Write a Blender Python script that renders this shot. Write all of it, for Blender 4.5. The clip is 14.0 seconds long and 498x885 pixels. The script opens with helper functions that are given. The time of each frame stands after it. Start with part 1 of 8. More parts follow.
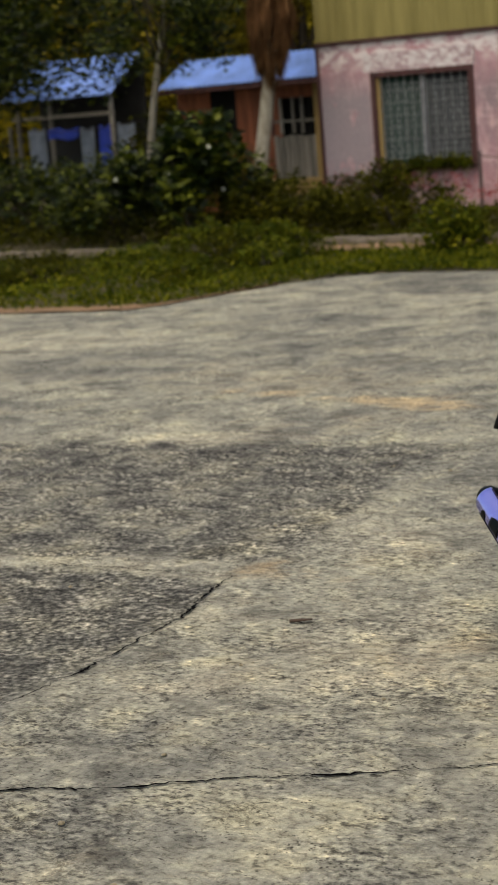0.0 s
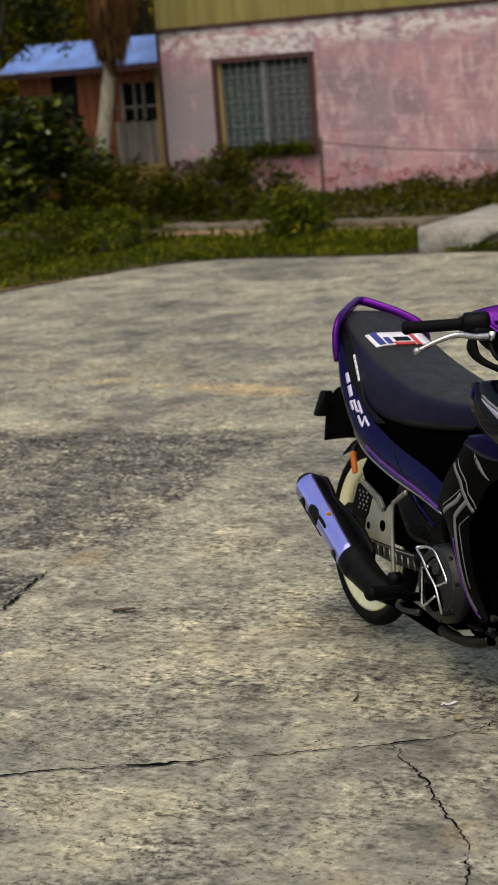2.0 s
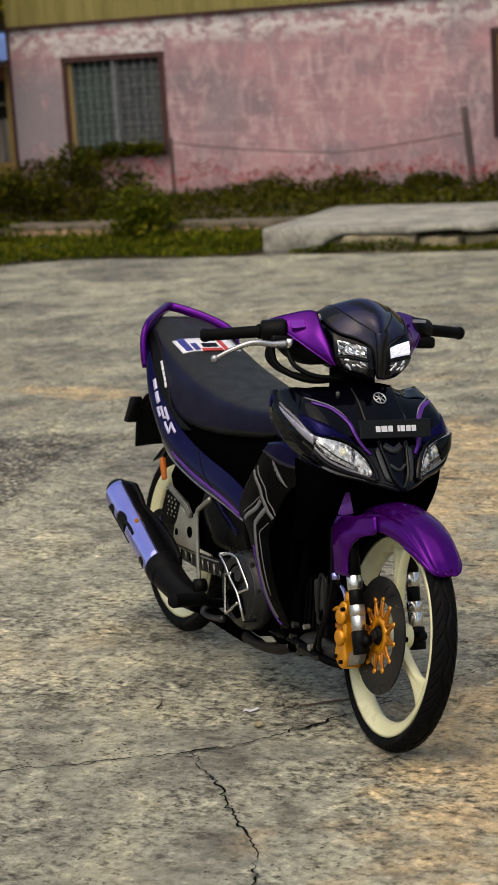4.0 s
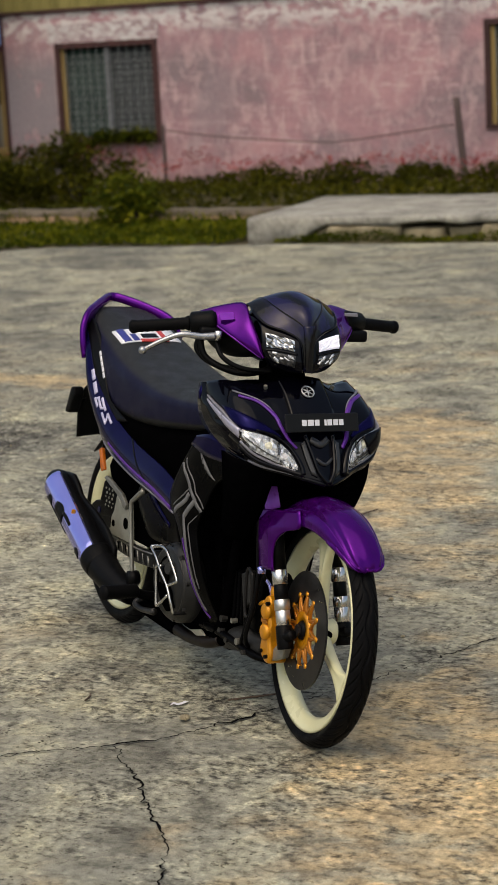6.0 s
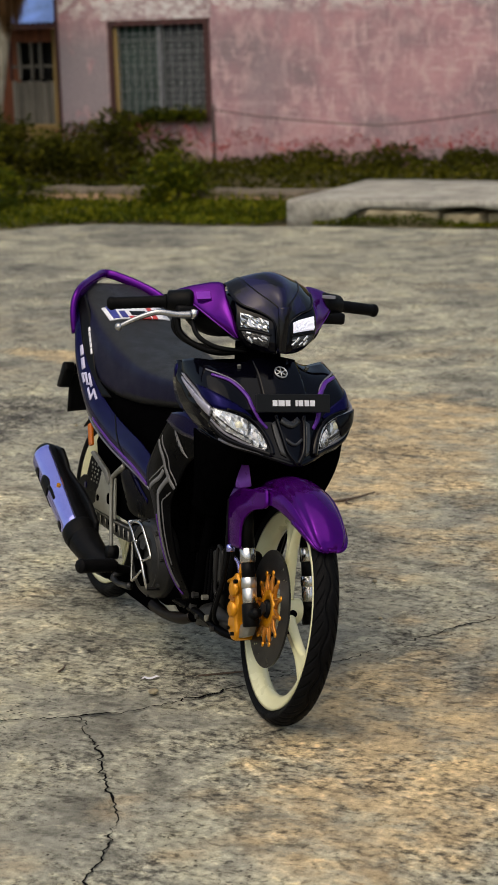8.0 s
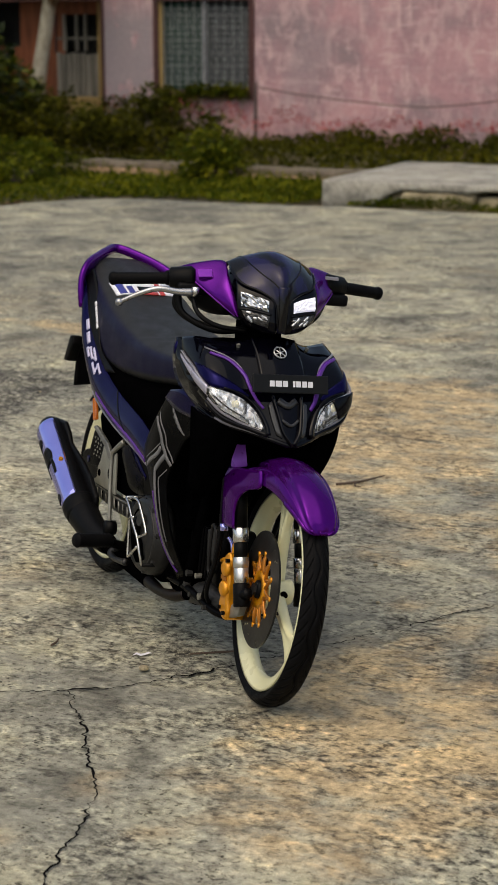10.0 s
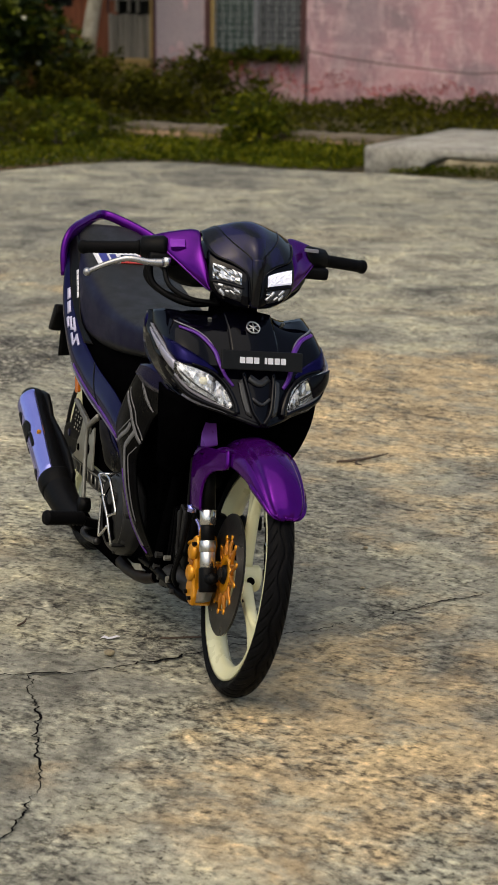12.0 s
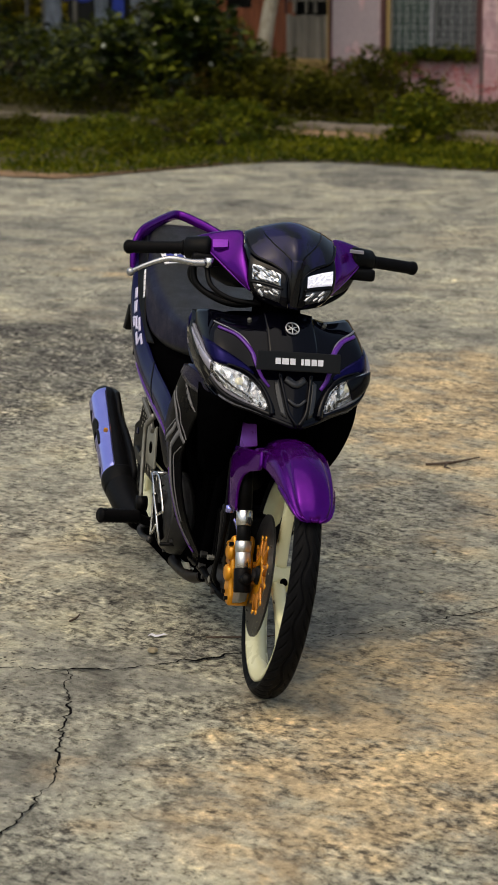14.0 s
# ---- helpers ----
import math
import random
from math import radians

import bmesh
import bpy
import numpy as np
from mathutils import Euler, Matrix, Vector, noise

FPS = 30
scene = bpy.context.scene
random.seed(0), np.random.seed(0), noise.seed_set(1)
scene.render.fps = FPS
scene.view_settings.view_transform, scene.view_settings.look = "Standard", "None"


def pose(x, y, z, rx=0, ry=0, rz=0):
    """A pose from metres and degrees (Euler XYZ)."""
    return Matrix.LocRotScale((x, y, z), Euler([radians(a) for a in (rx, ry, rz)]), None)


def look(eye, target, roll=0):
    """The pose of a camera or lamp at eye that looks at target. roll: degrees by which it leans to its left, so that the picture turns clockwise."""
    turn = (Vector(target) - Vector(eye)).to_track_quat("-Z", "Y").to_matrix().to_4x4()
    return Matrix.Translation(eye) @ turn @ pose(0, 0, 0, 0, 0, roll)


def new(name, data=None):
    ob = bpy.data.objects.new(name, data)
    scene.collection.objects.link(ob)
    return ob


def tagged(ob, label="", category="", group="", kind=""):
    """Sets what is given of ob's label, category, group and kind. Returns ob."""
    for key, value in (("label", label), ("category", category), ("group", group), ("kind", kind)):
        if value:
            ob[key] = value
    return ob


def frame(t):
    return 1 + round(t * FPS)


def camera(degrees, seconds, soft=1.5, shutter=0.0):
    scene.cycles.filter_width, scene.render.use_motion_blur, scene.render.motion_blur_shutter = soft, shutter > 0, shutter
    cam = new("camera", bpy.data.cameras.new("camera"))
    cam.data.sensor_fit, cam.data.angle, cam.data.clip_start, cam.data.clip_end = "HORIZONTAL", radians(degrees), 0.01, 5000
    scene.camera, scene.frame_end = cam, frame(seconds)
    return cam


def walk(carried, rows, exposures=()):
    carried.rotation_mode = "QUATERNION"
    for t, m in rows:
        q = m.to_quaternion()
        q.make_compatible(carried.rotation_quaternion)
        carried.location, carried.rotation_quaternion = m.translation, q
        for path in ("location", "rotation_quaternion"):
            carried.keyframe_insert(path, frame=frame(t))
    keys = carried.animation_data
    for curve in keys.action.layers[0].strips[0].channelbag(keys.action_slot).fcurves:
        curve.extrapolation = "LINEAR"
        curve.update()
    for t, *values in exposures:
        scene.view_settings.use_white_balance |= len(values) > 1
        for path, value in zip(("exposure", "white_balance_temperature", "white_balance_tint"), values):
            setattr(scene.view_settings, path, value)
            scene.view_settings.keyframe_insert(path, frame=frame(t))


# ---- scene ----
cam = camera(15.0, 14.0)
PATH = [
    (0, (1.562, -4.141, 1.651), (0.379, -2.567, 1.297), -4.6),
    (0.5, (1.585, -4.14, 1.656), (0.424, -2.551, 1.299), -4.5),
    (1, (1.597, -4.123, 1.649), (0.466, -2.514, 1.285), -4.4),
    (1.5, (1.614, -4.109, 1.648), (0.522, -2.476, 1.276), -4.4),
    (2, (1.627, -4.069, 1.645), (0.575, -2.411, 1.265), -4.3),
    (2.5, (1.653, -4.039, 1.644), (0.639, -2.359, 1.261), -4.4),
    (3, (1.692, -4.022, 1.648), (0.712, -2.321, 1.265), -4.2),
    (3.5, (1.728, -4.002, 1.649), (0.779, -2.284, 1.264), -3.9),
    (4, (1.762, -3.974, 1.653), (0.835, -2.246, 1.262), -3.7),
    (6.5, (1.965, -3.838, 1.646), (1.027, -2.119, 1.238), -2.8),
    (7, (2.023, -3.818, 1.645), (1.068, -2.109, 1.233), -2.6),
    (7.5, (2.076, -3.803, 1.641), (1.104, -2.105, 1.225), -2.2),
    (10, (2.199, -3.728, 1.638), (1.184, -2.062, 1.197), -0.3),
    (10.5, (2.221, -3.635, 1.633), (1.183, -1.986, 1.181), 0.5),
    (11, (2.236, -3.539, 1.634), (1.193, -1.894, 1.177), 0.8),
    (11.5, (2.25, -3.485, 1.635), (1.202, -1.846, 1.171), 0.6),
    (12, (2.274, -3.444, 1.626), (1.21, -1.819, 1.149), 0.4),
    (12.5, (2.341, -3.377, 1.631), (1.253, -1.771, 1.143), 0.3),
    (13, (2.419, -3.311, 1.636), (1.273, -1.747, 1.146), 0.2),
    (13.5, (2.509, -3.26, 1.635), (1.306, -1.737, 1.151), -0.2),
    (14, (2.574, -3.221, 1.627), (1.342, -1.719, 1.15), -0.2),
]
walk(cam, [(t, look(eye, target, roll)) for t, eye, target, roll in PATH],
     exposures=[(0.0, 0.27, 7350, 7), (3.0, 0.28, 7350, 7), (6.5, 0.19, 7350, 7), (14.0, 0.22, 7350, 7)])
cam.data.dof.use_dof = True
cam.data.dof.focus_distance = 4.8
cam.data.dof.aperture_fstop = 9.6

# world, sun and exposure: bright overcast afternoon
SUN_EL, SUN_AZ = 63.0, 176.0
world = bpy.data.worlds.new("overcast_sky")
scene.world = world
world.use_nodes = True
_n, _l = world.node_tree.nodes, world.node_tree.links
_sky = _n.new("ShaderNodeTexSky")
_sky.sky_type = "NISHITA"
_sky.sun_disc = False
_sky.sun_elevation = radians(SUN_EL)
_sky.sun_rotation = radians(SUN_AZ)
_sky.air_density, _sky.dust_density, _sky.ozone_density = 1.0, 4.0, 1.0
_n["Background"].inputs["Strength"].default_value = 0.15
_l.new(_sky.outputs[0], _n["Background"].inputs["Color"])

sun_data = bpy.data.lights.new("sun", "SUN")
sun_data.energy, sun_data.angle, sun_data.color = 0.89, radians(85), (1.0, 0.93, 0.82)
sun = new("sun", sun_data)
_az = radians(SUN_AZ)
sun.matrix_world = look((0, 0, 0), (-math.sin(_az) * math.cos(radians(SUN_EL)), -math.cos(_az) * math.cos(radians(SUN_EL)), -math.sin(radians(SUN_EL))))


# ---------------------------------------------------------------- materials
def mat_base(name):
    m = bpy.data.materials.new(name)
    m.use_nodes = True
    nt = m.node_tree
    return m, nt, nt.nodes["Principled BSDF"]


def node(nt, kind, **sets):
    n = nt.nodes.new(kind)
    for k, v in sets.items():
        n.inputs[k].default_value = v
    return n


def noise_tex(nt, scale, detail=5.0, rough=0.6, coord="Object", stretch=(1, 1, 1), dist=0.0):
    tc = nt.nodes.new("ShaderNodeTexCoord")
    mp = node(nt, "ShaderNodeMapping", Scale=stretch)
    n = node(nt, "ShaderNodeTexNoise", Scale=scale, Detail=detail, Roughness=rough, Distortion=dist)
    nt.links.new(tc.outputs[coord], mp.inputs["Vector"])
    nt.links.new(mp.outputs[0], n.inputs["Vector"])
    return n


def ramp(nt, src, stops):
    r = nt.nodes.new("ShaderNodeValToRGB")
    e = r.color_ramp.elements
    while len(e) < len(stops):
        e.new(0.5)
    for el, (p, c) in zip(e, stops):
        el.position = p
        el.color = (*c, 1) if len(c) == 3 else c
    nt.links.new(src, r.inputs["Fac"])
    return r


def mix(nt, fac, a, b, mode="MIX"):
    m = nt.nodes.new("ShaderNodeMix")
    m.data_type, m.blend_type = "RGBA", mode
    for sock, v in ((m.inputs[0], fac), (m.inputs[6], a), (m.inputs[7], b)):
        if isinstance(v, (int, float)):
            sock.default_value = v
        elif isinstance(v, tuple):
            sock.default_value = (*v, 1)
        else:
            nt.links.new(v, sock)
    return m.outputs[2]


def bump(nt, bsdf, height, strength, distance):
    b = node(nt, "ShaderNodeBump", Strength=strength, Distance=distance)
    nt.links.new(height, b.inputs["Height"])
    nt.links.new(b.outputs[0], bsdf.inputs["Normal"])


def paint(name, col, rough=0.25, metal=0.0, coat=0.0, grain=0.0, vary=0.15, scale=30.0, spec=0.5):
    """A finish with slight dust and unevenness of gloss."""
    m, nt, b = mat_base(name)
    n = noise_tex(nt, scale, 6)
    dark = tuple(c * (1 - vary) for c in col)
    light = tuple(min(1, c * (1 + vary)) for c in col)
    c = ramp(nt, n.outputs["Fac"], [(0.3, dark), (0.7, light)])
    nt.links.new(c.outputs[0], b.inputs["Base Color"])
    r = ramp(nt, noise_tex(nt, scale * 0.3, 5).outputs["Fac"], [(0.3, (rough * 0.75,) * 3), (0.75, (min(1, rough * 1.35),) * 3)])
    nt.links.new(r.outputs[0], b.inputs["Roughness"])
    b.inputs["Metallic"].default_value = metal
    b.inputs["Coat Weight"].default_value = coat
    b.inputs["Coat Roughness"].default_value = 0.06
    b.inputs["Specular IOR Level"].default_value = spec
    if grain:
        bump(nt, b, noise_tex(nt, scale * 12, 3).outputs["Fac"], grain, 0.002)
    return m


def leaf_mat(name, a, b_, c, gloss=0.08):
    m, nt, b = mat_base(name)
    g = nt.nodes.new("ShaderNodeNewGeometry")
    r = ramp(nt, g.outputs["Random Per Island"], [(0.0, a), (0.5, b_), (1.0, c)])
    big = noise_tex(nt, 0.9, 3)
    tint = ramp(nt, big.outputs["Fac"], [(0.38, (0.55, 0.6, 0.45)), (0.62, (1.2, 1.15, 0.9))])
    col = mix(nt, 1.0, r.outputs[0], tint.outputs[0], "MULTIPLY")
    nt.links.new(col, b.inputs["Base Color"])
    b.inputs["Roughness"].default_value = 0.7 - 0.6 * gloss
    b.inputs["Specular IOR Level"].default_value = gloss
    t = nt.nodes.new("ShaderNodeBsdfTranslucent")
    nt.links.new(col, t.inputs["Color"])
    s = node(nt, "ShaderNodeMixShader", Fac=0.3)
    nt.links.new(b.outputs[0], s.inputs[1])
    nt.links.new(t.outputs[0], s.inputs[2])
    nt.links.new(s.outputs[0], nt.nodes["Material Output"].inputs["Surface"])
    return m


def concrete_court():
    m, nt, b = mat_base("court_concrete")
    worn = nt.nodes.new("ShaderNodeAttribute")
    worn.attribute_name = "worn"
    big = noise_tex(nt, 0.55, 5, 0.62, dist=0.6)
    mid = noise_tex(nt, 3.2, 7, 0.66, dist=0.4)
    fine = noise_tex(nt, 46, 6, 0.64)
    patchy = ramp(nt, noise_tex(nt, 1.7, 4, 0.6).outputs["Fac"], [(0.40, (0.55, 0.55, 0.55)), (0.56, (1, 1, 1))])
    grit = noise_tex(nt, 170, 4, 0.7)
    base = ramp(nt, big.outputs["Fac"], [(0.34, (0.184, 0.184, 0.160)), (0.46, (0.279, 0.278, 0.232)), (0.56, (0.354, 0.350, 0.281)), (0.68, (0.436, 0.418, 0.331))])
    m1 = ramp(nt, mid.outputs["Fac"], [(0.36, (0.36, 0.35, 0.36)), (0.46, (0.82, 0.82, 0.84)), (0.55, (1.10, 1.08, 1.04)), (0.66, (1.42, 1.36, 1.18))])
    c1 = mix(nt, 0.8, base.outputs[0], m1.outputs[0], "MULTIPLY")
    f1 = ramp(nt, fine.outputs["Fac"], [(0.36, (0.34, 0.33, 0.325)), (0.43, (0.82, 0.81, 0.79)), (0.54, (1.04, 1.03, 1.02)), (0.64, (1.36, 1.33, 1.27))])
    c2 = mix(nt, patchy.outputs[0], c1, f1.outputs[0], "MULTIPLY")
    # thin wandering clefts and rims where the skin has flaked, and small dark pits
    for sc, lo_, hi_, seedy in ((1.5, 0.003, 0.012, 0.4), (3.8, 0.003, 0.013, 0.3)):
        rn = noise_tex(nt, sc, 9, 0.68, stretch=(1, 1.35, 1), dist=seedy)
        sb = nt.nodes.new("ShaderNodeMath")
        sb.operation = "SUBTRACT"
        sb.inputs[1].default_value = 0.53
        nt.links.new(rn.outputs["Fac"], sb.inputs[0])
        ab = nt.nodes.new("ShaderNodeMath")
        ab.operation = "ABSOLUTE"
        nt.links.new(sb.outputs[0], ab.inputs[0])
        ln = ramp(nt, ab.outputs[0], [(lo_, (0.42, 0.41, 0.40)), (hi_, (1, 1, 1))])
        gate = ramp(nt, noise_tex(nt, 2.3, 3, 0.5, stretch=(1, 1, 2)).outputs["Fac"], [(0.50, (0, 0, 0)), (0.62, (1, 1, 1))])
        c2 = mix(nt, gate.outputs[0], c2, mix(nt, 1.0, c2, ln.outputs[0], "MULTIPLY"))
    tcv = nt.nodes.new("ShaderNodeTexCoord")
    vo = node(nt, "ShaderNodeTexVoronoi", Scale=55.0)
    nt.links.new(tcv.outputs["Object"], vo.inputs["Vector"])
    pit = ramp(nt, vo.outputs["Distance"], [(0.16, (0.16, 0.15, 0.14)), (0.26, (1, 1, 1))])
    pgate = ramp(nt, noise_tex(nt, 7.0, 4, 0.65).outputs["Fac"], [(0.50, (0, 0, 0)), (0.60, (1, 1, 1))])
    c2 = mix(nt, pgate.outputs[0], c2, mix(nt, 1.0, c2, pit.outputs[0], "MULTIPLY"))
    # sparse ragged dark chips
    for sc, thr, sx in ((24, 0.372, 1.2), (44, 0.378, 1.6)):
        chip = ramp(nt, noise_tex(nt, sc, 5, 0.62, stretch=(1, sx, 1), dist=0.8).outputs["Fac"], [(thr - 0.04, (0.25, 0.24, 0.23)), (thr + 0.02, (1, 1, 1))])
        cgate = ramp(nt, noise_tex(nt, 2.9, 4, 0.6, stretch=(1.2, 1, 1)).outputs["Fac"], [(0.38, (0.1, 0.1, 0.1)), (0.52, (1, 1, 1))])
        c2 = mix(nt, cgate.outputs[0], c2, mix(nt, 1.0, c2, chip.outputs[0], "MULTIPLY"))
    flake = ramp(nt, noise_tex(nt, 11, 6, 0.7, stretch=(1, 1.3, 1), dist=0.5).outputs["Fac"], [(0.57, (1, 1, 1)), (0.62, (1.45, 1.42, 1.35))])
    c2 = mix(nt, 1.0, c2, flake.outputs[0], "MULTIPLY")
    # dry orange earth lying in shallow hollows
    st = nt.nodes.new("ShaderNodeAttribute")
    st.attribute_name = "earth"
    broken = ramp(nt, noise_tex(nt, 5.5, 6, 0.68, stretch=(1, 1.4, 1), dist=0.3).outputs["Fac"], [(0.39, (0.22, 0.22, 0.22)), (0.54, (1, 1, 1))])
    lying = mix(nt, 1.0, st.outputs["Color"], broken.outputs[0], "MULTIPLY")
    c3 = mix(nt, lying, c2, mix(nt, 0.9, (0.508, 0.398, 0.242), mix(nt, 0.5, f1.outputs[0], m1.outputs[0], "MULTIPLY"), "MULTIPLY"))
    # old chips and dark stains over the earth too
    tear = ramp(nt, noise_tex(nt, 17, 7, 0.7, stretch=(0.8, 1.5, 1), dist=0.7).outputs["Fac"], [(0.36, (0.30, 0.29, 0.28)), (0.42, (0.80, 0.79, 0.78)), (0.48, (1, 1, 1)), (0.58, (1.0, 1.0, 1.0)), (0.64, (1.22, 1.21, 1.18))])
    c3 = mix(nt, 0.85, c3, tear.outputs[0], "MULTIPLY")
    # blotches a few centimetres wide, darker and paler than the rest
    blot = ramp(nt, noise_tex(nt, 13, 7, 0.70, stretch=(1, 1.15, 1)).outputs["Fac"], [(0.36, (0.58, 0.57, 0.56)), (0.46, (0.92, 0.92, 0.91)), (0.54, (1.06, 1.06, 1.05)), (0.64, (1.27, 1.26, 1.23))])
    bgate = ramp(nt, noise_tex(nt, 1.1, 5, 0.65).outputs["Fac"], [(0.40, (0.45, 0.45, 0.45)), (0.58, (1, 1, 1))])
    c3 = mix(nt, bgate.outputs[0], c3, mix(nt, 1.0, c3, blot.outputs[0], "MULTIPLY"))
    # clusters of dark pits and lifted flakes, with cleaner skin between them
    cluster = ramp(nt, noise_tex(nt, 1.9, 6, 0.62, stretch=(1, 1.2, 1)).outputs["Fac"], [(0.47, (0, 0, 0)), (0.55, (1, 1, 1))])
    flk = ramp(nt, noise_tex(nt, 34, 6, 0.66, stretch=(0.9, 1.3, 1)).outputs["Fac"], [(0.38, (0.22, 0.215, 0.22)), (0.44, (0.66, 0.66, 0.67)), (0.50, (1.02, 1.02, 1.02)), (0.61, (1.34, 1.34, 1.31))])
    c3 = mix(nt, cluster.outputs[0], c3, mix(nt, 1.0, c3, flk.outputs[0], "MULTIPLY"))
    # eroded areas where the coarse stones show
    w1 = ramp(nt, fine.outputs["Fac"], [(0.42, (0.009, 0.009, 0.0085)), (0.485, (0.085, 0.083, 0.070)), (0.55, (0.185, 0.178, 0.152)), (0.62, (0.36, 0.345, 0.295))])
    w2 = mix(nt, 0.75, w1.outputs[0], m1.outputs[0], "MULTIPLY")
    clump = ramp(nt, noise_tex(nt, 9, 8, 0.72, stretch=(0.7, 1.5, 1), dist=0.6).outputs["Fac"], [(0.38, (0.30, 0.30, 0.29)), (0.48, (0.85, 0.85, 0.84)), (0.55, (1.25, 1.25, 1.2)), (0.62, (2.3, 2.25, 2.1))])
    w2 = mix(nt, 1.0, w2, clump.outputs[0], "MULTIPLY")
    col = mix(nt, worn.outputs["Fac"], c3, w2)
    nt.links.new(col, b.inputs["Base Color"])
    b.inputs["Roughness"].default_value = 0.9
    b.inputs["Specular IOR Level"].default_value = 0.25
    h = mix(nt, 0.5, fine.outputs["Fac"], grit.outputs["Fac"])
    bump(nt, b, h, 0.8, 0.011)
    return m


def rough_concrete(name, a, b_, scale=4.0, relief=0.015):
    m, nt, b = mat_base(name)
    n = noise_tex(nt, scale, 8, 0.7, dist=0.3)
    f = noise_tex(nt, scale * 11, 6, 0.7)
    c = ramp(nt, n.outputs["Fac"], [(0.3, a), (0.7, b_)])
    d = ramp(nt, f.outputs["Fac"], [(0.3, (0.45, 0.44, 0.42)), (0.6, (1.1, 1.1, 1.08))])
    nt.links.new(mix(nt, 0.7, c.outputs[0], d.outputs[0], "MULTIPLY"), b.inputs["Base Color"])
    b.inputs["Roughness"].default_value = 0.92
    bump(nt, b, f.outputs["Fac"], 0.8, relief)
    return m


def peeling_lintel():
    m, nt, b = mat_base("bleached_lintel")
    n = noise_tex(nt, 6.5, 7, 0.72, stretch=(1, 1, 1.7), dist=0.5)
    c = ramp(nt, n.outputs["Fac"], [(0.40, (0.34, 0.245, 0.26)), (0.47, (0.47, 0.36, 0.37)), (0.52, (0.60, 0.55, 0.55)), (0.62, (0.70, 0.68, 0.67))])
    f = ramp(nt, noise_tex(nt, 26, 5, 0.7).outputs["Fac"], [(0.32, (0.62, 0.6, 0.6)), (0.6, (1.08, 1.08, 1.08))])
    nt.links.new(mix(nt, 0.7, c.outputs[0], f.outputs[0], "MULTIPLY"), b.inputs["Base Color"])
    b.inputs["Roughness"].default_value = 0.9
    bump(nt, b, n.outputs["Fac"], 0.6, 0.01)
    return m


def peeling_wall():
    m, nt, b = mat_base("peeling_pink_wall")
    n1 = noise_tex(nt, 0.8, 6, 0.62, stretch=(1, 1, 1.4), dist=0.5)
    n2 = noise_tex(nt, 4.6, 8, 0.72, stretch=(1.2, 1, 0.7), dist=0.5)
    n3 = noise_tex(nt, 24, 5, 0.7)
    pink = ramp(nt, n1.outputs["Fac"], [(0.38, (0.275, 0.205, 0.225)), (0.47, (0.355, 0.228, 0.252)), (0.56, (0.445, 0.255, 0.282)), (0.68, (0.54, 0.31, 0.33))])
    peel = ramp(nt, n2.outputs["Fac"], [(0.50, (0, 0, 0)), (0.56, (0.45, 0.45, 0.45)), (0.64, (0.8, 0.8, 0.8))])
    c1 = mix(nt, peel.outputs[0], pink.outputs[0], (0.60, 0.42, 0.43))
    # brushed bands of paler, older coats, lying across and down
    for st_, lo_ in (((0.55, 1, 3.2), 0.545), ((3.0, 1, 0.6), 0.56)):
        bnd = ramp(nt, noise_tex(nt, 3.4, 7, 0.7, stretch=st_).outputs["Fac"], [(lo_, (0, 0, 0)), (lo_ + 0.035, (0.75, 0.75, 0.75))])
        gte = ramp(nt, noise_tex(nt, 0.75, 3, 0.5).outputs["Fac"], [(0.44, (0.15, 0.15, 0.15)), (0.56, (1, 1, 1))])
        c1 = mix(nt, mix(nt, 1.0, bnd.outputs[0], gte.outputs[0], "MULTIPLY"), c1, (0.63, 0.44, 0.45))
    # bare grey render and bleached head band by the height on the wall
    tc = nt.nodes.new("ShaderNodeTexCoord")
    sep = nt.nodes.new("ShaderNodeSeparateXYZ")
    nt.links.new(tc.outputs["Object"], sep.inputs[0])
    band = node(nt, "ShaderNodeMapRange", **{"From Min": 1.90, "From Max": 2.12})
    nt.links.new(sep.outputs["Z"], band.inputs["Value"])
    hi = nt.nodes.new("ShaderNodeMath")
    hi.operation = "MULTIPLY"
    up = ramp(nt, noise_tex(nt, 5, 6, 0.7, stretch=(1, 1, 1.6)).outputs["Fac"], [(0.465, (0, 0, 0)), (0.52, (1, 1, 1))])
    nt.links.new(band.outputs[0], hi.inputs[0])
    nt.links.new(up.outputs[0], hi.inputs[1])
    c2 = mix(nt, hi.outputs[0], c1, (0.72, 0.66, 0.65))
    patch = ramp(nt, noise_tex(nt, 0.62, 4, 0.6, stretch=(1.6, 1, 0.8), dist=0.3).outputs["Fac"], [(0.55, (0, 0, 0)), (0.62, (0.5, 0.5, 0.5))])
    c3 = mix(nt, patch.outputs[0], c2, (0.33, 0.255, 0.28))
    # bare grey render between the corner and the window
    px_ = node(nt, "ShaderNodeMapRange", **{"From Min": 1.05, "From Max": 0.75})
    nt.links.new(sep.outputs["X"], px_.inputs["Value"])
    pz_ = node(nt, "ShaderNodeMapRange", **{"From Min": 1.95, "From Max": 1.55})
    nt.links.new(sep.outputs["Z"], pz_.inputs["Value"])
    both_ = nt.nodes.new("ShaderNodeMath")
    both_.operation = "MULTIPLY"
    nt.links.new(px_.outputs[0], both_.inputs[0])
    nt.links.new(pz_.outputs[0], both_.inputs[1])
    gr_ = ramp(nt, noise_tex(nt, 3.0, 6, 0.7, stretch=(1.2, 1, 0.8)).outputs["Fac"], [(0.38, (0.05, 0.05, 0.05)), (0.45, (0.9, 0.9, 0.9))])
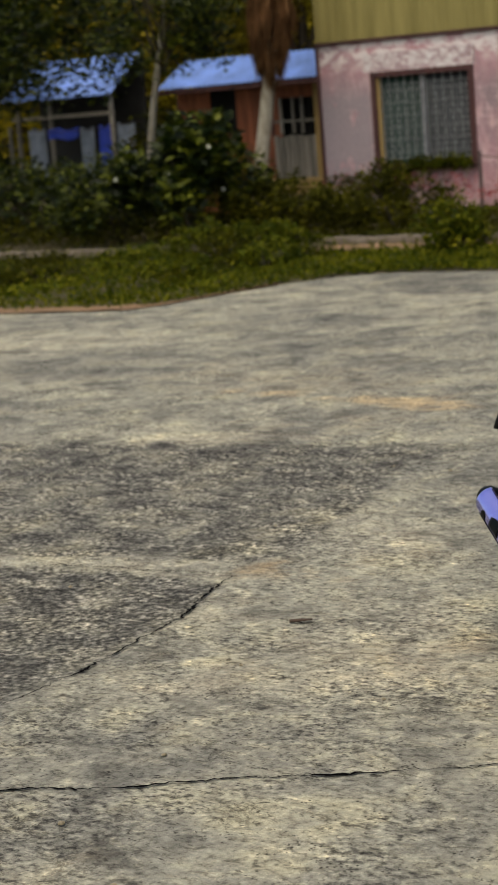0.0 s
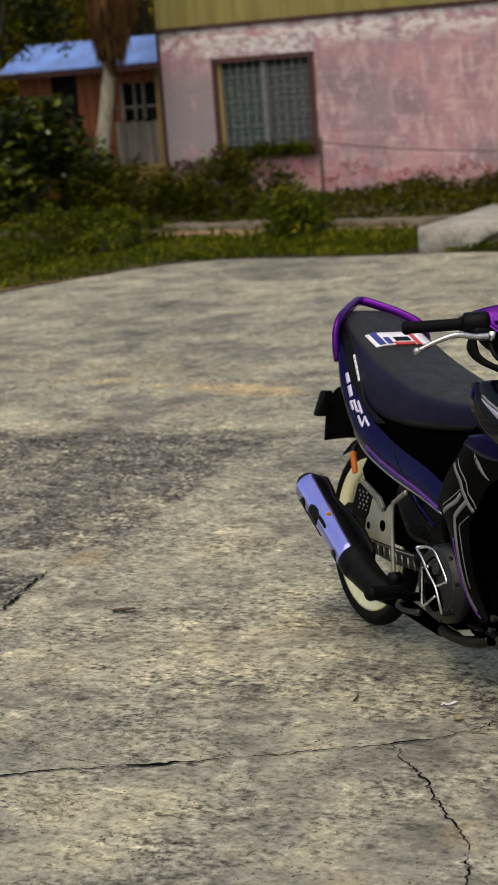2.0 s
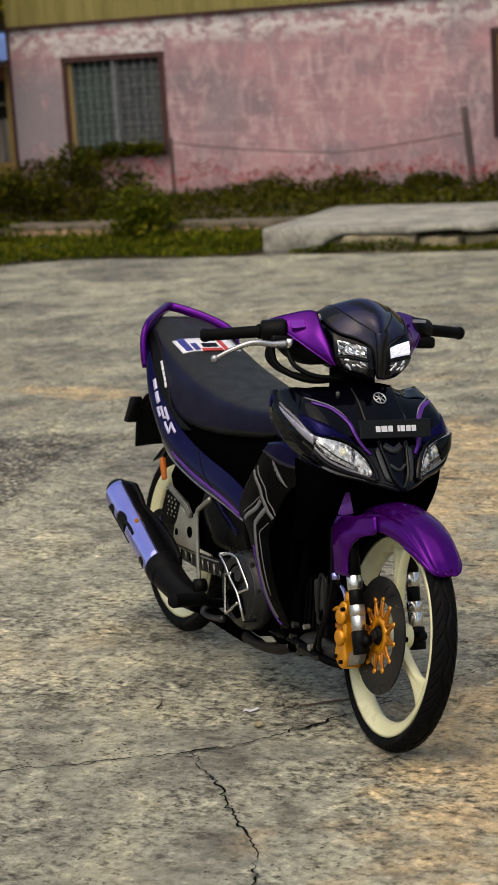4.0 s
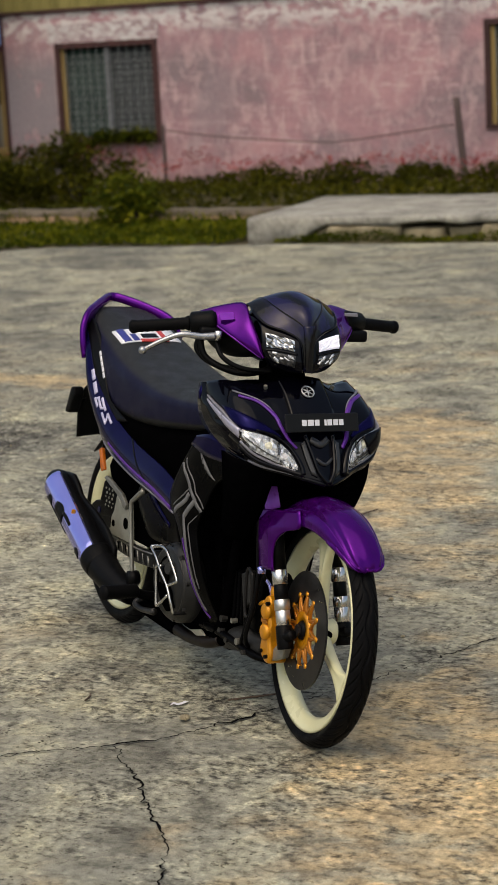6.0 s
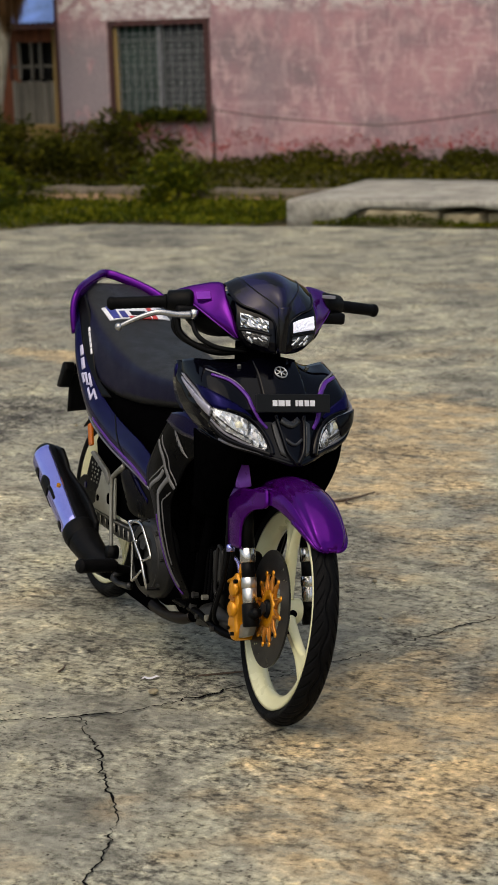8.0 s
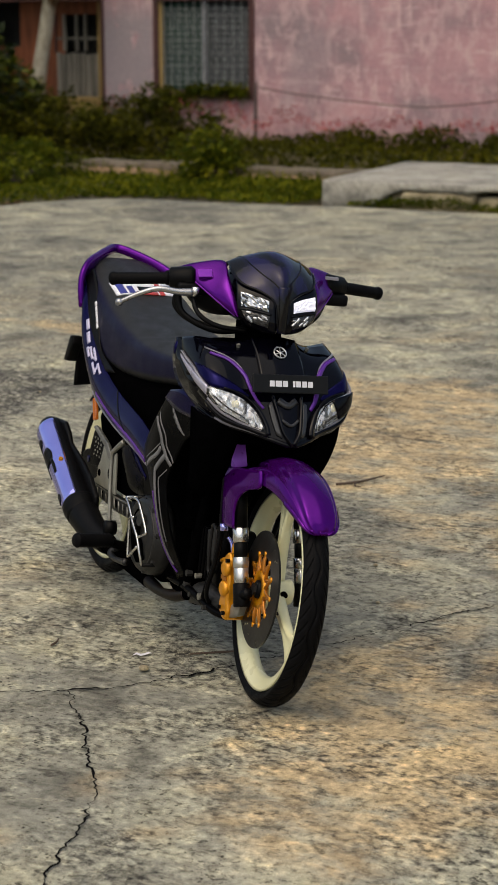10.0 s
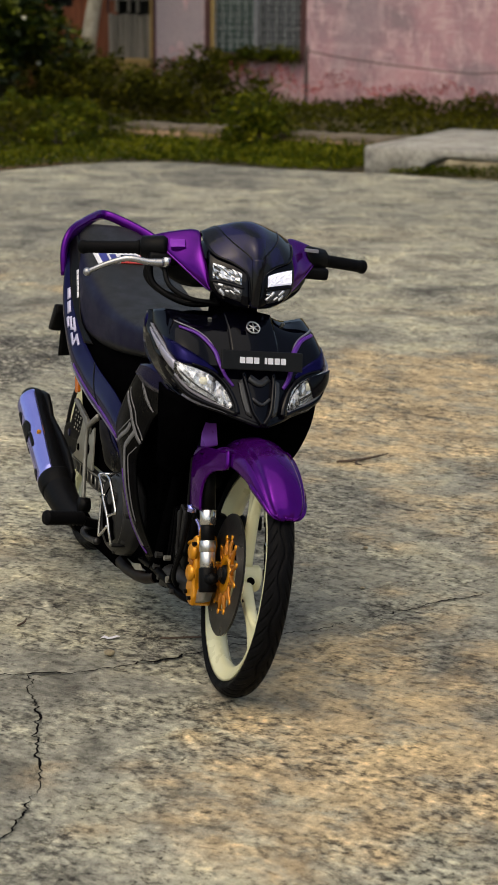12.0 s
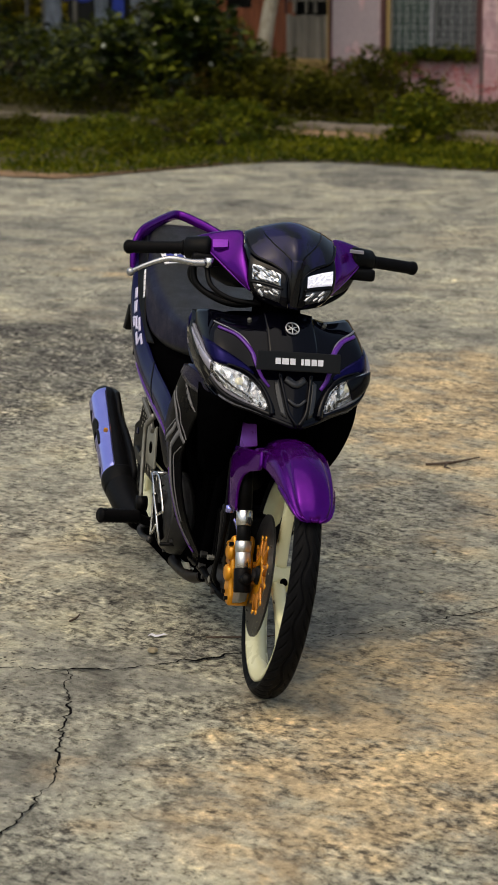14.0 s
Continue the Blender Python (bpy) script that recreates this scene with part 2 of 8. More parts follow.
    c3 = mix(nt, mix(nt, 1.0, both_.outputs[0], gr_.outputs[0], "MULTIPLY"), c3, (0.29, 0.252, 0.275))
    f = ramp(nt, n3.outputs["Fac"], [(0.3, (0.72, 0.7, 0.7)), (0.65, (1.08, 1.08, 1.08))])
    nt.links.new(mix(nt, 0.7, c3, f.outputs[0], "MULTIPLY"), b.inputs["Base Color"])
    b.inputs["Roughness"].default_value = 0.88
    bump(nt, b, n2.outputs["Fac"], 0.5, 0.02)
    return m


def boards(name, a, b_, scale=2.0, stretch=(6, 6, 0.6)):
    m, nt, b = mat_base(name)
    n = noise_tex(nt, scale, 7, 0.65, stretch=stretch)
    oi = nt.nodes.new("ShaderNodeObjectInfo")
    c = ramp(nt, n.outputs["Fac"], [(0.3, a), (0.7, b_)])
    v = ramp(nt, oi.outputs["Random"], [(0, (0.7, 0.7, 0.7)), (1, (1.2, 1.2, 1.2))])
    nt.links.new(mix(nt, 1.0, c.outputs[0], v.outputs[0], "MULTIPLY"), b.inputs["Base Color"])
    b.inputs["Roughness"].default_value = 0.8
    bump(nt, b, n.outputs["Fac"], 0.5, 0.01)
    return m


def glass_mat(name, col=(1, 1, 1), rough=0.03):
    m, nt, b = mat_base(name)
    b.inputs["Base Color"].default_value = (*col, 1)
    b.inputs["Transmission Weight"].default_value = 1.0
    b.inputs["Roughness"].default_value = rough
    b.inputs["IOR"].default_value = 1.45
    return m


def glow_mat(name, col, strength):
    m, nt, b = mat_base(name)
    b.inputs["Base Color"].default_value = (0.8, 0.8, 0.85, 1)
    b.inputs["Emission Color"].default_value = (*col, 1)
    b.inputs["Emission Strength"].default_value = strength
    n = noise_tex(nt, 260, 2)
    r = ramp(nt, n.outputs["Fac"], [(0.4, tuple(c * 0.45 for c in col)), (0.6, col)])
    nt.links.new(r.outputs[0], b.inputs["Emission Color"])
    return m


COURT = concrete_court()
KERB = rough_concrete("weathered_concrete", (0.075, 0.060, 0.043), (0.20, 0.165, 0.125))
SLAB = rough_concrete("slab_concrete", (0.15, 0.145, 0.13), (0.56, 0.54, 0.48), 3.2, 0.03)
STONE = rough_concrete("tan_stone", (0.24, 0.20, 0.12), (0.54, 0.46, 0.31), 4.0, 0.04)
SOIL = rough_concrete("soil", (0.05, 0.045, 0.02), (0.13, 0.10, 0.05), 2.0, 0.03)
BARE = rough_concrete("red_earth", (0.20, 0.115, 0.055), (0.34, 0.215, 0.115), 2.0, 0.03)
PINK = peeling_wall()
LINTEL = peeling_lintel()
OLIVE = boards("olive_sheet", (0.20, 0.17, 0.045), (0.34, 0.29, 0.095), 1.2, (5, 5, 0.4))
RUST = boards("dark_red_timber", (0.030, 0.012, 0.012), (0.085, 0.030, 0.028))
PLANK = boards("red_brown_plank", (0.13, 0.036, 0.015), (0.34, 0.11, 0.045))
GREYWOOD = boards("grey_timber", (0.09, 0.083, 0.07), (0.25, 0.235, 0.20))
OCHRE = boards("ochre_timber", (0.20, 0.13, 0.04), (0.36, 0.25, 0.09))
BLUEROOF = paint("blue_roof_paint", (0.16, 0.29, 0.68), 0.45, 0.2, 0, 0, 0.3, 2.5)
# near-black colour that stands in for shade inside buildings and woods
DARKIN = paint("interior_shade", (0.012, 0.012, 0.012), 0.9, vary=0.4, scale=3)
PANE = paint("dusty_louvre_glass", (0.018, 0.042, 0.031), 0.35, vary=0.35, scale=5, spec=0.12)
CURTAIN = paint("grey_curtain_glass", (0.036, 0.038, 0.042), 0.4, vary=0.35, scale=6, spec=0.12)
MULLION = paint("grey_post_paint", (0.17, 0.175, 0.19), 0.5, vary=0.4, scale=14)
GRILLE = paint("grille_paint", (0.24, 0.26, 0.265), 0.5, vary=0.3, scale=20)
BARK = boards("pale_bark", (0.20, 0.17, 0.12), (0.46, 0.42, 0.33), 3.0, (4, 4, 2))
DARKBARK = boards("dark_bark", (0.02, 0.016, 0.010), (0.07, 0.055, 0.035), 3.0, (4, 4, 2))
DRYFROND = leaf_mat("dry_frond", (0.06, 0.030, 0.016), (0.13, 0.065, 0.035), (0.20, 0.11, 0.06))
LEAF_WEED = leaf_mat("weed_leaf", (0.026, 0.044, 0.003), (0.078, 0.098, 0.006), (0.185, 0.178, 0.014))
LEAF_PINK = leaf_mat("dry_red_weed", (0.20, 0.025, 0.045), (0.42, 0.075, 0.11), (0.54, 0.17, 0.20))
LEAF_DARK = leaf_mat("dark_leaf", (0.004, 0.010, 0.0015), (0.013, 0.028, 0.003), (0.125, 0.145, 0.012), 0.28)
LEAF_HEDGE = leaf_mat("hedge_leaf", (0.016, 0.020, 0.0012), (0.046, 0.049, 0.003), (0.105, 0.098, 0.009))
LEAF_WOOD = leaf_mat("olive_leaf", (0.08, 0.068, 0.006), (0.20, 0.165, 0.014), (0.36, 0.29, 0.03))
PETAL = paint("white_petal", (0.75, 0.74, 0.6), 0.6)
POST = boards("dull_post", (0.05, 0.034, 0.034), (0.11, 0.075, 0.07))
WIRE = paint("rusty_wire", (0.06, 0.035, 0.03), 0.7)
CRACK = paint("crack_dark", (0.007, 0.0065, 0.007), 1.0, vary=0.5, scale=60, spec=0.0)
TWIG = paint("twig_bark", (0.07, 0.045, 0.03), 0.9, vary=0.4, scale=80)

GLOSS = paint("gloss_black_navy", (0.0010, 0.0010, 0.0028), 0.06, 0.0, 0.0, vary=0.2, spec=0.16)
NAVY = paint("navy_paint", (0.0062, 0.0052, 0.046), 0.14, 0.6, 0.0, vary=0.2, spec=0.08)
VISOR = paint("smoked_visor", (0.006, 0.006, 0.013), 0.07, 0.0, 0.0, vary=0.25, scale=12, spec=0.22)
# navy streaks in the base colour paint reflections on the visor
_nt = VISOR.node_tree
_sheen = ramp(_nt, noise_tex(_nt, 9, 3, 0.5, stretch=(0.7, 1.6, 1)).outputs["Fac"], [(0.44, (0.0055, 0.0055, 0.0065)), (0.56, (0.011, 0.010, 0.045))])
_nt.links.new(_sheen.outputs[0], _nt.nodes["Principled BSDF"].inputs["Base Color"])
PURPLE = paint("purple_paint", (0.070, 0.0025, 0.155), 0.12, 0.65, 0.0, vary=0.12, spec=0.2)
LUGPURPLE = paint("light_purple_paint", (0.14, 0.010, 0.30), 0.3, 0.4, 0.0, vary=0.1, spec=0.3)
# purple raised in the base colour so the overhung lug looks lit
PALEPURPLE = paint("lit_purple_paint", (0.48, 0.13, 0.74), 0.25, 0.2, 0.0, vary=0.1, spec=0.5)
SATIN = paint("satin_black_plastic", (0.0014, 0.0014, 0.0018), 0.3, 0, 0, 0.1, 0.3, 40, 0.045)
GREYFILM = paint("grey_film", (0.13, 0.13, 0.135), 0.5, 0.0, vary=0.15, spec=0.3)
DARKGOLD = paint("dark_gold_anodised", (0.40, 0.135, 0.005), 0.34, 0.5, 0.2, vary=0.15)
STRIPE = paint("purple_film", (0.085, 0.010, 0.24), 0.35, vary=0.1)
SILVERFILM = paint("silver_film", (0.22, 0.215, 0.25), 0.4, 0.3, vary=0.1)
WHITEFILM = paint("white_film", (0.70, 0.70, 0.75), 0.45, vary=0.1)
BROW = paint("silver_lilac_brow", (0.36, 0.35, 0.44), 0.3, 0.4, vary=0.15)
BOWL = paint("lamp_bowl", (0.66, 0.67, 0.74), 0.16, 0.7, vary=0.5, scale=150)
CREAMFILM = paint("warm_white_bowl", (0.75, 0.73, 0.58), 0.4, vary=0.1)
LILACFILM = paint("lilac_white_film", (0.50, 0.48, 0.66), 0.45, vary=0.1)
REDFILM = paint("red_film", (0.45, 0.04, 0.035), 0.45)
BLUEFILM = paint("blue_film", (0.03, 0.035, 0.22), 0.45)
BLACK = paint("black_plastic", (0.0024, 0.0024, 0.0028), 0.42, 0, 0, 0.2, 0.3, 40, 0.09)
# black parts, and shade of holes and recesses put into the colour
VOID = paint("black_plastic_and_shade", (0.0011, 0.0011, 0.0013), 0.6, 0, 0, 0.1, 0.3, 40, 0.0)
RUBBER = paint("tyre_rubber", (0.0045, 0.0045, 0.005), 0.5, 0, 0, 0.2, 0.25, 60, 0.04)
SEATHIDE = paint("seat_vinyl", (0.019, 0.019, 0.0185), 0.45, 0, 0, 0.35, 0.2, 60, 0.16)
# navy sheen of the seat's flanks, mixed into the base colour
_nt = SEATHIDE.node_tree
_sd = _nt.nodes.new("ShaderNodeAttribute")
_sd.attribute_name = "side"
_pb = _nt.nodes["Principled BSDF"]
_nt.links.new(mix(_nt, _sd.outputs["Fac"], _pb.inputs["Base Color"].links[0].from_socket, (0.0034, 0.0030, 0.019)), _pb.inputs["Base Color"])
CREAM = paint("cream_rim_paint", (0.72, 0.70, 0.44), 0.3, 0, 0.5, vary=0.05, scale=10)
GOLD = paint("gold_anodised", (0.62, 0.25, 0.008), 0.32, 0.4, 0.2, vary=0.12)
LEVER = paint("dull_polished_alloy", (0.40, 0.40, 0.41), 0.28, 0.9, 0, 0, 0.15, 40)
STEEL = paint("brushed_steel", (0.62, 0.61, 0.60), 0.25, 1.0, 0, 0, 0.12, 40)
DISCSTEEL = paint("disc_steel", (0.018, 0.0175, 0.018), 0.34, 0.3, 0, 0, 0.2, 30, 0.14)
ALLOY = paint("cast_alloy", (0.27, 0.265, 0.235), 0.42, 0.7, 0, 0.2, 0.2, 30)
HEEL = paint("pale_alloy_plate", (0.31, 0.31, 0.262), 0.45, 0.35, 0, 0.15, 0.2, 25)
ENGINE = paint("dark_engine_casting", (0.024, 0.0235, 0.023), 0.5, 0.4, 0, 0.3, 0.35, 25)
CASING = paint("black_casting", (0.013, 0.013, 0.0135), 0.42, 0.3, 0, 0.3, 0.4, 30)
BLUEBOLT = paint("blue_anodised", (0.012, 0.014, 0.11), 0.3, 0.6)
CHROME = paint("lilac_chrome", (0.44, 0.44, 1.0), 0.10, 0.9, 0, 0, 0.08, 12)
HEADER = paint("burnt_header_pipe", (0.012, 0.008, 0.0065), 0.5, 0.6, vary=0.4)
LENS = glass_mat("clear_lens")
REFLECT = paint("lamp_reflector", (0.50, 0.52, 0.56), 0.16, 1.0, vary=0.2, scale=120)
LAMPDARK = paint("lamp_housing", (0.02, 0.02, 0.022), 0.3)
LAMPLIT = glow_mat("lit_lamp", (0.70, 0.72, 1.0), 0.55)
AMBER = paint("amber_reflector", (0.55, 0.13, 0.01), 0.25, 0, 0.4)
PLATE = paint("plate_black", (0.006, 0.006, 0.0065), 0.4, spec=0.2)
BADGE = paint("badge_silver", (0.55, 0.55, 0.56), 0.3, 0.7)


# ---------------------------------------------------------------- mesh helpers
def link(name, bm, material, parent=None, label="", smooth=True):
    me = bpy.data.meshes.new(name)
    bm.normal_update()
    bm.to_mesh(me)
    bm.free()
    for p in me.polygons:
        p.use_smooth = smooth
    me.materials.append(material)
    ob = new(name, me)
    if parent:
        ob.parent = parent
    if label:
        ob["label"] = label
    return ob


def part(name, bm, material, parent, label="", smooth=True):
    return link(name, bm, material, parent, label, smooth)


def empty(name, m, label, category, group="", kind=""):
    e = new(name)
    e.empty_display_size = 0.1
    e.matrix_basis = m
    return tagged(e, label, category, group, kind)


def mesh_np(name, verts, faces, material, smooth=False):
    me = bpy.data.meshes.new(name)
    me.from_pydata(verts, [], faces)
    me.materials.append(material)
    if smooth:
        for p in me.polygons:
            p.use_smooth = True
    return new(name, me)


def add_box(bm, a, b, bevel=0.0, m=None):
    a, b = Vector(a), Vector(b)
    r = bmesh.ops.create_cube(bm, size=1.0)
    vs = r["verts"]
    for v in vs:
        v.co = Vector([(a[i] + b[i]) / 2 + v.co[i] * (b[i] - a[i]) for i in range(3)])
    if bevel:
        es = list({e for v in vs for e in v.link_edges})
        out = bmesh.ops.bevel(bm, geom=es, offset=bevel, segments=2, affect="EDGES", profile=0.5)
        vs = list({v for f in out["faces"] for v in f.verts} | {v for v in vs if v.is_valid})
    if m is not None:
        bmesh.ops.transform(bm, matrix=m, verts=vs)
    return bm


def box(a, b, bevel=0.0, m=None):
    return add_box(bmesh.new(), a, b, bevel, m)


def catmull(pts, n, closed=False):
    """Points along a smooth curve through pts."""
    p = [Vector(q) for q in pts]
    k = len(p)
    out = []
    segs = k if closed else k - 1
    for i in range(n if closed else n + 1):
        s = i / n * segs
        j = min(int(s), segs - 1)
        f = s - j
        if closed:
            a, b, c, d = (p[(j + o) % k] for o in (-1, 0, 1, 2))
        else:
            b, c = p[j], p[j + 1]
            a = p[j - 1] if j > 0 else b * 2 - c
            d = p[j + 2] if j + 2 < k else c * 2 - b
        out.append(0.5 * ((2 * b) + (c - a) * f + (2 * a - 5 * b + 4 * c - d) * f * f + (3 * b - a - 3 * c + d) * f ** 3))
    return out


def grid_bm(rows, closed=False, caps=False, bm=None):
    bm = bm or bmesh.new()
    vs = [[bm.verts.new(p) for p in r] for r in rows]
    w = len(rows[0])
    for i in range(len(rows) - 1):
        for j in range(w if closed else w - 1):
            k = (j + 1) % w
            bm.faces.new((vs[i][j], vs[i][k], vs[i + 1][k], vs[i + 1][j]))
    if caps and closed:
        bm.faces.new(vs[0][::-1])
        bm.faces.new(vs[-1])
    return bm


class Surface:
    """A smooth sheet through a small grid of points; side -1 mirrors it across y = 0."""

    def __init__(self, rows, side=1):
        self.rows = [[Vector((x, y * side, z)) for x, y, z in r] for r in rows]
        self.side = side

    def at(self, u, v):
        def cr(p, s):
            s = min(max(s, 0), 1) * (len(p) - 1)
            j = min(int(s), len(p) - 2)
            f = s - j
            b, c = p[j], p[j + 1]
            a = p[j - 1] if j > 0 else b * 2 - c
            d = p[j + 2] if j + 2 < len(p) else c * 2 - b
            return 0.5 * ((2 * b) + (c - a) * f + (2 * a - 5 * b + 4 * c - d) * f * f + (3 * b - a - 3 * c + d) * f ** 3)

        return cr([cr(r, u) for r in self.rows], v)

    def normal(self, u, v, out):
        e = 0.02
        u0, u1, v0, v1 = max(u - e, 0), min(u + e, 1), max(v - e, 0), min(v + e, 1)
        n = (self.at(u1, v) - self.at(u0, v)).cross(self.at(u, v1) - self.at(u, v0))
        n.normalize()
        return n if n.dot(out) > 0 else -n

    def sheet(self, nu, nv, thick, out, lift=0.0, region=None):
        """A closed shell of the sheet; region(s, t) maps the unit square to u, v."""
        out = Vector(out)
        top, low = [], []
        for i in range(nv + 1):
            a, b = [], []
            for j in range(nu + 1):
                u, v = (j / nu, i / nv) if region is None else region(j / nu, i / nv)
                p, n = self.at(u, v), self.normal(u, v, out)
                a.append(p + n * lift)
                b.append(p + n * (lift - thick))
            top.append(a)
            low.append(b)
        return shell(top, low)

    def ribbon(self, uvs, width, out, lift=0.0015, n=24, thick=0.001):
        """A strip of film on the sheet along a curve of u, v points."""
        out = Vector(out)
        line = catmull([(u, v, 0) for u, v in uvs], n)
        pts = [self.at(q.x, q.y) for q in line]
        top, low = [], []
        for i, q in enumerate(line):
            t = pts[min(i + 1, n)] - pts[max(i - 1, 0)]
            nn = self.normal(q.x, q.y, out)
            s = t.cross(nn).normalized()
            w = width if not callable(width) else width(i / n)
            top.append([pts[i] + nn * lift - s * w / 2, pts[i] + nn * lift + s * w / 2])
            low.append([p - nn * (thick + lift) for p in top[-1]])
        return shell(top, low)


def shell(top, low):
    bm = bmesh.new()
    a = [[bm.verts.new(p) for p in r] for r in top]
    b = [[bm.verts.new(p) for p in r] for r in low]
    h, w = len(top), len(top[0])
    for i in range(h - 1):
        for j in range(w - 1):
            bm.faces.new((a[i][j], a[i][j + 1], a[i + 1][j + 1], a[i + 1][j]))
            bm.faces.new((b[i][j], b[i + 1][j], b[i + 1][j + 1], b[i][j + 1]))
    rim = [(0, j) for j in range(w)] + [(i, w - 1) for i in range(1, h)] + [(h - 1, j) for j in range(w - 2, -1, -1)] + [(i, 0) for i in range(h - 2, 0, -1)]
    for k in range(len(rim)):
        (i, j), (p, q) = rim[k], rim[(k + 1) % len(rim)]
        bm.faces.new((a[i][j], b[i][j], b[p][q], a[p][q]))
    bmesh.ops.recalc_face_normals(bm, faces=bm.faces)
    return bm


def tube(pts, radius, n=16, sides=10, bm=None, smooth=True, ends=True):
    """A round bar along a smooth curve; radius may be a list at the given points."""
    line = catmull(pts, n) if smooth else [Vector(p) for p in pts]
    n = len(line) - 1
    rows, ref = [], None
    for i, p in enumerate(line):
        t = (line[min(i + 1, n)] - line[max(i - 1, 0)]).normalized()
        if ref is None:
            ref = t.orthogonal().normalized()
        ref = (ref - t * ref.dot(t)).normalized()
        s = t.cross(ref)
        if isinstance(radius, (list, tuple)):
            q = i / n * (len(radius) - 1)
            j = min(int(q), len(radius) - 2)
            r = radius[j] + (radius[j + 1] - radius[j]) * (q - j)
        else:
            r = radius
        rows.append([p + (ref * math.cos(2 * math.pi * k / sides) + s * math.sin(2 * math.pi * k / sides)) * r for k in range(sides)])
    return grid_bm(rows, True, ends, bm)


def hull_rings(rings, n=28, along=None, power=2.6):
    """A closed body through rings (x, y centre, half width, z low, z high[, power]) along x."""
    rows = []
    for rg in rings:
        x, yc, hw, z0, z1 = rg[:5]
        pw = rg[5] if len(rg) > 5 else power
        r = []
        for k in range(n):
            a = 2 * math.pi * k / n
            c, s = math.cos(a), math.sin(a)
            r.append(Vector((x, yc + hw * math.copysign(abs(c) ** (2 / pw), c), (z0 + z1) / 2 + (z1 - z0) / 2 * math.copysign(abs(s) ** (2 / pw), s))))
        rows.append(r)
    if along:
        cols = [catmull([r[k] for r in rows], along) for k in range(n)]
        rows = [[cols[k][i] for k in range(n)] for i in range(along + 1)]
    return grid_bm(rows, True, True)


def plate_bm(outline, y0, y1, bevel=0.0):
    """A flat plate with an outline in x, z between two y."""
    bm = bmesh.new()
    a = [bm.verts.new((x, y0, z)) for x, z in outline]
    f = bm.faces.new(a)
    r = bmesh.ops.extrude_face_region(bm, geom=[f])
    for g in r["geom"]:
        if isinstance(g, bmesh.types.BMVert):
            g.co.y = y1
    bmesh.ops.recalc_face_normals(bm, faces=bm.faces)
    if bevel:
        bmesh.ops.bevel(bm, geom=list(bm.edges), offset=bevel, segments=2, affect="EDGES", profile=0.5)
    return bm


def moved(bm, m):
    bmesh.ops.transform(bm, matrix=m, verts=bm.verts)
    return bm


def ring_bm(c, axis, r0, r1, half, n=48, bm=None):
    """A flat ring about an axis."""
    axis = Vector(axis).normalized()
    u = axis.orthogonal().normalized()
    w = axis.cross(u)
    rows = []
    for r, h in ((r0, -half), (r1, -half), (r1, half), (r0, half), (r0, -half)):
        rows.append([Vector(c) + (u * math.cos(2 * math.pi * k / n) + w * math.sin(2 * math.pi * k / n)) * r + axis * h for k in range(n)])
    bm = grid_bm(rows, True, False, bm)
    bmesh.ops.remove_doubles(bm, verts=bm.verts, dist=1e-6)
    bmesh.ops.recalc_face_normals(bm, faces=bm.faces)
    return bm


def disc_bm(c, axis, r, half, n=32, bm=None):
    axis = Vector(axis).normalized()
    return tube([Vector(c) - axis * half, Vector(c) + axis * half], r, 1, n, bm, smooth=False)


def leaves(points, size, spread=0.5, rng=None, droop=0.3, slim=0.5):
    """Folded leaves at the points, each turned its own way."""
    n = len(points)
    p = np.asarray(points, float)
    th = rng.uniform(0, 2 * np.pi, n)
    el = rng.uniform(-droop, spread * 2, n)
    d = np.stack([np.cos(th) * np.cos(el), np.sin(th) * np.cos(el), np.sin(el)], -1)
    up = np.stack([rng.normal(0, 0.5, n), rng.normal(0, 0.5, n), np.ones(n)], -1)
    s = np.cross(d, up)
    s /= np.linalg.norm(s, axis=1)[:, None] + 1e-9
    nn = np.cross(s, d)
    sz = (np.asarray(size) * rng.uniform(0.6, 1.3, n))[:, None]
    base = p
    tip = p + d * sz
    mid = p + d * sz * 0.45
    l_ = mid + s * sz * slim * 0.5 + nn * sz * 0.1
    r_ = mid - s * sz * slim * 0.5 + nn * sz * 0.1
    v = np.stack([base, l_, tip, r_], 1).reshape(-1, 3)
    i = np.arange(n) * 4
    f = np.concatenate([np.stack([i, i + 1, i + 2], -1), np.stack([i, i + 2, i + 3], -1)])
    return v, f


# ---------------------------------------------------------------- ground and court
EDGE = [(-60, 6.2), (-9.96, 7.75), (-9.3, 7.9), (-8.68, 8.02), (-8.52, 8.9), (-8.42, 9.7), (-8.15, 10.38), (-7.7, 10.63), (-6.6, 10.7), (-5.7, 10.85), (-3.7, 11.0), (3, 11.4), (40, 13)]
_ex, _ey = [e[0] for e in EDGE], [e[1] for e in EDGE]


def court_edge(x):
    return float(np.interp(x, _ex, _ey)) + 0.05 * noise.noise((x * 1.7, 3.1, 0)) + 0.03 * noise.noise((x * 6, 8.1, 0))


def inside_distance(px, py, poly):
    """How far inside an outline each point lies, in metres (negative outside)."""
    d = np.full(px.shape, 1e9)
    ins = np.zeros(px.shape, bool)
    k = len(poly)
    for i in range(k):
        (ax, ay), (bx, by) = poly[i], poly[(i + 1) % k]
        t = np.clip(((px - ax) * (bx - ax) + (py - ay) * (by - ay)) / ((bx - ax) ** 2 + (by - ay) ** 2), 0, 1)
        d = np.minimum(d, np.hypot(px - ax - t * (bx - ax), py - ay - t * (by - ay)))
        cross = ((ay > py) != (by > py)) & (px < (bx - ax) * (py - ay) / (by - ay + 1e-12) + ax)
        ins ^= cross
    return np.where(ins, d, -d)


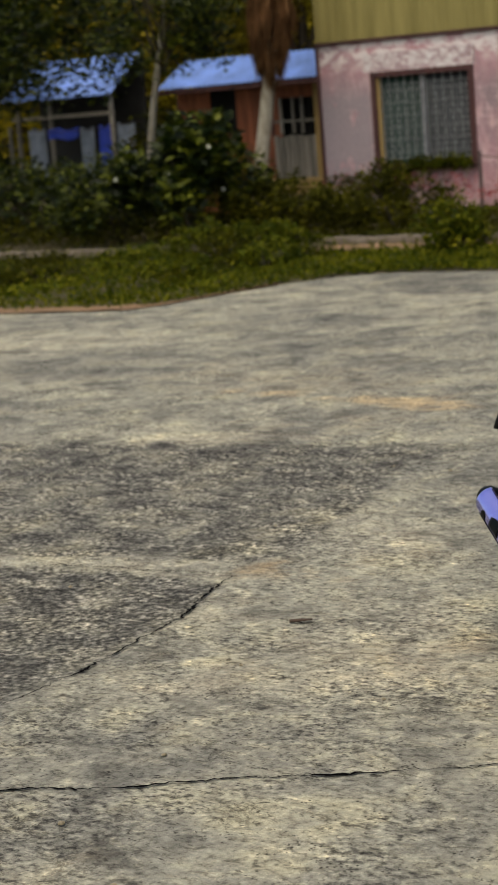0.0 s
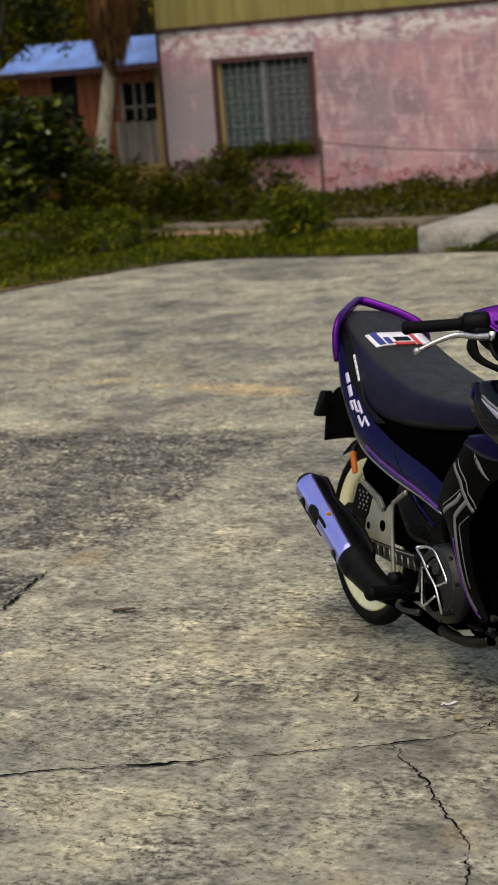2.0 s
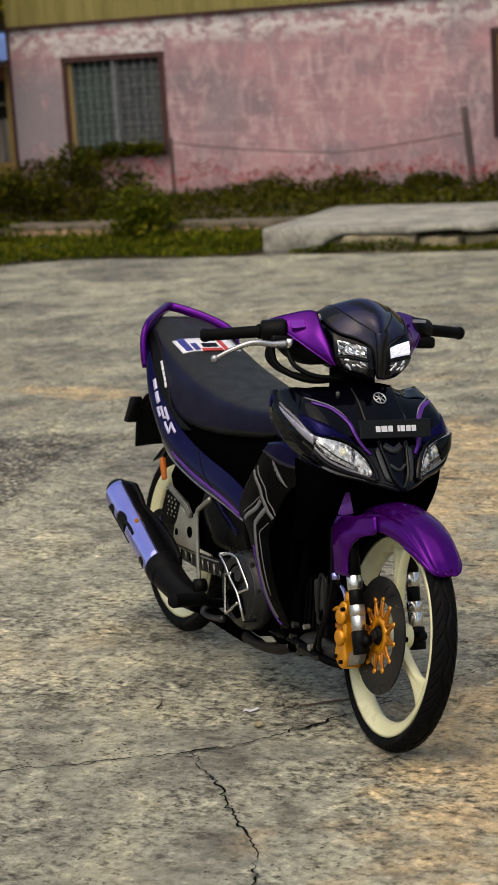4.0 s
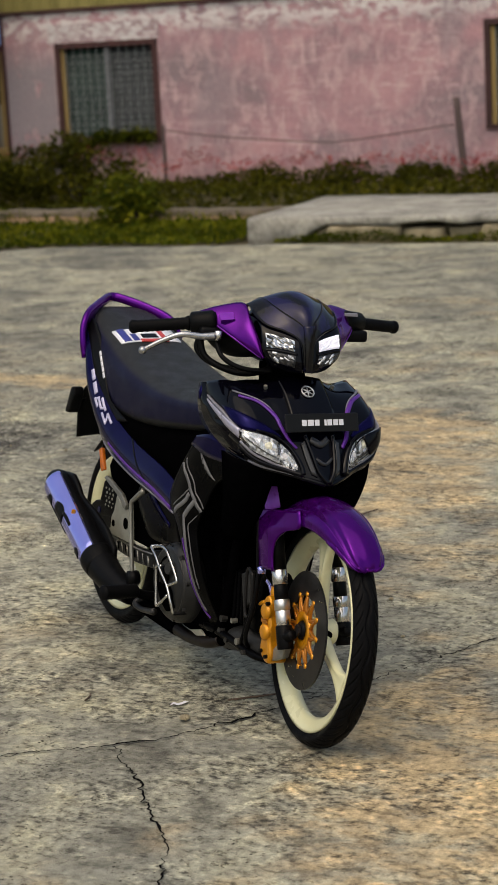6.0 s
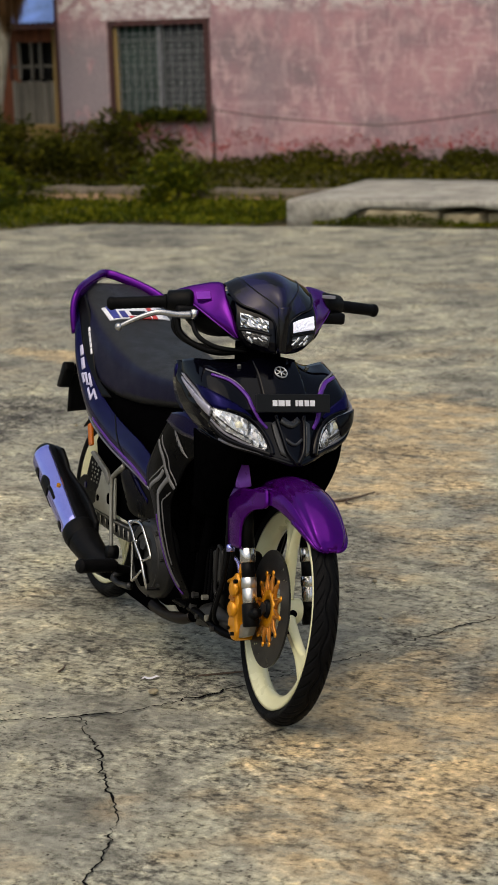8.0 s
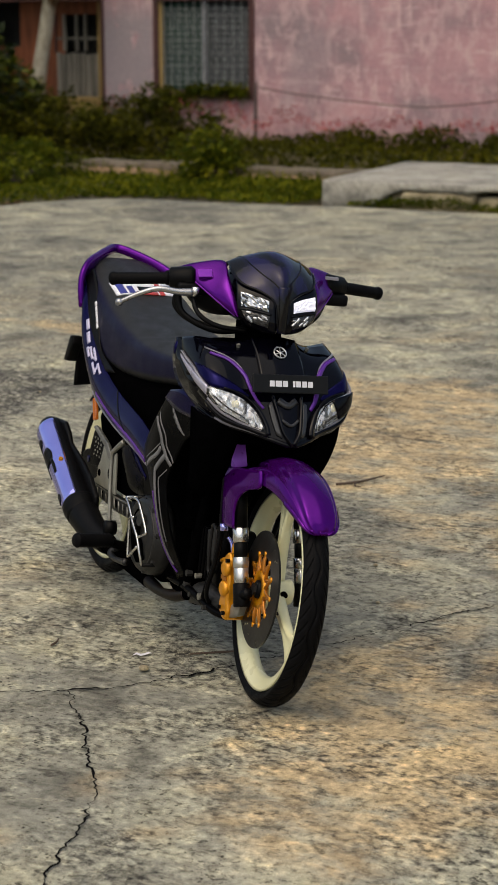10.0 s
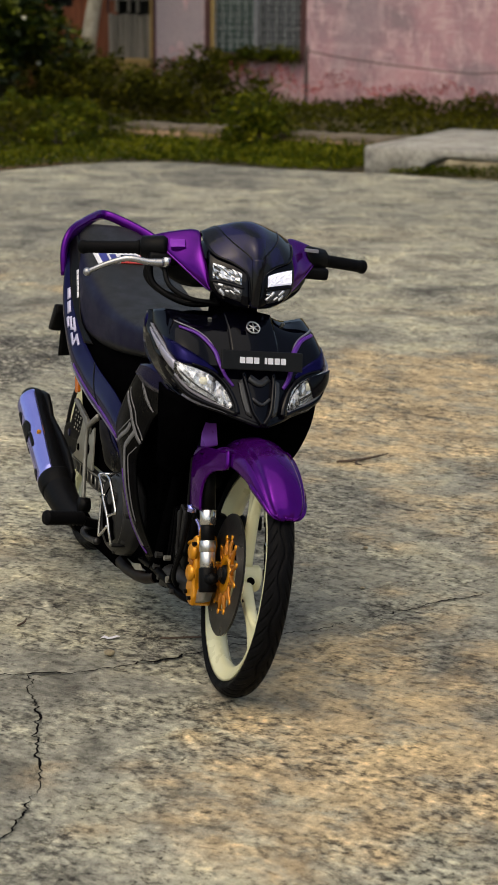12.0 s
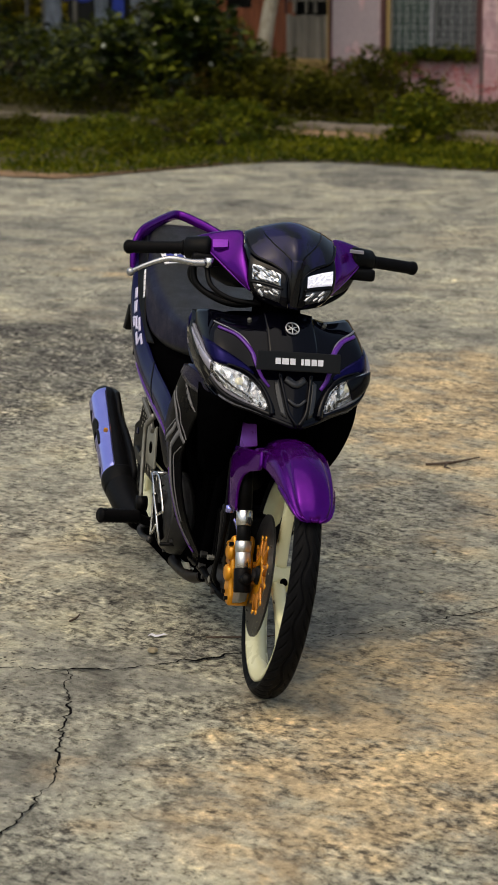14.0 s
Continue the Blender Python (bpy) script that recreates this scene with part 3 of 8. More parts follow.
WORN_FAR = [(-6.5, 2.2), (-5.33, 2.87), (-4.51, 3.08), (-4.03, 3.14), (-3.36, 3.31), (-2.71, 3.36), (-2.81, 3.16), (-2.92, 3.0), (-2.74, 2.6), (-2.64, 2.23), (-2.55, 1.91), (-2.48, 1.6), (-2.44, 1.40), (-2.53, 1.22), (-2.98, 1.17), (-3.29, 1.04), (-3.6, 0.96), (-4.6, 0.7)]
WORN_NEAR = [(-4.2, 0.62), (-3.4, 0.84), (-3.19, 0.93), (-2.74, 0.99), (-2.45, 1.03), (-2.37, 0.76), (-2.29, 0.57), (-2.26, 0.34), (-2.23, 0.15), (-2.2, -0.07), (-2.2, -0.25), (-2.23, -0.6), (-3.0, -0.9)]


def build_court():
    xs = np.concatenate([np.linspace(-60, -9.6, 26), np.linspace(-9.4, -6.1, 40), np.arange(-6.0, 2.6, 0.036), np.linspace(2.8, 40, 22)])
    ys = np.concatenate([np.linspace(-30, -3.2, 14), np.arange(-3.0, 4.6, 0.036), np.linspace(4.7, 6.2, 22)])
    nv = 40
    verts, edge = [], []
    for x in xs:
        edge.append(court_edge(float(x)))
    e = np.array(edge)
    cols = []
    for y in ys:
        cols.append(np.stack([xs, np.full_like(xs, y)], -1))
    y0 = ys[-1]
    for k in range(1, nv + 1):
        cols.append(np.stack([xs, y0 + (e - y0) * k / nv], -1))
    g = np.array(cols)
    px, py = g[..., 0], g[..., 1]
    nz = np.array([[noise.fractal((a * 0.9, b * 0.9, 0.0), 1.0, 2.0, 3) for a, b in row] for row in g])
    fz = np.array([[noise.fractal((a * 6.0, b * 6.0, 5.0), 0.8, 2.0, 3) for a, b in row] for row in g])
    near = inside_distance(px, py, WORN_NEAR)
    d = np.maximum(inside_distance(px, py, WORN_FAR), near)
    worn = np.clip((d + np.where(near > -0.1, 0.015, 0.03) * (nz + 1.6 * fz) + 0.02) / 0.04, 0, 1) * np.clip(0.84 + np.where(near > 0, 0.3, 0.6) * fz + 0.12 * nz, 0.3, 0.97)
    bridge = np.clip((0.045 - np.abs(py - (0.965 + 0.03 * fz))) / 0.03, 0, 1) * (px < -2.4)
    worn = worn * (1 - 0.9 * bridge)
    earth = np.clip((nz * 0.9 + 0.5 * fz - 0.22) / 0.3, 0, 1) * np.clip(0.24 + (px + 0.25 * py + 1.2) * 0.4, 0.16, 0.8) * np.clip(1 - worn, 0, 1)
    heap = np.zeros(px.shape)
    for cx, cy, rx_, ry_, s_ in ((-1.40, 3.0, 0.65, 0.95, 1.15), (-0.85, 2.35, 0.35, 0.45, 0.6), (0.50, -0.05, 0.70, 0.50, 0.66), (0.35, -0.55, 0.40, 0.30, 0.5), (0.05, 0.38, 0.28, 0.22, 0.5), (-3.9, 4.4, 0.50, 0.16, 0.75), (-4.8, 4.5, 0.40, 0.10, 0.5), (-3.5, 4.3, 0.25, 0.14, 0.65), (-2.3, 1.1, 0.35, 0.20, 0.4)):
        heap += s_ * np.exp(-((px - cx) / rx_) ** 2 - ((py - cy) / ry_) ** 2)
    earth = np.maximum(earth, np.clip((heap + 0.30 * nz + 0.45 * fz - 0.30) / 0.4, 0, 0.97) * np.clip(heap * 3, 0, 1) * np.clip(1 - worn, 0, 1))
    z = 0.0012 * fz - 0.006 * worn + 0.004 * worn * fz
    far = (py < -2.9) | (px < -6) | (px > 2.5) | (py > 4.6)
    z = np.where(far, 0, z)
    earth = np.where(far & ((py < 4.6) | (px < -6) | (px > 2.5)), 0, earth)
    h, w = px.shape
    verts = np.stack([px, py, z], -1).reshape(-1, 3)
    i = np.arange(h * w).reshape(h, w)
    faces = np.stack([i[:-1, :-1], i[:-1, 1:], i[1:, 1:], i[1:, :-1]], -1).reshape(-1, 4).tolist()
    # the slab's far side goes down into the soil
    n0 = len(verts)
    skirt = verts[i[-1]] - np.array([0, -0.01, 0.12])
    verts = np.concatenate([verts, skirt])
    for k in range(w - 1):
        faces.append((int(i[-1, k]), int(i[-1, k + 1]), n0 + k + 1, n0 + k))
    ob = mesh_np("pavement", verts.tolist(), faces, COURT, True)
    for nm, val in (("worn", worn), ("earth", earth)):
        at = ob.data.attributes.new(nm, "FLOAT", "POINT")
        at.data.foreach_set("value", np.concatenate([val.reshape(-1), np.zeros(w)]).astype(np.float32))
    return tagged(ob, "weathered grey concrete yard with eroded dark areas and cracks", "pavement", kind="structure")


build_court()


def build_ground():
    xs = np.concatenate([[-900, -300, -120], np.linspace(-60, 40, 101), [120, 300, 900]])
    ys = np.concatenate([[-900, -200, -60], np.linspace(-30, 5, 8), np.linspace(6, 24, 55), [40, 90, 300, 900]])
    rows = []
    for y in ys:
        rows.append([Vector((x, y, -0.035 + 0.02 * noise.noise((x * 0.8, y * 0.8, 2)) if abs(x) < 60 and y > 5.5 and y < 30 else -0.05)) for x in xs])
    for r in rows:
        for v in r:
            if v.y < court_edge(max(-59, min(39, v.x))) + 0.02:
                v.z = -0.06
    ob = link("ground", grid_bm(rows), SOIL)
    return tagged(ob, "dark earth ground under weeds reaching to the horizon", "ground", kind="structure")


build_ground()
tagged(link("ground_earth", grid_bm([[Vector((x, court_edge(x) + o + 0.12 * (o > 0.1) * noise.noise((x * 2, 4, 1)), 0.012 + 0.012 * noise.noise((x * 3, o * 9, 2)) - 0.06 * (o > 0.4))) for x in np.linspace(-16, -8.45, 80)] for o in (0.012, 0.12, 0.26, 0.36, 0.5)]), BARE),
       "strip of bare red earth along the yard edge", "earth", kind="structure")
tagged(link("ground_earth", grid_bm([[Vector((x, 12.72 + o * (1 + 0.3 * noise.noise((x * 2, o, 1))), 0.004 + 0.03 * o + 0.01 * noise.noise((x * 3, o * 5, 2)))) for x in np.linspace(-10.2, -5.9, 50)] for o in (0.0, 0.15, 0.3, 0.45, 0.6)]), BARE),
       "bank of bare red-brown earth before the broken kerb", "earth", kind="structure")


def crack(points, width, seed, label):
    """A crack in the concrete: a jagged dark cleft of uneven width."""
    rng = random.Random(seed)
    pts = []
    for a, b in zip(points[:-1], points[1:]):
        a, b = Vector((*a, 0)), Vector((*b, 0))
        n = max(2, int((b - a).length / 0.011))
        s = (b - a).normalized().cross(Vector((0, 0, 1)))
        for k in range(n):
            q = a.lerp(b, k / n)
            w = 0.016 * noise.noise((q.x * 13, q.y * 13, seed)) + 0.014 * noise.noise((q.x * 47, q.y * 47, seed)) + 0.008 * noise.noise((q.x * 110, q.y * 110, seed)) + rng.gauss(0, 0.002)
            pts.append(q + s * w * min(1, 0.2 + 3 * min(k, n - k) / n))
    pts.append(Vector((*points[-1], 0)))
    top = []
    for i, p in enumerate(pts):
        t = (pts[min(i + 1, len(pts) - 1)] - pts[max(i - 1, 0)]).normalized()
        s = t.cross(Vector((0, 0, 1)))
        thick = max(0.06, 0.55 + 0.9 * noise.noise((p.x * 9, p.y * 9, seed + 3)) + 0.4 * noise.noise((p.x * 40, p.y * 40, seed)))
        w = 0.8 * width * thick * min(1, 0.3 + 4 * min(i, len(pts) - 1 - i) / len(pts))
        top.append([p + s * w * rng.uniform(0.3, 0.7) + Vector((0, 0, 0.0042)), p - s * w * rng.uniform(0.3, 0.7) + Vector((0, 0, 0.0042))])
    bm = grid_bm(top)
    return tagged(link("pavement_crack", bm, CRACK, smooth=False), label, "crack", kind="structure")


MAIN_CRACK = [(-2.6, -1.55), (-1.7, -0.98), (-1.2, -0.63), (-0.89, -0.42), (-0.77, -0.35), (-0.66, -0.27), (-0.5, -0.165), (-0.41, -0.08), (-0.34, 0.015), (-0.29, 0.11), (-0.24, 0.205), (-0.16, 0.39), (-0.1, 0.49), (-0.04, 0.64), (0.07, 0.90), (0.2, 1.15), (0.42, 1.6)]
crack([(-2.6, -1.5), (-2.2, -1.26), (-1.9, -1.13), (-1.7, -0.93), (-1.45, -0.80), (-1.2, -0.61), (-1.0, -0.50), (-0.77, -0.35), (-0.6, -0.23)], 0.017, 21, "fine wandering crack across the concrete yard")
crack(MAIN_CRACK[4:11], 0.014, 3, "wide jagged crack across the concrete yard")
crack(MAIN_CRACK[9:], 0.0085, 4, "long jagged crack running past the front wheel")
crack([(-0.5, -0.17), (-0.41, -0.262), (-0.315, -0.345), (-0.27, -0.41), (-0.2, -0.5), (-0.13, -0.575), (-0.065, -0.65), (0.0, -0.79), (0.04, -0.92), (0.12, -1.1), (0.3, -1.35)], 0.011, 5, "branch crack running off across the concrete yard")
crack([(-0.62, 0.12), (-0.52, 0.17)], 0.006, 8, "short hairline crack in concrete yard")
crack([(-0.39, 0.23), (-0.32, 0.29), (-0.17, 0.36)], 0.007, 9, "short crack beneath the front wheel")
crack([(-2.7, 3.42), (-3.3, 3.28), (-4.1, 3.2), (-4.9, 2.95)], 0.012, 12, "joint line beside an eroded area")
crack([(-2.44, 1.02), (-2.37, 0.77), (-2.29, 0.57), (-2.25, 0.34), (-2.22, 0.13), (-2.19, -0.08), (-2.2, -0.42)], 0.016, 31, "dark broken edge of an eroded area")
crack([(-3.3, 0.90), (-3.0, 0.965), (-2.74, 0.99), (-2.5, 1.02)], 0.014, 33, "dark broken edge of an eroded area")
crack([(-1.9, 0.58), (-1.8, 0.62)], 0.012, 14, "dark chip in the concrete yard")


def twig(points, r, label):
    ob = link("twig", tube([(x, y, r + 0.004) for x, y in points], [r, r * 1.1, r * 0.5], 14, 6), TWIG)
    return tagged(ob, label, "twig")


twig([(-0.935, 2.01), (-0.90, 2.05), (-0.87, 2.11), (-0.845, 2.21)], 0.0045, "thin dry brown twig lying on concrete")
twig([(-0.89, 2.08), (-0.87, 2.03), (-0.84, 2.02)], 0.0035, "small dry twig lying beside another")
twig([(-0.385, 0.212), (-0.344, 0.247), (-0.30, 0.285), (-0.255, 0.335)], 0.003, "straight brown stick lying beneath the front wheel")
twig([(-1.889, 0.588), (-1.862, 0.610), (-1.830, 0.634)], 0.0055, "short dark brown leaf stalk lying on pale concrete")
twig([(-0.742, 0.084), (-0.746, 0.112), (-0.760, 0.140)], 0.003, "short dark twig lying on bare concrete")


def pebble(x, y, s, seed, name="pebble"):
    rng = random.Random(seed)
    bm = bmesh.new()
    bmesh.ops.create_icosphere(bm, subdivisions=2, radius=s)
    for v in bm.verts:
        v.co *= 1 + 0.5 * noise.noise(v.co * 40 + Vector((seed, 0, 0)))
        v.co.z *= 0.55
    lo = min(v.co.z for v in bm.verts)
    ob = link(name, bm, STONE)
    ob.matrix_basis = pose(x, y, 0.002 - lo, 0, 0, rng.uniform(0, 360))
    return tagged(ob, "small pale stone chip on the concrete", "pebble", "stone chips")


scrap = link("paper_scrap", grid_bm([[Vector((-0.510 + 0.008 * i, 0.128 + 0.006 * i + 0.010 * j, 0.006 + 0.003 * math.sin(i * 2 + j))) for i in range(5)] for j in range(3)]), WHITEFILM)
tagged(scrap, "small torn scrap of white paper on concrete", "paper")
_rng = random.Random(21)
pebble(-0.42, 0.055, 0.014, 1)
for k in range(26):
    pebble(_rng.uniform(-3.4, 0.6), _rng.uniform(-1.6, 3.2), _rng.uniform(0.004, 0.009), 30 + k)


# ---------------------------------------------------------------- kerb, slab
def kerb_run(x0, x1, y, h, depth, seed, label, slope=0.0105):
    rows = []
    n = int((x1 - x0) / 0.12)
    for i in range(n + 1):
        x = x0 + (x1 - x0) * i / n
        q = 0.02 * noise.noise((x * 2.1, seed, 0)) + 0.012 * noise.noise((x * 9, seed, 0))
        yy = y + slope * (x + 12) + 0.02 * noise.noise((x * 0.7, seed, 4))
        rows.append([Vector((x, yy, -0.08)), Vector((x, yy + q * 0.5, h * 0.8 + q)), Vector((x, yy + 0.02, h + q)), Vector((x, yy + depth - 0.02, h + q * 0.7)), Vector((x, yy + depth, h * 0.8)), Vector((x, yy + depth, -0.08))])
    bm = grid_bm(rows, True, True)
    bmesh.ops.recalc_face_normals(bm, faces=bm.faces)
    return tagged(link("kerb", bm, KERB), label, "kerb", kind="structure")


kerb_run(-26, -11.2, 12.42, 0.12, 0.13, 1.0, "low weathered concrete kerb half buried in weeds", 0.12)
kerb_run(-10.3, -8.7, 13.25, 0.085, 0.34, 5.0, "broken concrete kerb piece in the grass")
kerb_run(-8.3, -5.9, 13.2, 0.085, 0.34, 9.0, "broken concrete kerb piece beside a slab")


def build_slab():
    e = empty("concrete_slab", pose(0, 0, 0), "raised cracked concrete slab on rough tan stones", "slab")
    x0, x1 = -6.0, 1.5
    rows = []
    n = 60
    for i in range(n + 1):
        x = x0 + (x1 - x0) * i / n
        q = 0.02 * noise.noise((x * 3, 2, 0)) + 0.012 * noise.noise((x * 11, 2, 0))
        f = 11.0 + 0.06 * (x + 6) + q * 3.5
        b = 13.25 + 0.02 * (x + 6)
        t = 0.215 + 0.008 * noise.noise((x * 1.5, 7, 0))
        s = -0.30 * (i == 0)
        lo = 0.140 + 0.05 * noise.noise((x * 2.2, 5, 1)) + 0.02 * noise.noise((x * 9, 5, 1))
        lo = lo + (-0.06 - lo) * min(1, max(0, (-5.3 - x) / 0.3))
        rows.append([Vector((x, f + 0.03, lo)), Vector((x, f, lo + 0.012)), Vector((x, f + 0.004, t - 0.015)), Vector((x, f + 0.03, t))] + [Vector((x - 0.13 * (i == 0) * k / 5 * 2, f + 0.03 + (b - f) * k / 5, t + 0.006 * noise.noise((x, k, 3)))) for k in range(1, 5)] + [Vector((x - 0.3 * (i == 0), b, t)), Vector((x - 0.3 * (i == 0), b, lo))])
    bm = grid_bm(rows, True, True)
    bmesh.ops.recalc_face_normals(bm, faces=bm.faces)
    part("slab_top", bm, SLAB, e, "pale grey concrete top")
    rng = random.Random(4)
    x = -5.97
    k = 0
    while x < 1.3:
        w = rng.uniform(0.28, 0.7)
        bm = box((x + 0.01, (11.03 if rng.random() > 0.15 else 11.12) + 0.06 * (x + 6), -0.06), (x + w - 0.008, 12.9, 0.140 + rng.uniform(-0.05, 0.006)), 0.035)
        bmesh.ops.subdivide_edges(bm, edges=bm.edges, cuts=3, use_grid_fill=True)
        for v in bm.verts:
            v.co += 0.075 * Vector((0.5 * noise.noise(v.co * 6), noise.noise(v.co * 5 + Vector((9, 0, 0))) + 0.5 * noise.noise(v.co * 14), 0.3 * noise.noise(v.co * 7)))
            v.co.z = min(v.co.z, 0.185)
        part("stone", bm, SLAB if k == 0 else STONE, e)
        x += w
        k += 1


build_slab()


# ---------------------------------------------------------------- pink house
WY = 18.13
WIN1 = (-12.58, -11.02, 0.61, 1.885)
WIN2 = (-6.40, -4.85, 0.61, 1.885)
WX0, WX1, WZ = -13.43, 4.0, 2.33


def house_wall():
    e = empty("house", pose(-13.43, WY, 0), "old single-storey house with peeling pink render and olive sheet gable", "house")
    off = Vector((13.43, -WY, 0))
    cuts = [WX0, WIN1[0], WIN1[1], WIN2[0], WIN2[1], WX1]
    bm = bmesh.new()
    # one wall mesh with two openings, built from butted blocks
    spans = [(WX0, WIN1[0], -0.1, WZ), (WIN1[1], WIN2[0], -0.1, WZ), (WIN2[1], WX1, -0.1, WZ)]
    for w in (WIN1, WIN2):
        spans += [(w[0], w[1], -0.1, w[2]), (w[0], w[1], w[3], WZ)]
    for a, b, z0, z1 in spans:
        add_box(bm, (a, WY, z0), (b, WY + 0.2, z1))
    bmesh.ops.remove_doubles(bm, verts=bm.verts, dist=1e-4)
    moved(bm, Matrix.Translation(off))
    part("wall", bm, PINK, e, "pink render wall, peeling and stained", False)
    part("side_wall", moved(box((WX0, WY + 0.2, -0.1), (WX0 + 0.2, WY + 7, WZ)), Matrix.Translation(off)), PINK, e, "", False)
    part("side_wall", moved(box((WX1 - 0.2, WY + 0.2, -0.1), (WX1, WY + 7, WZ)), Matrix.Translation(off)), PINK, e, "", False)
    part("back_wall", moved(box((WX0, WY + 7, -0.1), (WX1, WY + 7.2, 4.6)), Matrix.Translation(off)), PINK, e, "", False)
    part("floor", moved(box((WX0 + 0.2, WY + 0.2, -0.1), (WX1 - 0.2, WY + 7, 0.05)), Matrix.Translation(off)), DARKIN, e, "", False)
    # sheet cladding above, with upright ribs
    rows = []
    for x in np.arange(WX0 - 0.02, WX1 + 0.001, 0.019):
        k = ((x + 50) % 0.152) / 0.152
        y = WY - 0.03 - 0.014 * (1 if k < 0.3 else (0.5 if k < 0.36 or k > 0.94 else 0))
        rows.append([Vector((x, y, WZ + 0.035)), Vector((x, y, 4.7))])
    part("cladding", moved(grid_bm(rows), Matrix.Translation(off)), OLIVE, e, "ribbed olive-yellow metal sheet", False)
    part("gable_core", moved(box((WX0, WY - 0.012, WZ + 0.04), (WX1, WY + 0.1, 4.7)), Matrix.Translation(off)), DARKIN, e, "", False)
    part("side_cladding", moved(box((WX0 - 0.015, WY + 0.1, WZ + 0.004), (WX0 + 0.1, WY + 7, 4.7)), Matrix.Translation(off)), OLIVE, e, "", False)
    part("side_cladding", moved(box((WX1 - 0.1, WY + 0.1, WZ + 0.004), (WX1 + 0.015, WY + 7, 4.7)), Matrix.Translation(off)), OLIVE, e, "", False)
    part("batten", moved(box((WX0 - 0.03, WY - 0.05, WZ - 0.012), (WX1 + 0.03, WY - 0.004, WZ + 0.03), 0.006), Matrix.Translation(off)), RUST, e, "dark red timber batten", False)
    part("corner_post", moved(box((WX0 - 0.05, WY - 0.02, -0.1), (WX0 - 0.004, WY + 0.06, WZ - 0.02), 0.008), Matrix.Translation(off)), RUST, e, "faded dark red corner board", False)
    roof = bmesh.new()
    add_box(roof, (WX0 - 0.4, WY - 0.5, 4.704), (WX1 + 0.4, WY + 7.6, 4.78))
    part("roof", moved(roof, Matrix.Translation(off)), GREYWOOD, e, "", False)
    lb = box((WIN1[0] - 0.12, WY - 0.016, 1.905), (WIN1[1] + 0.05, WY - 0.002, 2.16))
    bmesh.ops.subdivide_edges(lb, edges=lb.edges, cuts=5, use_grid_fill=True)
    for v in lb.verts:
        v.co.x += 0.02 * noise.noise(v.co * 7)
        v.co.z += 0.015 * noise.noise(v.co * 5 + Vector((3, 0, 0))) * (v.co.z > 2.0)
    part("lintel", moved(lb, Matrix.Translation(off)), LINTEL, e, "bleached off-white render lintel", False)
    part("window_ledge", moved(box((WIN1[0] + 0.2, WY - 0.07, 0.565), (WIN1[1] + 0.06, WY - 0.003, 0.605), 0.008), Matrix.Translation(off)), RUST, e, "dark weathered sill", False)
    for w in (WIN1, WIN2):
        x0, x1, z0, z1 = w
        ox, oy = off.x, off.y
        fr = bmesh.new()
        t = 0.055
        add_box(fr, (x0 - 0.02, WY - 0.03, z0), (x0 + t, WY + 0.09, z1), 0.005)
        add_box(fr, (x1 - t, WY - 0.03, z0), (x1 + 0.02, WY + 0.09, z1), 0.005)
        add_box(fr, (x0 - 0.02, WY - 0.034, z1 - t), (x1 + 0.02, WY + 0.088, z1 + 0.02), 0.005)
        add_box(fr, (x0 - 0.02, WY - 0.034, z0 - 0.02), (x1 + 0.02, WY + 0.088, z0 + t * 0.7), 0.005)
        win = part("window", moved(fr, Matrix.Translation(off)), RUST, e, "window with dark red timber frame and metal grille", False)
        mid = (x0 + x1) / 2
        part("jamb_strip", moved(box((x0 + t + 0.002, WY + 0.005, z0 + 0.04), (x0 + t + 0.05, WY + 0.07, z1 - t - 0.002)), Matrix.Translation(off)), OCHRE, win, "ochre timber strip", False)
        part("mullion", moved(box((mid - 0.022, WY + 0.01, z0 + 0.04), (mid + 0.022, WY + 0.075, z1 - t - 0.002), 0.006), Matrix.Translation(off)), MULLION, win, "grey central post", False)
        for s, (a, b, mt) in enumerate(((x0 + t + 0.052, mid - 0.032, PANE), (mid + 0.037, x1 - t - 0.002, CURTAIN))):
            # louvre blades, each tilted
            zz = z0 + 0.05
            while zz < z1 - 0.14:
                blade = box((a, -0.003, 0), (b, 0.003, 0.115))
                part("louvre_blade", moved(blade, Matrix.Translation(off) @ Matrix.Translation((0, WY + 0.085, zz)) @ Matrix.Rotation(radians(-14), 4, "X")), mt, win, "", False)
                zz += 0.106
            gr = bmesh.new()
            k = 5
            for q in range(k + 1):
                xx = a + 0.012 + (b - a - 0.024) * q / k
                tube([(xx, WY + 0.03, z0 + 0.05), (xx, WY + 0.03, z1 - t)], 0.006, 1, 5, gr, False)
            for q in range(7):
                z_ = z0 + 0.12 + (z1 - z0 - 0.28) * q / 6
                tube([(a, WY + 0.03, z_), (b, WY + 0.03, z_)], 0.005, 1, 5, gr, False)
                for r in range(k):
                    xx = a + 0.012 + (b - a - 0.024) * (r + 0.5) / k
                    if q < 6:
                        ring_bm((xx, WY + 0.03, z_ + (z1 - z0 - 0.28) / 12), (0, 1, 0), 0.030, 0.038, 0.003, 10, gr)
            part("grille", moved(gr, Matrix.Translation(off)), GRILLE, win, "pale metal security grille", False)
        # near-black sheet painting the room's shade behind the louvres
        part("room_shade", moved(box((x0 - 0.2, WY + 0.25, z0 - 0.2), (x1 + 0.2, WY + 0.27, z1 + 0.2)), Matrix.Translation(off)), DARKIN, win, "", False)


house_wall()


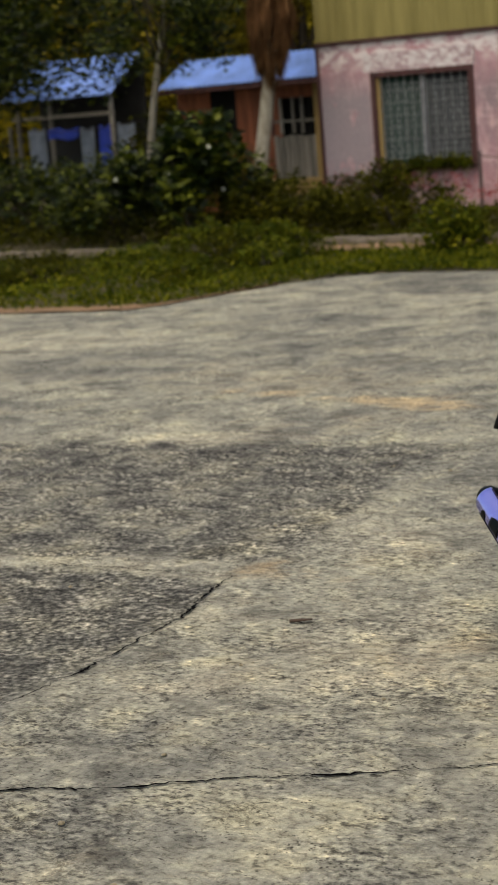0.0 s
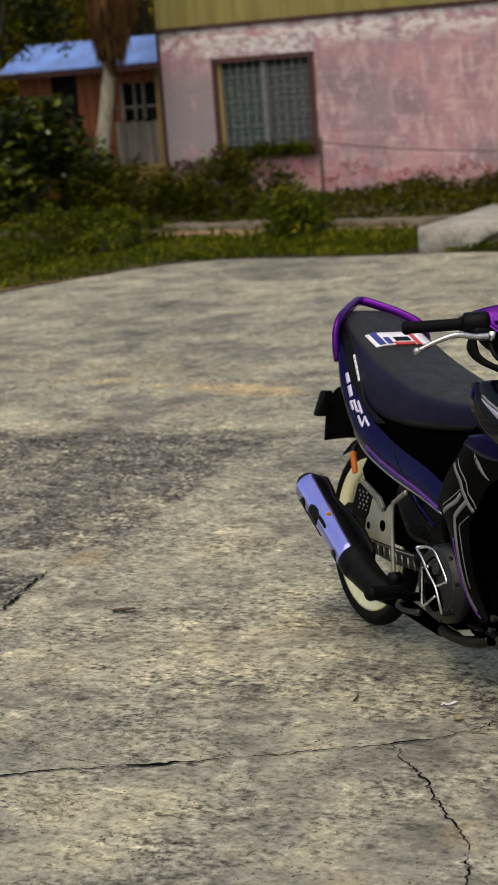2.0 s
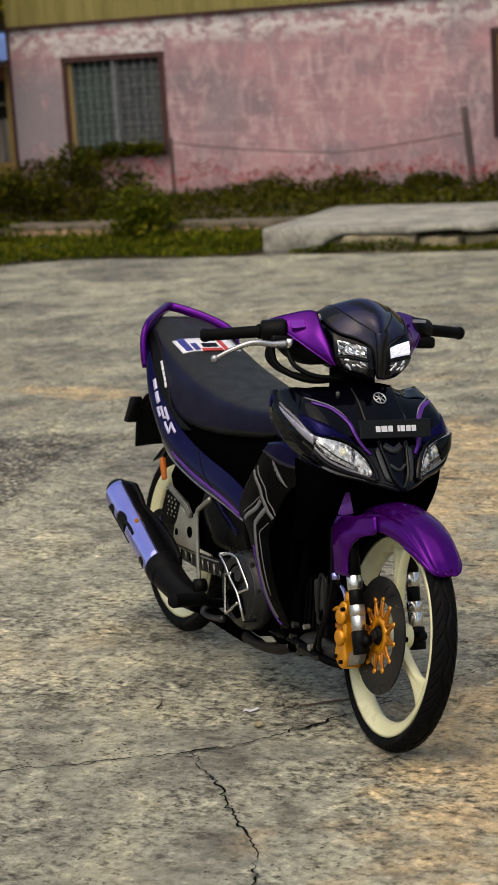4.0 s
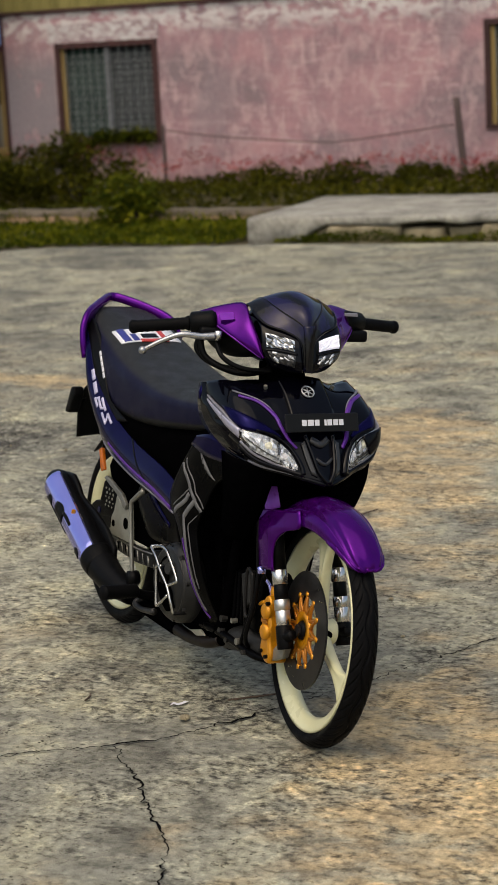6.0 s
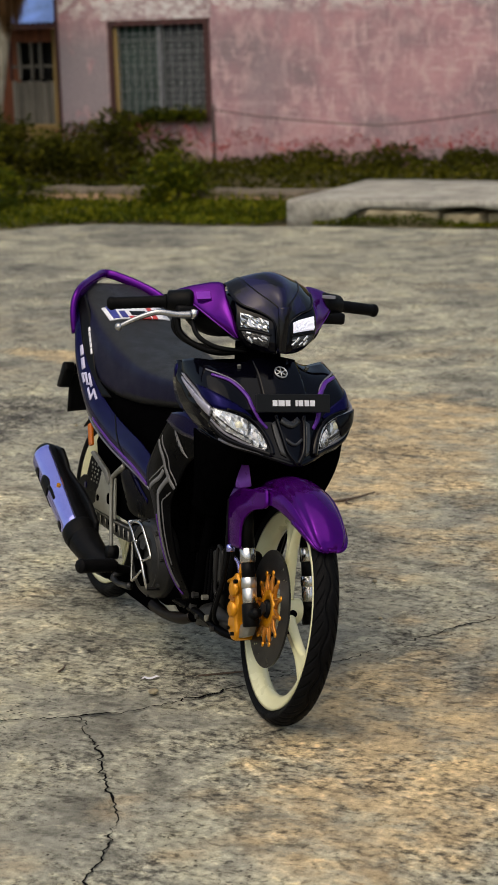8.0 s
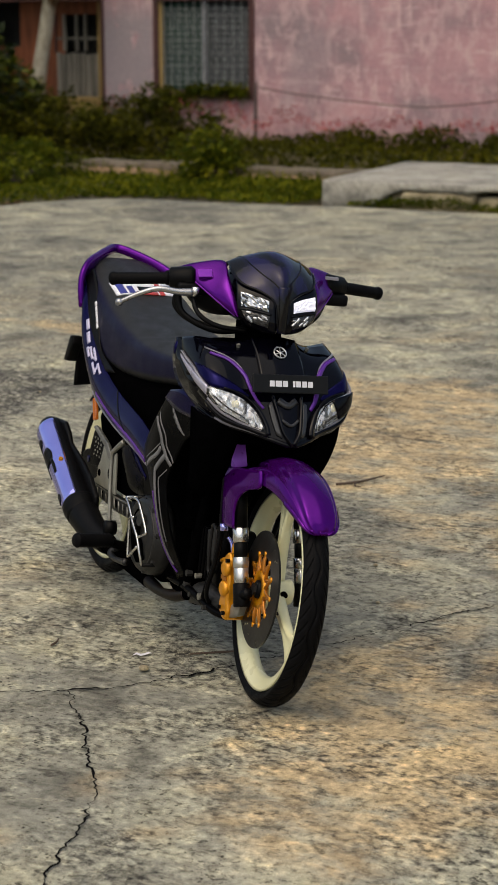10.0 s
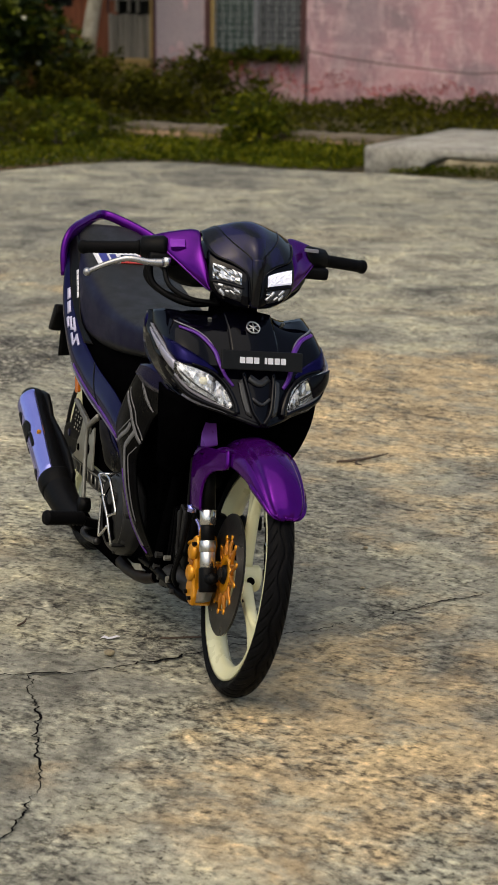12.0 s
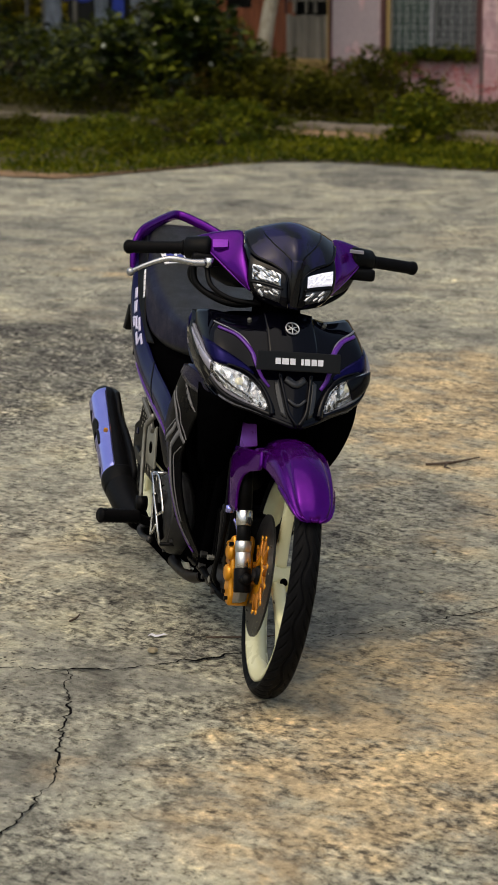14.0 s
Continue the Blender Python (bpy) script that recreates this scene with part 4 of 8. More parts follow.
# ---------------------------------------------------------------- sheds and yard behind
def corrugated(x0, x1, y0, z0, y1, z1, pitch=0.09):
    rows = []
    for x in np.arange(x0, x1 + 0.001, pitch / 6):
        q = 0.014 * math.sin(2 * math.pi * x / pitch)
        rows.append([Vector((x, y0, z0 + q)), Vector((x, (y0 + y1) / 2, (z0 + z1) / 2 + q)), Vector((x, y1, z1 + q))])
    return grid_bm(rows)


def build_shed():
    e = empty("shed", pose(-13.5, 18.9, 0), "red-brown plank shed with blue corrugated roof", "shed")
    off = Matrix.Translation((13.5, -18.9, 0))
    part("roof", moved(corrugated(-16.75, -13.5, 18.6, 1.93, 19.35, 2.33), off), BLUEROOF, e, "light blue corrugated metal roof")
    part("fascia", moved(box((-16.7, 18.58, 1.84), (-13.52, 18.61, 1.905), 0.004), off), RUST, e, "", False)
    rng = random.Random(6)
    x = -16.6
    while x < -13.6:
        w = rng.uniform(0.13, 0.19)
        z0, z1 = 0.0, 1.88
        gap = -16.05 < x < -15.62
        win = -14.82 < x < -14.1
        if win:
            part("plank", moved(box((x, 18.9, 1.66), (x + w - 0.006, 18.925, z1)), off), PLANK, e, "", False)
        elif gap:
            part("plank", moved(box((x, 18.9, 0.0), (x + w - 0.006, 18.925, 1.2)), off), PLANK, e, "", False)
        else:
            part("plank", moved(box((x, 18.9 + rng.uniform(0, 0.006), z0), (x + w - 0.006, 18.925, z1)), off), PLANK, e, "", False)
        x += w
    # near-black sheet in place of the shed's inner shade
    part("shed_shade", moved(box((-16.6, 19.36, 0), (-13.6, 19.38, 2.28)), off), DARKIN, e, "", False)
    win = part("window", moved(box((-14.86, 18.88, 1.12), (-14.82, 18.94, 1.66)), off), RUST, e, "open shed window with grey bars", False)
    for xx in (-14.72, -14.5, -14.34):
        part("bar", moved(box((xx, 18.9, 1.14), (xx + 0.045, 18.93, 1.66)), off), GREYWOOD, win, "", False)
    part("rail", moved(box((-14.82, 18.895, 1.30), (-14.1, 18.9, 1.34)), off), GREYWOOD, win, "", False)
    x = -14.82
    while x < -14.08:
        part("slat", moved(box((x, 18.87 + rng.uniform(0, 0.01), 0.45), (x + 0.075, 18.895, 1.11 + rng.uniform(-0.02, 0.01))), off), GREYWOOD, e, "weathered grey slat", False)
        x += 0.088
    part("corner_post", moved(box((-14.06, 18.84, 0), (-13.98, 18.92, 1.86)), off), OCHRE, e, "ochre timber post", False)
    part("doorstep", moved(box((-15.0, 18.4, -0.05), (-13.7, 18.8, 0.50), 0.02), off), OCHRE, e, "pale timber step", False)


build_shed()


def build_shelter():
    e = empty("lean_to", pose(-20, 20.5, 0), "open lean-to with faded blue sheet roof on thin posts", "shelter")
    off = Matrix.Translation((20, -20.5, 0))
    part("roof", moved(corrugated(-21.3, -18.85, 20.0, 1.95, 20.9, 2.60), off), BLUEROOF, e, "faded blue corrugated metal roof")
    for x in (-21.1, -20.35, -19.0):
        part("post", moved(tube([(x, 20.15, -0.05), (x + 0.02, 20.15, 1.95)], 0.045, 2, 7, None, False), off), GREYWOOD, e)
    part("rail", moved(box((-21.2, 20.1, 1.62), (-18.9, 20.14, 1.68)), off), GREYWOOD, e, "", False)
    # this wall is a near-black sheet painting the shade under the roof
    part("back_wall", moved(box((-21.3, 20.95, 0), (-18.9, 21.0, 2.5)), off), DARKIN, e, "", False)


build_shelter()


FABRIC_BLUE = paint("blue_tarp_sheet", (0.02, 0.06, 0.5), 0.5, vary=0.3, scale=8)
FABRIC_PALE = paint("faded_cloth", (0.22, 0.25, 0.30), 0.8, vary=0.4, scale=5)


def wash_line():
    e = empty("washing_line", pose(-18, 18.0, 0), "line of faded washing and a blue tarp between posts", "washing")
    for x in (-19.3, -16.4):
        part("post", tube([(x + 18, 0, -0.06), (x + 18 + 0.03, 0, 1.55)], 0.035, 2, 7, None, False), GREYWOOD, e)
    part("line", tube([(-1.3, 0, 1.5), (0, 0, 1.42), (1.62, 0, 1.5)], 0.006, 10, 5), WIRE, e)
    for x, w, z0, mt, nm in ((-0.5, 0.65, 1.30, FABRIC_BLUE, "tarp"), (-0.9, 0.35, 0.45, FABRIC_PALE, "cloth"), (0.15, 0.3, 0.62, FABRIC_PALE, "cloth"), (0.55, 0.22, 0.8, FABRIC_BLUE, "cloth"), (0.9, 0.35, 0.6, FABRIC_PALE, "cloth")):
        top, low = [], []
        for i in range(9):
            q = i / 8
            sag = 1.44 + 0.04 * abs(x)
            r = [Vector((x + w * k / 8, 0.03 * math.sin(k * 1.9 + x * 7) * (0.3 + q) + 0.012, sag - (sag - z0) * q + 0.02 * math.sin(k + x))) for k in range(9)]
            top.append(r)
            low.append([p + Vector((0, 0.006, 0)) for p in r])
        part(nm, shell(top, low), mt, e)


wash_line()


def fence_post(x, y, h, lean, label):
    th = 0.05 if h > 0.9 else 0.028
    bm = tube([(0, 0, -0.05), (lean * 0.5, 0, h * 0.5), (lean, 0, h)], [th, th * 0.94, th * 0.86], 8, 8)
    ob = link("fence_post", bm, POST)
    ob.matrix_basis = pose(x, y, 0)
    return tagged(ob, label, "post", "wire fence posts")


fence_post(-6.55, 17.7, 1.0, -0.09, "weathered brown timber fence post before pink wall")
fence_post(-10.82, 17.85, 0.78, 0.0, "short grey-brown timber fence post beside the window")
tagged(link("fence_wire", tube([(-10.82, 17.82, 0.72), (-10.0, 17.78, 0.62), (-9.09, 17.74, 0.55), (-8.31, 17.7, 0.51), (-7.5, 17.68, 0.58), (-6.66, 17.66, 0.68)], 0.008, 30, 5), WIRE), "sagging rusty fence wire strung between timber posts", "wire")


# ---------------------------------------------------------------- plants
RNG = np.random.default_rng(7)


def weed_points(n, fx, hmax, clump=0.9):
    """Points for leaves over the weedy strip; fx gives x, y ranges."""
    pts, sz = [], []
    x0, x1, ylo, yhi = fx
    xs = RNG.uniform(x0, x1, n)
    ys = np.array([RNG.uniform(ylo(x), yhi(x)) for x in xs])
    for x, y in zip(xs, ys):
        c = 0.5 + 0.5 * noise.fractal((x * clump, y * clump, 1.0), 1.0, 2.0, 3)
        c2 = 0.5 + 0.5 * noise.noise((x * 3.1, y * 3.1, 6.0))
        h = hmax(x, y) * max(0.06, c * 1.1 - 0.1) * (0.5 + 0.7 * c2)
        pts.append((x, y, RNG.uniform(-0.02, 1) * h))
    return np.array(pts)


def stuff(name, v, f, mt, label, cat):
    return tagged(mesh_np(name, v.tolist(), f.tolist(), mt), label, cat, kind="stuff")


# low weeds between the yard and the kerb
p = weed_points(40000, (-17, -6.2, lambda x: court_edge(x) + (0.30 if x < -8.5 else 0.03), lambda x: 12.95 if x < -10.2 else 12.75), lambda x, y: ((0.05 + 0.26 * min(1, (y - court_edge(x)) / 1.0)) * (1 if y < 12.0 else 0.25)) * (1 if x > -10.8 else 0.42) if x < -9.9 else 0.05 + 0.05 * min(1, (y - court_edge(x)) / 1.0))
v, f = leaves(p, 0.05, 0.55, RNG, 0.2, 0.55)
stuff("weeds", v, f, LEAF_WEED, "low green weeds and grass along the yard edge", "weeds")
p = weed_points(7000, (-5.7, 1.5, lambda x: court_edge(x) + 0.02, lambda x: court_edge(x) + 0.28), lambda x, y: max(0.05, 0.17 + 0.22 * noise.noise((x * 1.3, 0, 9))))
v, f = leaves(p, 0.04, 0.55, RNG, 0.2, 0.5)
stuff("weeds", v, f, LEAF_WEED, "low green weeds against the slab's foot", "weeds")
# blades of grass
p = weed_points(2500, (-17, -6.0, lambda x: court_edge(x) + 0.02, lambda x: 13.3), lambda x, y: 0.03)
v, f = leaves(p, 0.13, 0.6, RNG, -0.4, 0.08)
stuff("grass", v, f, LEAF_WEED, "thin grass blades among the weeds", "grass")
# rough growth behind the kerb to the house wall
p = weed_points(42000, (-24, 3, lambda x: 13.75, lambda x: 17.95), lambda x, y: (0.29 if x > -10.5 else 0.29 + 0.13 * min(4, -10.5 - x)) * (0.75 + 0.25 * min(1, (y - 13.4) / 2)))
v, f = leaves(p, 0.075, 0.5, RNG, 0.25, 0.5)
stuff("undergrowth", v, f, LEAF_HEDGE, "dense dark green undergrowth before the house", "undergrowth")


def bush(x, y, r, h, n, mt, label, size=0.09, seed=0, flowers=0, low=0.0):
    rng = np.random.default_rng(seed + 100)
    e = empty("bush", pose(x, y, 0), label, "bush", "bushes")
    st = bmesh.new()
    for k in range(7):
        a = rng.uniform(0, 6.28)
        q = rng.uniform(0.3, 0.75) * r
        tube([(0, 0, -0.04), (math.cos(a) * q * 0.4, math.sin(a) * q * 0.4, h * 0.4), (math.cos(a) * q, math.sin(a) * q, h * 0.8)], [0.025, 0.016, 0.006], 6, 5, st)
    part("stem", st, DARKBARK, e)
    # clumps give the crown an uneven outline with gaps
    cl = []
    for k in range(34):
        a, b = rng.uniform(0, 6.28), rng.uniform(-0.1, 1.0)
        q = r * math.sqrt(max(0.05, 1 - b * b)) * rng.uniform(0.45, 1.0)
        cl.append((math.cos(a) * q, math.sin(a) * q, low + (h - low) * (0.35 + 0.62 * b) * rng.uniform(0.8, 1.08), rng.uniform(0.16, 0.32) * r))
    cl = np.array(cl)
    pick = rng.integers(0, len(cl), n)
    d = rng.normal(0, 1, (n, 3))
    d /= np.linalg.norm(d, axis=1)[:, None]
    pts = cl[pick, :3] + d * (cl[pick, 3] * rng.uniform(0.5, 1.0, n) ** 0.5)[:, None]
    pts[:, 2] = np.maximum(pts[:, 2], 0.01)
    vv, ff = leaves(pts, size, 0.4, rng, 0.5, 0.55)
    me = bpy.data.meshes.new("crown")
    me.from_pydata(vv.tolist(), [], ff.tolist())
    me.materials.append(mt)
    c = new("crown", me)
    c.parent = e
    for k in range(flowers):
        q = pts[rng.integers(0, n)]
        bm = bmesh.new()
        for s in range(5):
            a = s * 1.2566
            tube([(0, 0, 0), (math.cos(a) * 0.02, math.sin(a) * 0.02, 0.012), (math.cos(a) * 0.035, math.sin(a) * 0.035, 0.005)], [0.006, 0.013, 0.004], 4, 5, bm)
        ob = part("flower", bm, PETAL, e, "white flower")
        ob.matrix_basis = pose(q[0] * 1.04, q[1] - 0.12, q[2] + 0.03, 60, 0, rng.uniform(0, 90))
    return e


bush(-12.95, 14.35, 1.0, 1.40, 3600, LEAF_DARK, "large dark green bush with scattered white flowers", 0.17, 1, 18)
bush(-11.75, 14.6, 0.8, 0.66, 2600, LEAF_HEDGE, "olive leafy bush beside a larger one", 0.09, 2)
bush(-14.5, 14.8, 1.0, 0.98, 3800, LEAF_DARK, "tangled olive-green bush behind the kerb", 0.09, 3)
bush(-16.2, 15.2, 1.1, 1.02, 4000, LEAF_DARK, "tangled dull green bush behind the kerb", 0.09, 4)
bush(-17.9, 15.8, 1.2, 1.1, 4000, LEAF_DARK, "dark green bush at the back of the yard", 0.10, 5)
bush(-10.6, 15.3, 0.7, 0.70, 2200, LEAF_HEDGE, "rambling low bush before the pink wall", 0.08, 6)
bush(-11.9, 16.6, 0.8, 0.50, 2200, LEAF_HEDGE, "rambling green bush beneath the window", 0.08, 12)
bush(-13.6, 16.2, 0.9, 0.85, 2400, LEAF_HEDGE, "rambling green bush by the house corner", 0.08, 13)
bush(-8.0, 12.35, 0.30, 0.32, 1200, LEAF_WEED, "bright green weed clump at the yard edge", 0.07, 7)
bush(-8.45, 12.95, 0.40, 0.48, 1100, LEAF_WEED, "bright green weed clump beside broken kerb", 0.07, 8)
bush(-10.9, 12.2, 0.55, 0.36, 1900, LEAF_WEED, "bright green weed clump on the grass strip", 0.065, 9)
bush(-10.0, 12.0, 0.5, 0.32, 1600, LEAF_WEED, "leafy green weed clump on the grass strip", 0.065, 10)
bush(-15.4, 16.9, 0.7, 1.6, 2400, LEAF_HEDGE, "tall olive-green shrub before the sheds", 0.09, 14)
for k, (x, y, r, h) in enumerate(((-13.4, 10.6, 0.4, 0.13), (-14.6, 11.0, 0.5, 0.14), (-11.3, 11.2, 0.45, 0.15), (-10.2, 11.3, 0.5, 0.30), (-9.6, 11.2, 0.4, 0.2), (-13.9, 11.4, 0.4, 0.10), (-13.0, 11.5, 0.45, 0.12), (-11.6, 12.7, 0.5, 0.15), (-9.9, 10.2, 0.4, 0.2), (-11.4, 9.9, 0.5, 0.22), (-12.6, 10.4, 0.4, 0.10), (-15.4, 11.2, 0.4, 0.12))):
    bush(x, y, r, h, 900, LEAF_WEED if k % 3 else LEAF_HEDGE, "low leafy weed clump on the grass strip", 0.06, 60 + k)
bush(-11.9, 11.9, 0.40, 0.11, 1200, LEAF_WEED, "small green weed clump on grass", 0.06, 11)
for k, (x, y, r, h) in enumerate(((-9.2, 17.5, 0.5, 0.17), (-8.0, 17.4, 0.55, 0.22), (-7.0, 17.5, 0.4, 0.18), (-5.8, 17.4, 0.6, 0.22), (-4.2, 17.4, 0.6, 0.20))):
    bush(x, y, r, h, 900, LEAF_HEDGE, "low green growth against the pink wall", 0.07, 40 + k)

# dry reddish stems standing against the wall
q = np.stack([RNG.uniform(-13.3, -3.0, 1500), RNG.uniform(17.50, 17.98, 1500), np.zeros(1500)], -1)
q[:, 2] = np.array([0.215 + 0.17 * max(0.0, noise.noise((a * 1.9, 0, 8)) + 0.35) + (0.12 if a < -10.9 else 0.0) for a in q[:, 0]]) * RNG.uniform(0.7, 1.2, 1500)
v, f = leaves(q, 0.075, 0.5, RNG, -0.2, 0.28)
stuff("dry_weeds", v, f, LEAF_PINK, "dry reddish weed stems against the pink wall", "weeds")

# creeper on the window sill
q = np.stack([RNG.uniform(-12.45, -11.05, 1100), WY - 0.10 + RNG.normal(0, 0.05, 1100), np.zeros(1100)], -1)
q[:, 2] = 0.63 + 0.07 * np.array([noise.noise((a * 2.5, 0, 3)) for a in q[:, 0]]) + RNG.normal(0, 0.045, 1100) - 0.06 * (q[:, 0] < -12.0)
v, f = leaves(q, 0.07, 0.4, RNG, 0.5, 0.6)
creeper = empty("creeper", pose(0, 0, 0), "green creeper hanging over the window sill", "creeper")
_m = bpy.data.meshes.new("leaves")
_m.from_pydata(v.tolist(), [], f.tolist())
_m.materials.append(LEAF_WEED)
new("leaves", _m).parent = creeper
_s = bmesh.new()
for k in range(5):
    x = -12.4 + k * 0.33
    tube([(x - 0.2, WY - 0.12, 0.0), (x - 0.1, WY - 0.1, 0.35), (x, WY - 0.085, 0.62)], 0.008, 8, 5, _s)
part("stem", _s, BARK, creeper)


def tree(x, y, h, r, n, mt, label, seed, trunk_r=0.12, base=1.6, lean=(0, 0), size=0.14):
    rng = np.random.default_rng(seed + 500)
    e = empty("tree", pose(x, y, 0), label, "tree", "trees")
    tp = [(0, 0, -0.1), (lean[0] * 0.3, lean[1] * 0.3, base * 0.5), (lean[0], lean[1], base), (lean[0] * 1.3, lean[1] * 1.3, h * 0.75)]
    part("trunk", tube(tp, [trunk_r, trunk_r * 0.85, trunk_r * 0.7, trunk_r * 0.3], 14, 9), BARK if seed == 2 else DARKBARK, e)
    cl = []
    for k in range(12):
        a = rng.uniform(0, 6.28)
        q = rng.uniform(0.45, 1.0) * r
        z1 = rng.uniform(base * 0.95, h)
        tip = Vector((lean[0] + math.cos(a) * q, lean[1] + math.sin(a) * q, z1))
        st = Vector((lean[0], lean[1], base * rng.uniform(0.8, 1.1)))
        midp = st.lerp(tip, 0.5) + Vector((0, 0, 0.25))
        part("limb", tube([st, midp, tip], [trunk_r * 0.35, trunk_r * 0.2, 0.01], 8, 6), DARKBARK, e)
        for s in range(5):
            c = st.lerp(tip, 0.45 + 0.14 * s) + Vector(rng.normal(0, 0.22 * r / 2, 3).tolist())
            cl.append((*c, rng.uniform(0.2, 0.42) * r * 0.7))
    cl = np.array(cl)
    pick = rng.integers(0, len(cl), n)
    d = rng.normal(0, 1, (n, 3))
    d /= np.linalg.norm(d, axis=1)[:, None]
    pts = cl[pick, :3] + d * (cl[pick, 3] * rng.uniform(0.3, 1.0, n) ** 0.5)[:, None]
    vv, ff = leaves(pts, size, 0.3, rng, 0.7, 0.5)
    me = bpy.data.meshes.new("crown")
    me.from_pydata(vv.tolist(), [], ff.tolist())
    me.materials.append(mt)
    new("crown", me).parent = e
    return e


tree(-18.9, 16.9, 4.9, 2.6, 11000, LEAF_DARK, "dark leafy tree overhanging the lean-to", 1, 0.09, 2.6, (0.3, 0))
tree(-15.35, 16.5, 4.4, 1.3, 5000, LEAF_DARK, "slim tree with pale trunk and dark leaves", 2, 0.06, 2.55, (0.45, 0), 0.11)
tree(-22.5, 19.0, 5.0, 2.6, 6000, LEAF_DARK, "dark leafy tree at the far side of the yard", 3, 0.15, 2.0)
tree(-17.0, 23.0, 5.5, 2.6, 6000, LEAF_WOOD, "olive-leaved tree behind the sheds", 4, 0.15, 2.2, (0, 0), 0.18)
tree(-20.5, 24.0, 6.0, 2.8, 6000, LEAF_WOOD, "olive-leaved tree behind the lean-to", 5, 0.15, 2.2, (0, 0), 0.18)
tree(-14.6, 24.5, 5.0, 2.4, 5000, LEAF_WOOD, "olive-leaved tree behind the house corner", 6, 0.15, 1.8, (0, 0), 0.18)

# far woods closing the view behind the sheds
n = 26000
q = np.stack([RNG.uniform(-46, -10, n), RNG.uniform(27, 32, n), np.zeros(n)], -1)
top = np.array([5.5 + 2.2 * noise.fractal((a * 0.25, 0.0, 2.0), 1.0, 2.0, 3) for a in q[:, 0]])
q[:, 2] = RNG.uniform(0, 1, n) ** 0.8 * top
v, f = leaves(q, 0.34, 0.4, RNG, 0.6, 0.6)
stuff("far_woods", v, f, LEAF_WOOD, "olive-green woodland far behind the sheds", "woods")
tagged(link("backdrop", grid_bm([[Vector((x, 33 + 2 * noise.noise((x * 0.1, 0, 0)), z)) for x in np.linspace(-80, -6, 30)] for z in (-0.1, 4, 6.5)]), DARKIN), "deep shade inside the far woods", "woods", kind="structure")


def palm():
    e = empty("palm_tree", pose(-13.95, 17.3, 0), "palm with pale trunk and skirt of dead brown fronds", "palm tree")
    part("trunk", tube([(-0.12, 0, -0.08), (0.0, 0, 0.8), (0.17, 0, 1.6), (0.34, 0, 2.5), (0.40, 0, 3.6)], [0.12, 0.105, 0.095, 0.09, 0.09], 24, 10), BARK, e, "pale grey ringed trunk")
    rng = np.random.default_rng(77)
    for k in range(26):
        a = k * 2.399
        r = rng.uniform(0.14, 0.30)
        z0, z1 = rng.uniform(2.9, 3.5), rng.uniform(1.85, 2.5)
        base = Vector((0.38, 0, z0))
        ln = [base, base + Vector((math.cos(a) * r, math.sin(a) * r * 0.9, -0.12)), Vector((0.30 + math.cos(a) * r * 0.95, math.sin(a) * r, (z0 + z1) / 2)), Vector((0.26 + math.cos(a) * r * 0.6, math.sin(a) * r * 0.6, z1))]
        line = catmull(ln, 26)
        pts = np.array([list(c) for c in line for _ in range(10)]) + rng.normal(0, 0.012, (270, 3))
        th = rng.uniform(0, 6.28, 270)
        d = np.stack([np.cos(th) * 0.3, np.sin(th) * 0.3, -np.ones(270)], -1)
        tip = pts + d * rng.uniform(0.12, 0.3, 270)[:, None]
        s = np.stack([np.sin(th), -np.cos(th), np.zeros(270)], -1) * 0.012
        vv = np.stack([pts - s, pts + s, tip], 1).reshape(-1, 3)
        ff = np.arange(810).reshape(-1, 3)
        me = bpy.data.meshes.new("dead_frond")
        me.from_pydata(vv.tolist(), [], ff.tolist())
        me.materials.append(DRYFROND)
        o = new("dead_frond", me)
        o.parent = e


palm()


# ---------------------------------------------------------------- motorcycle
# local axes: x ahead, y to its left, z up; the origin is where the front wheel stands
LEAN = 7.0
HEADING = math.degrees(math.atan2(-0.589, 0.808))
bike = empty("motorcycle", Matrix.Translation((0, 0, 0)) @ Matrix.Rotation(radians(HEADING), 4, "Z") @ Matrix.Rotation(radians(-LEAN), 4, "X"),
             "black and purple underbone motorcycle with cream wheels, leaning on its stand", "motorcycle")
OUTR, OUTF, UPV = (0, -1, 0), (1, 0, 0.3), (0, 0, 1)


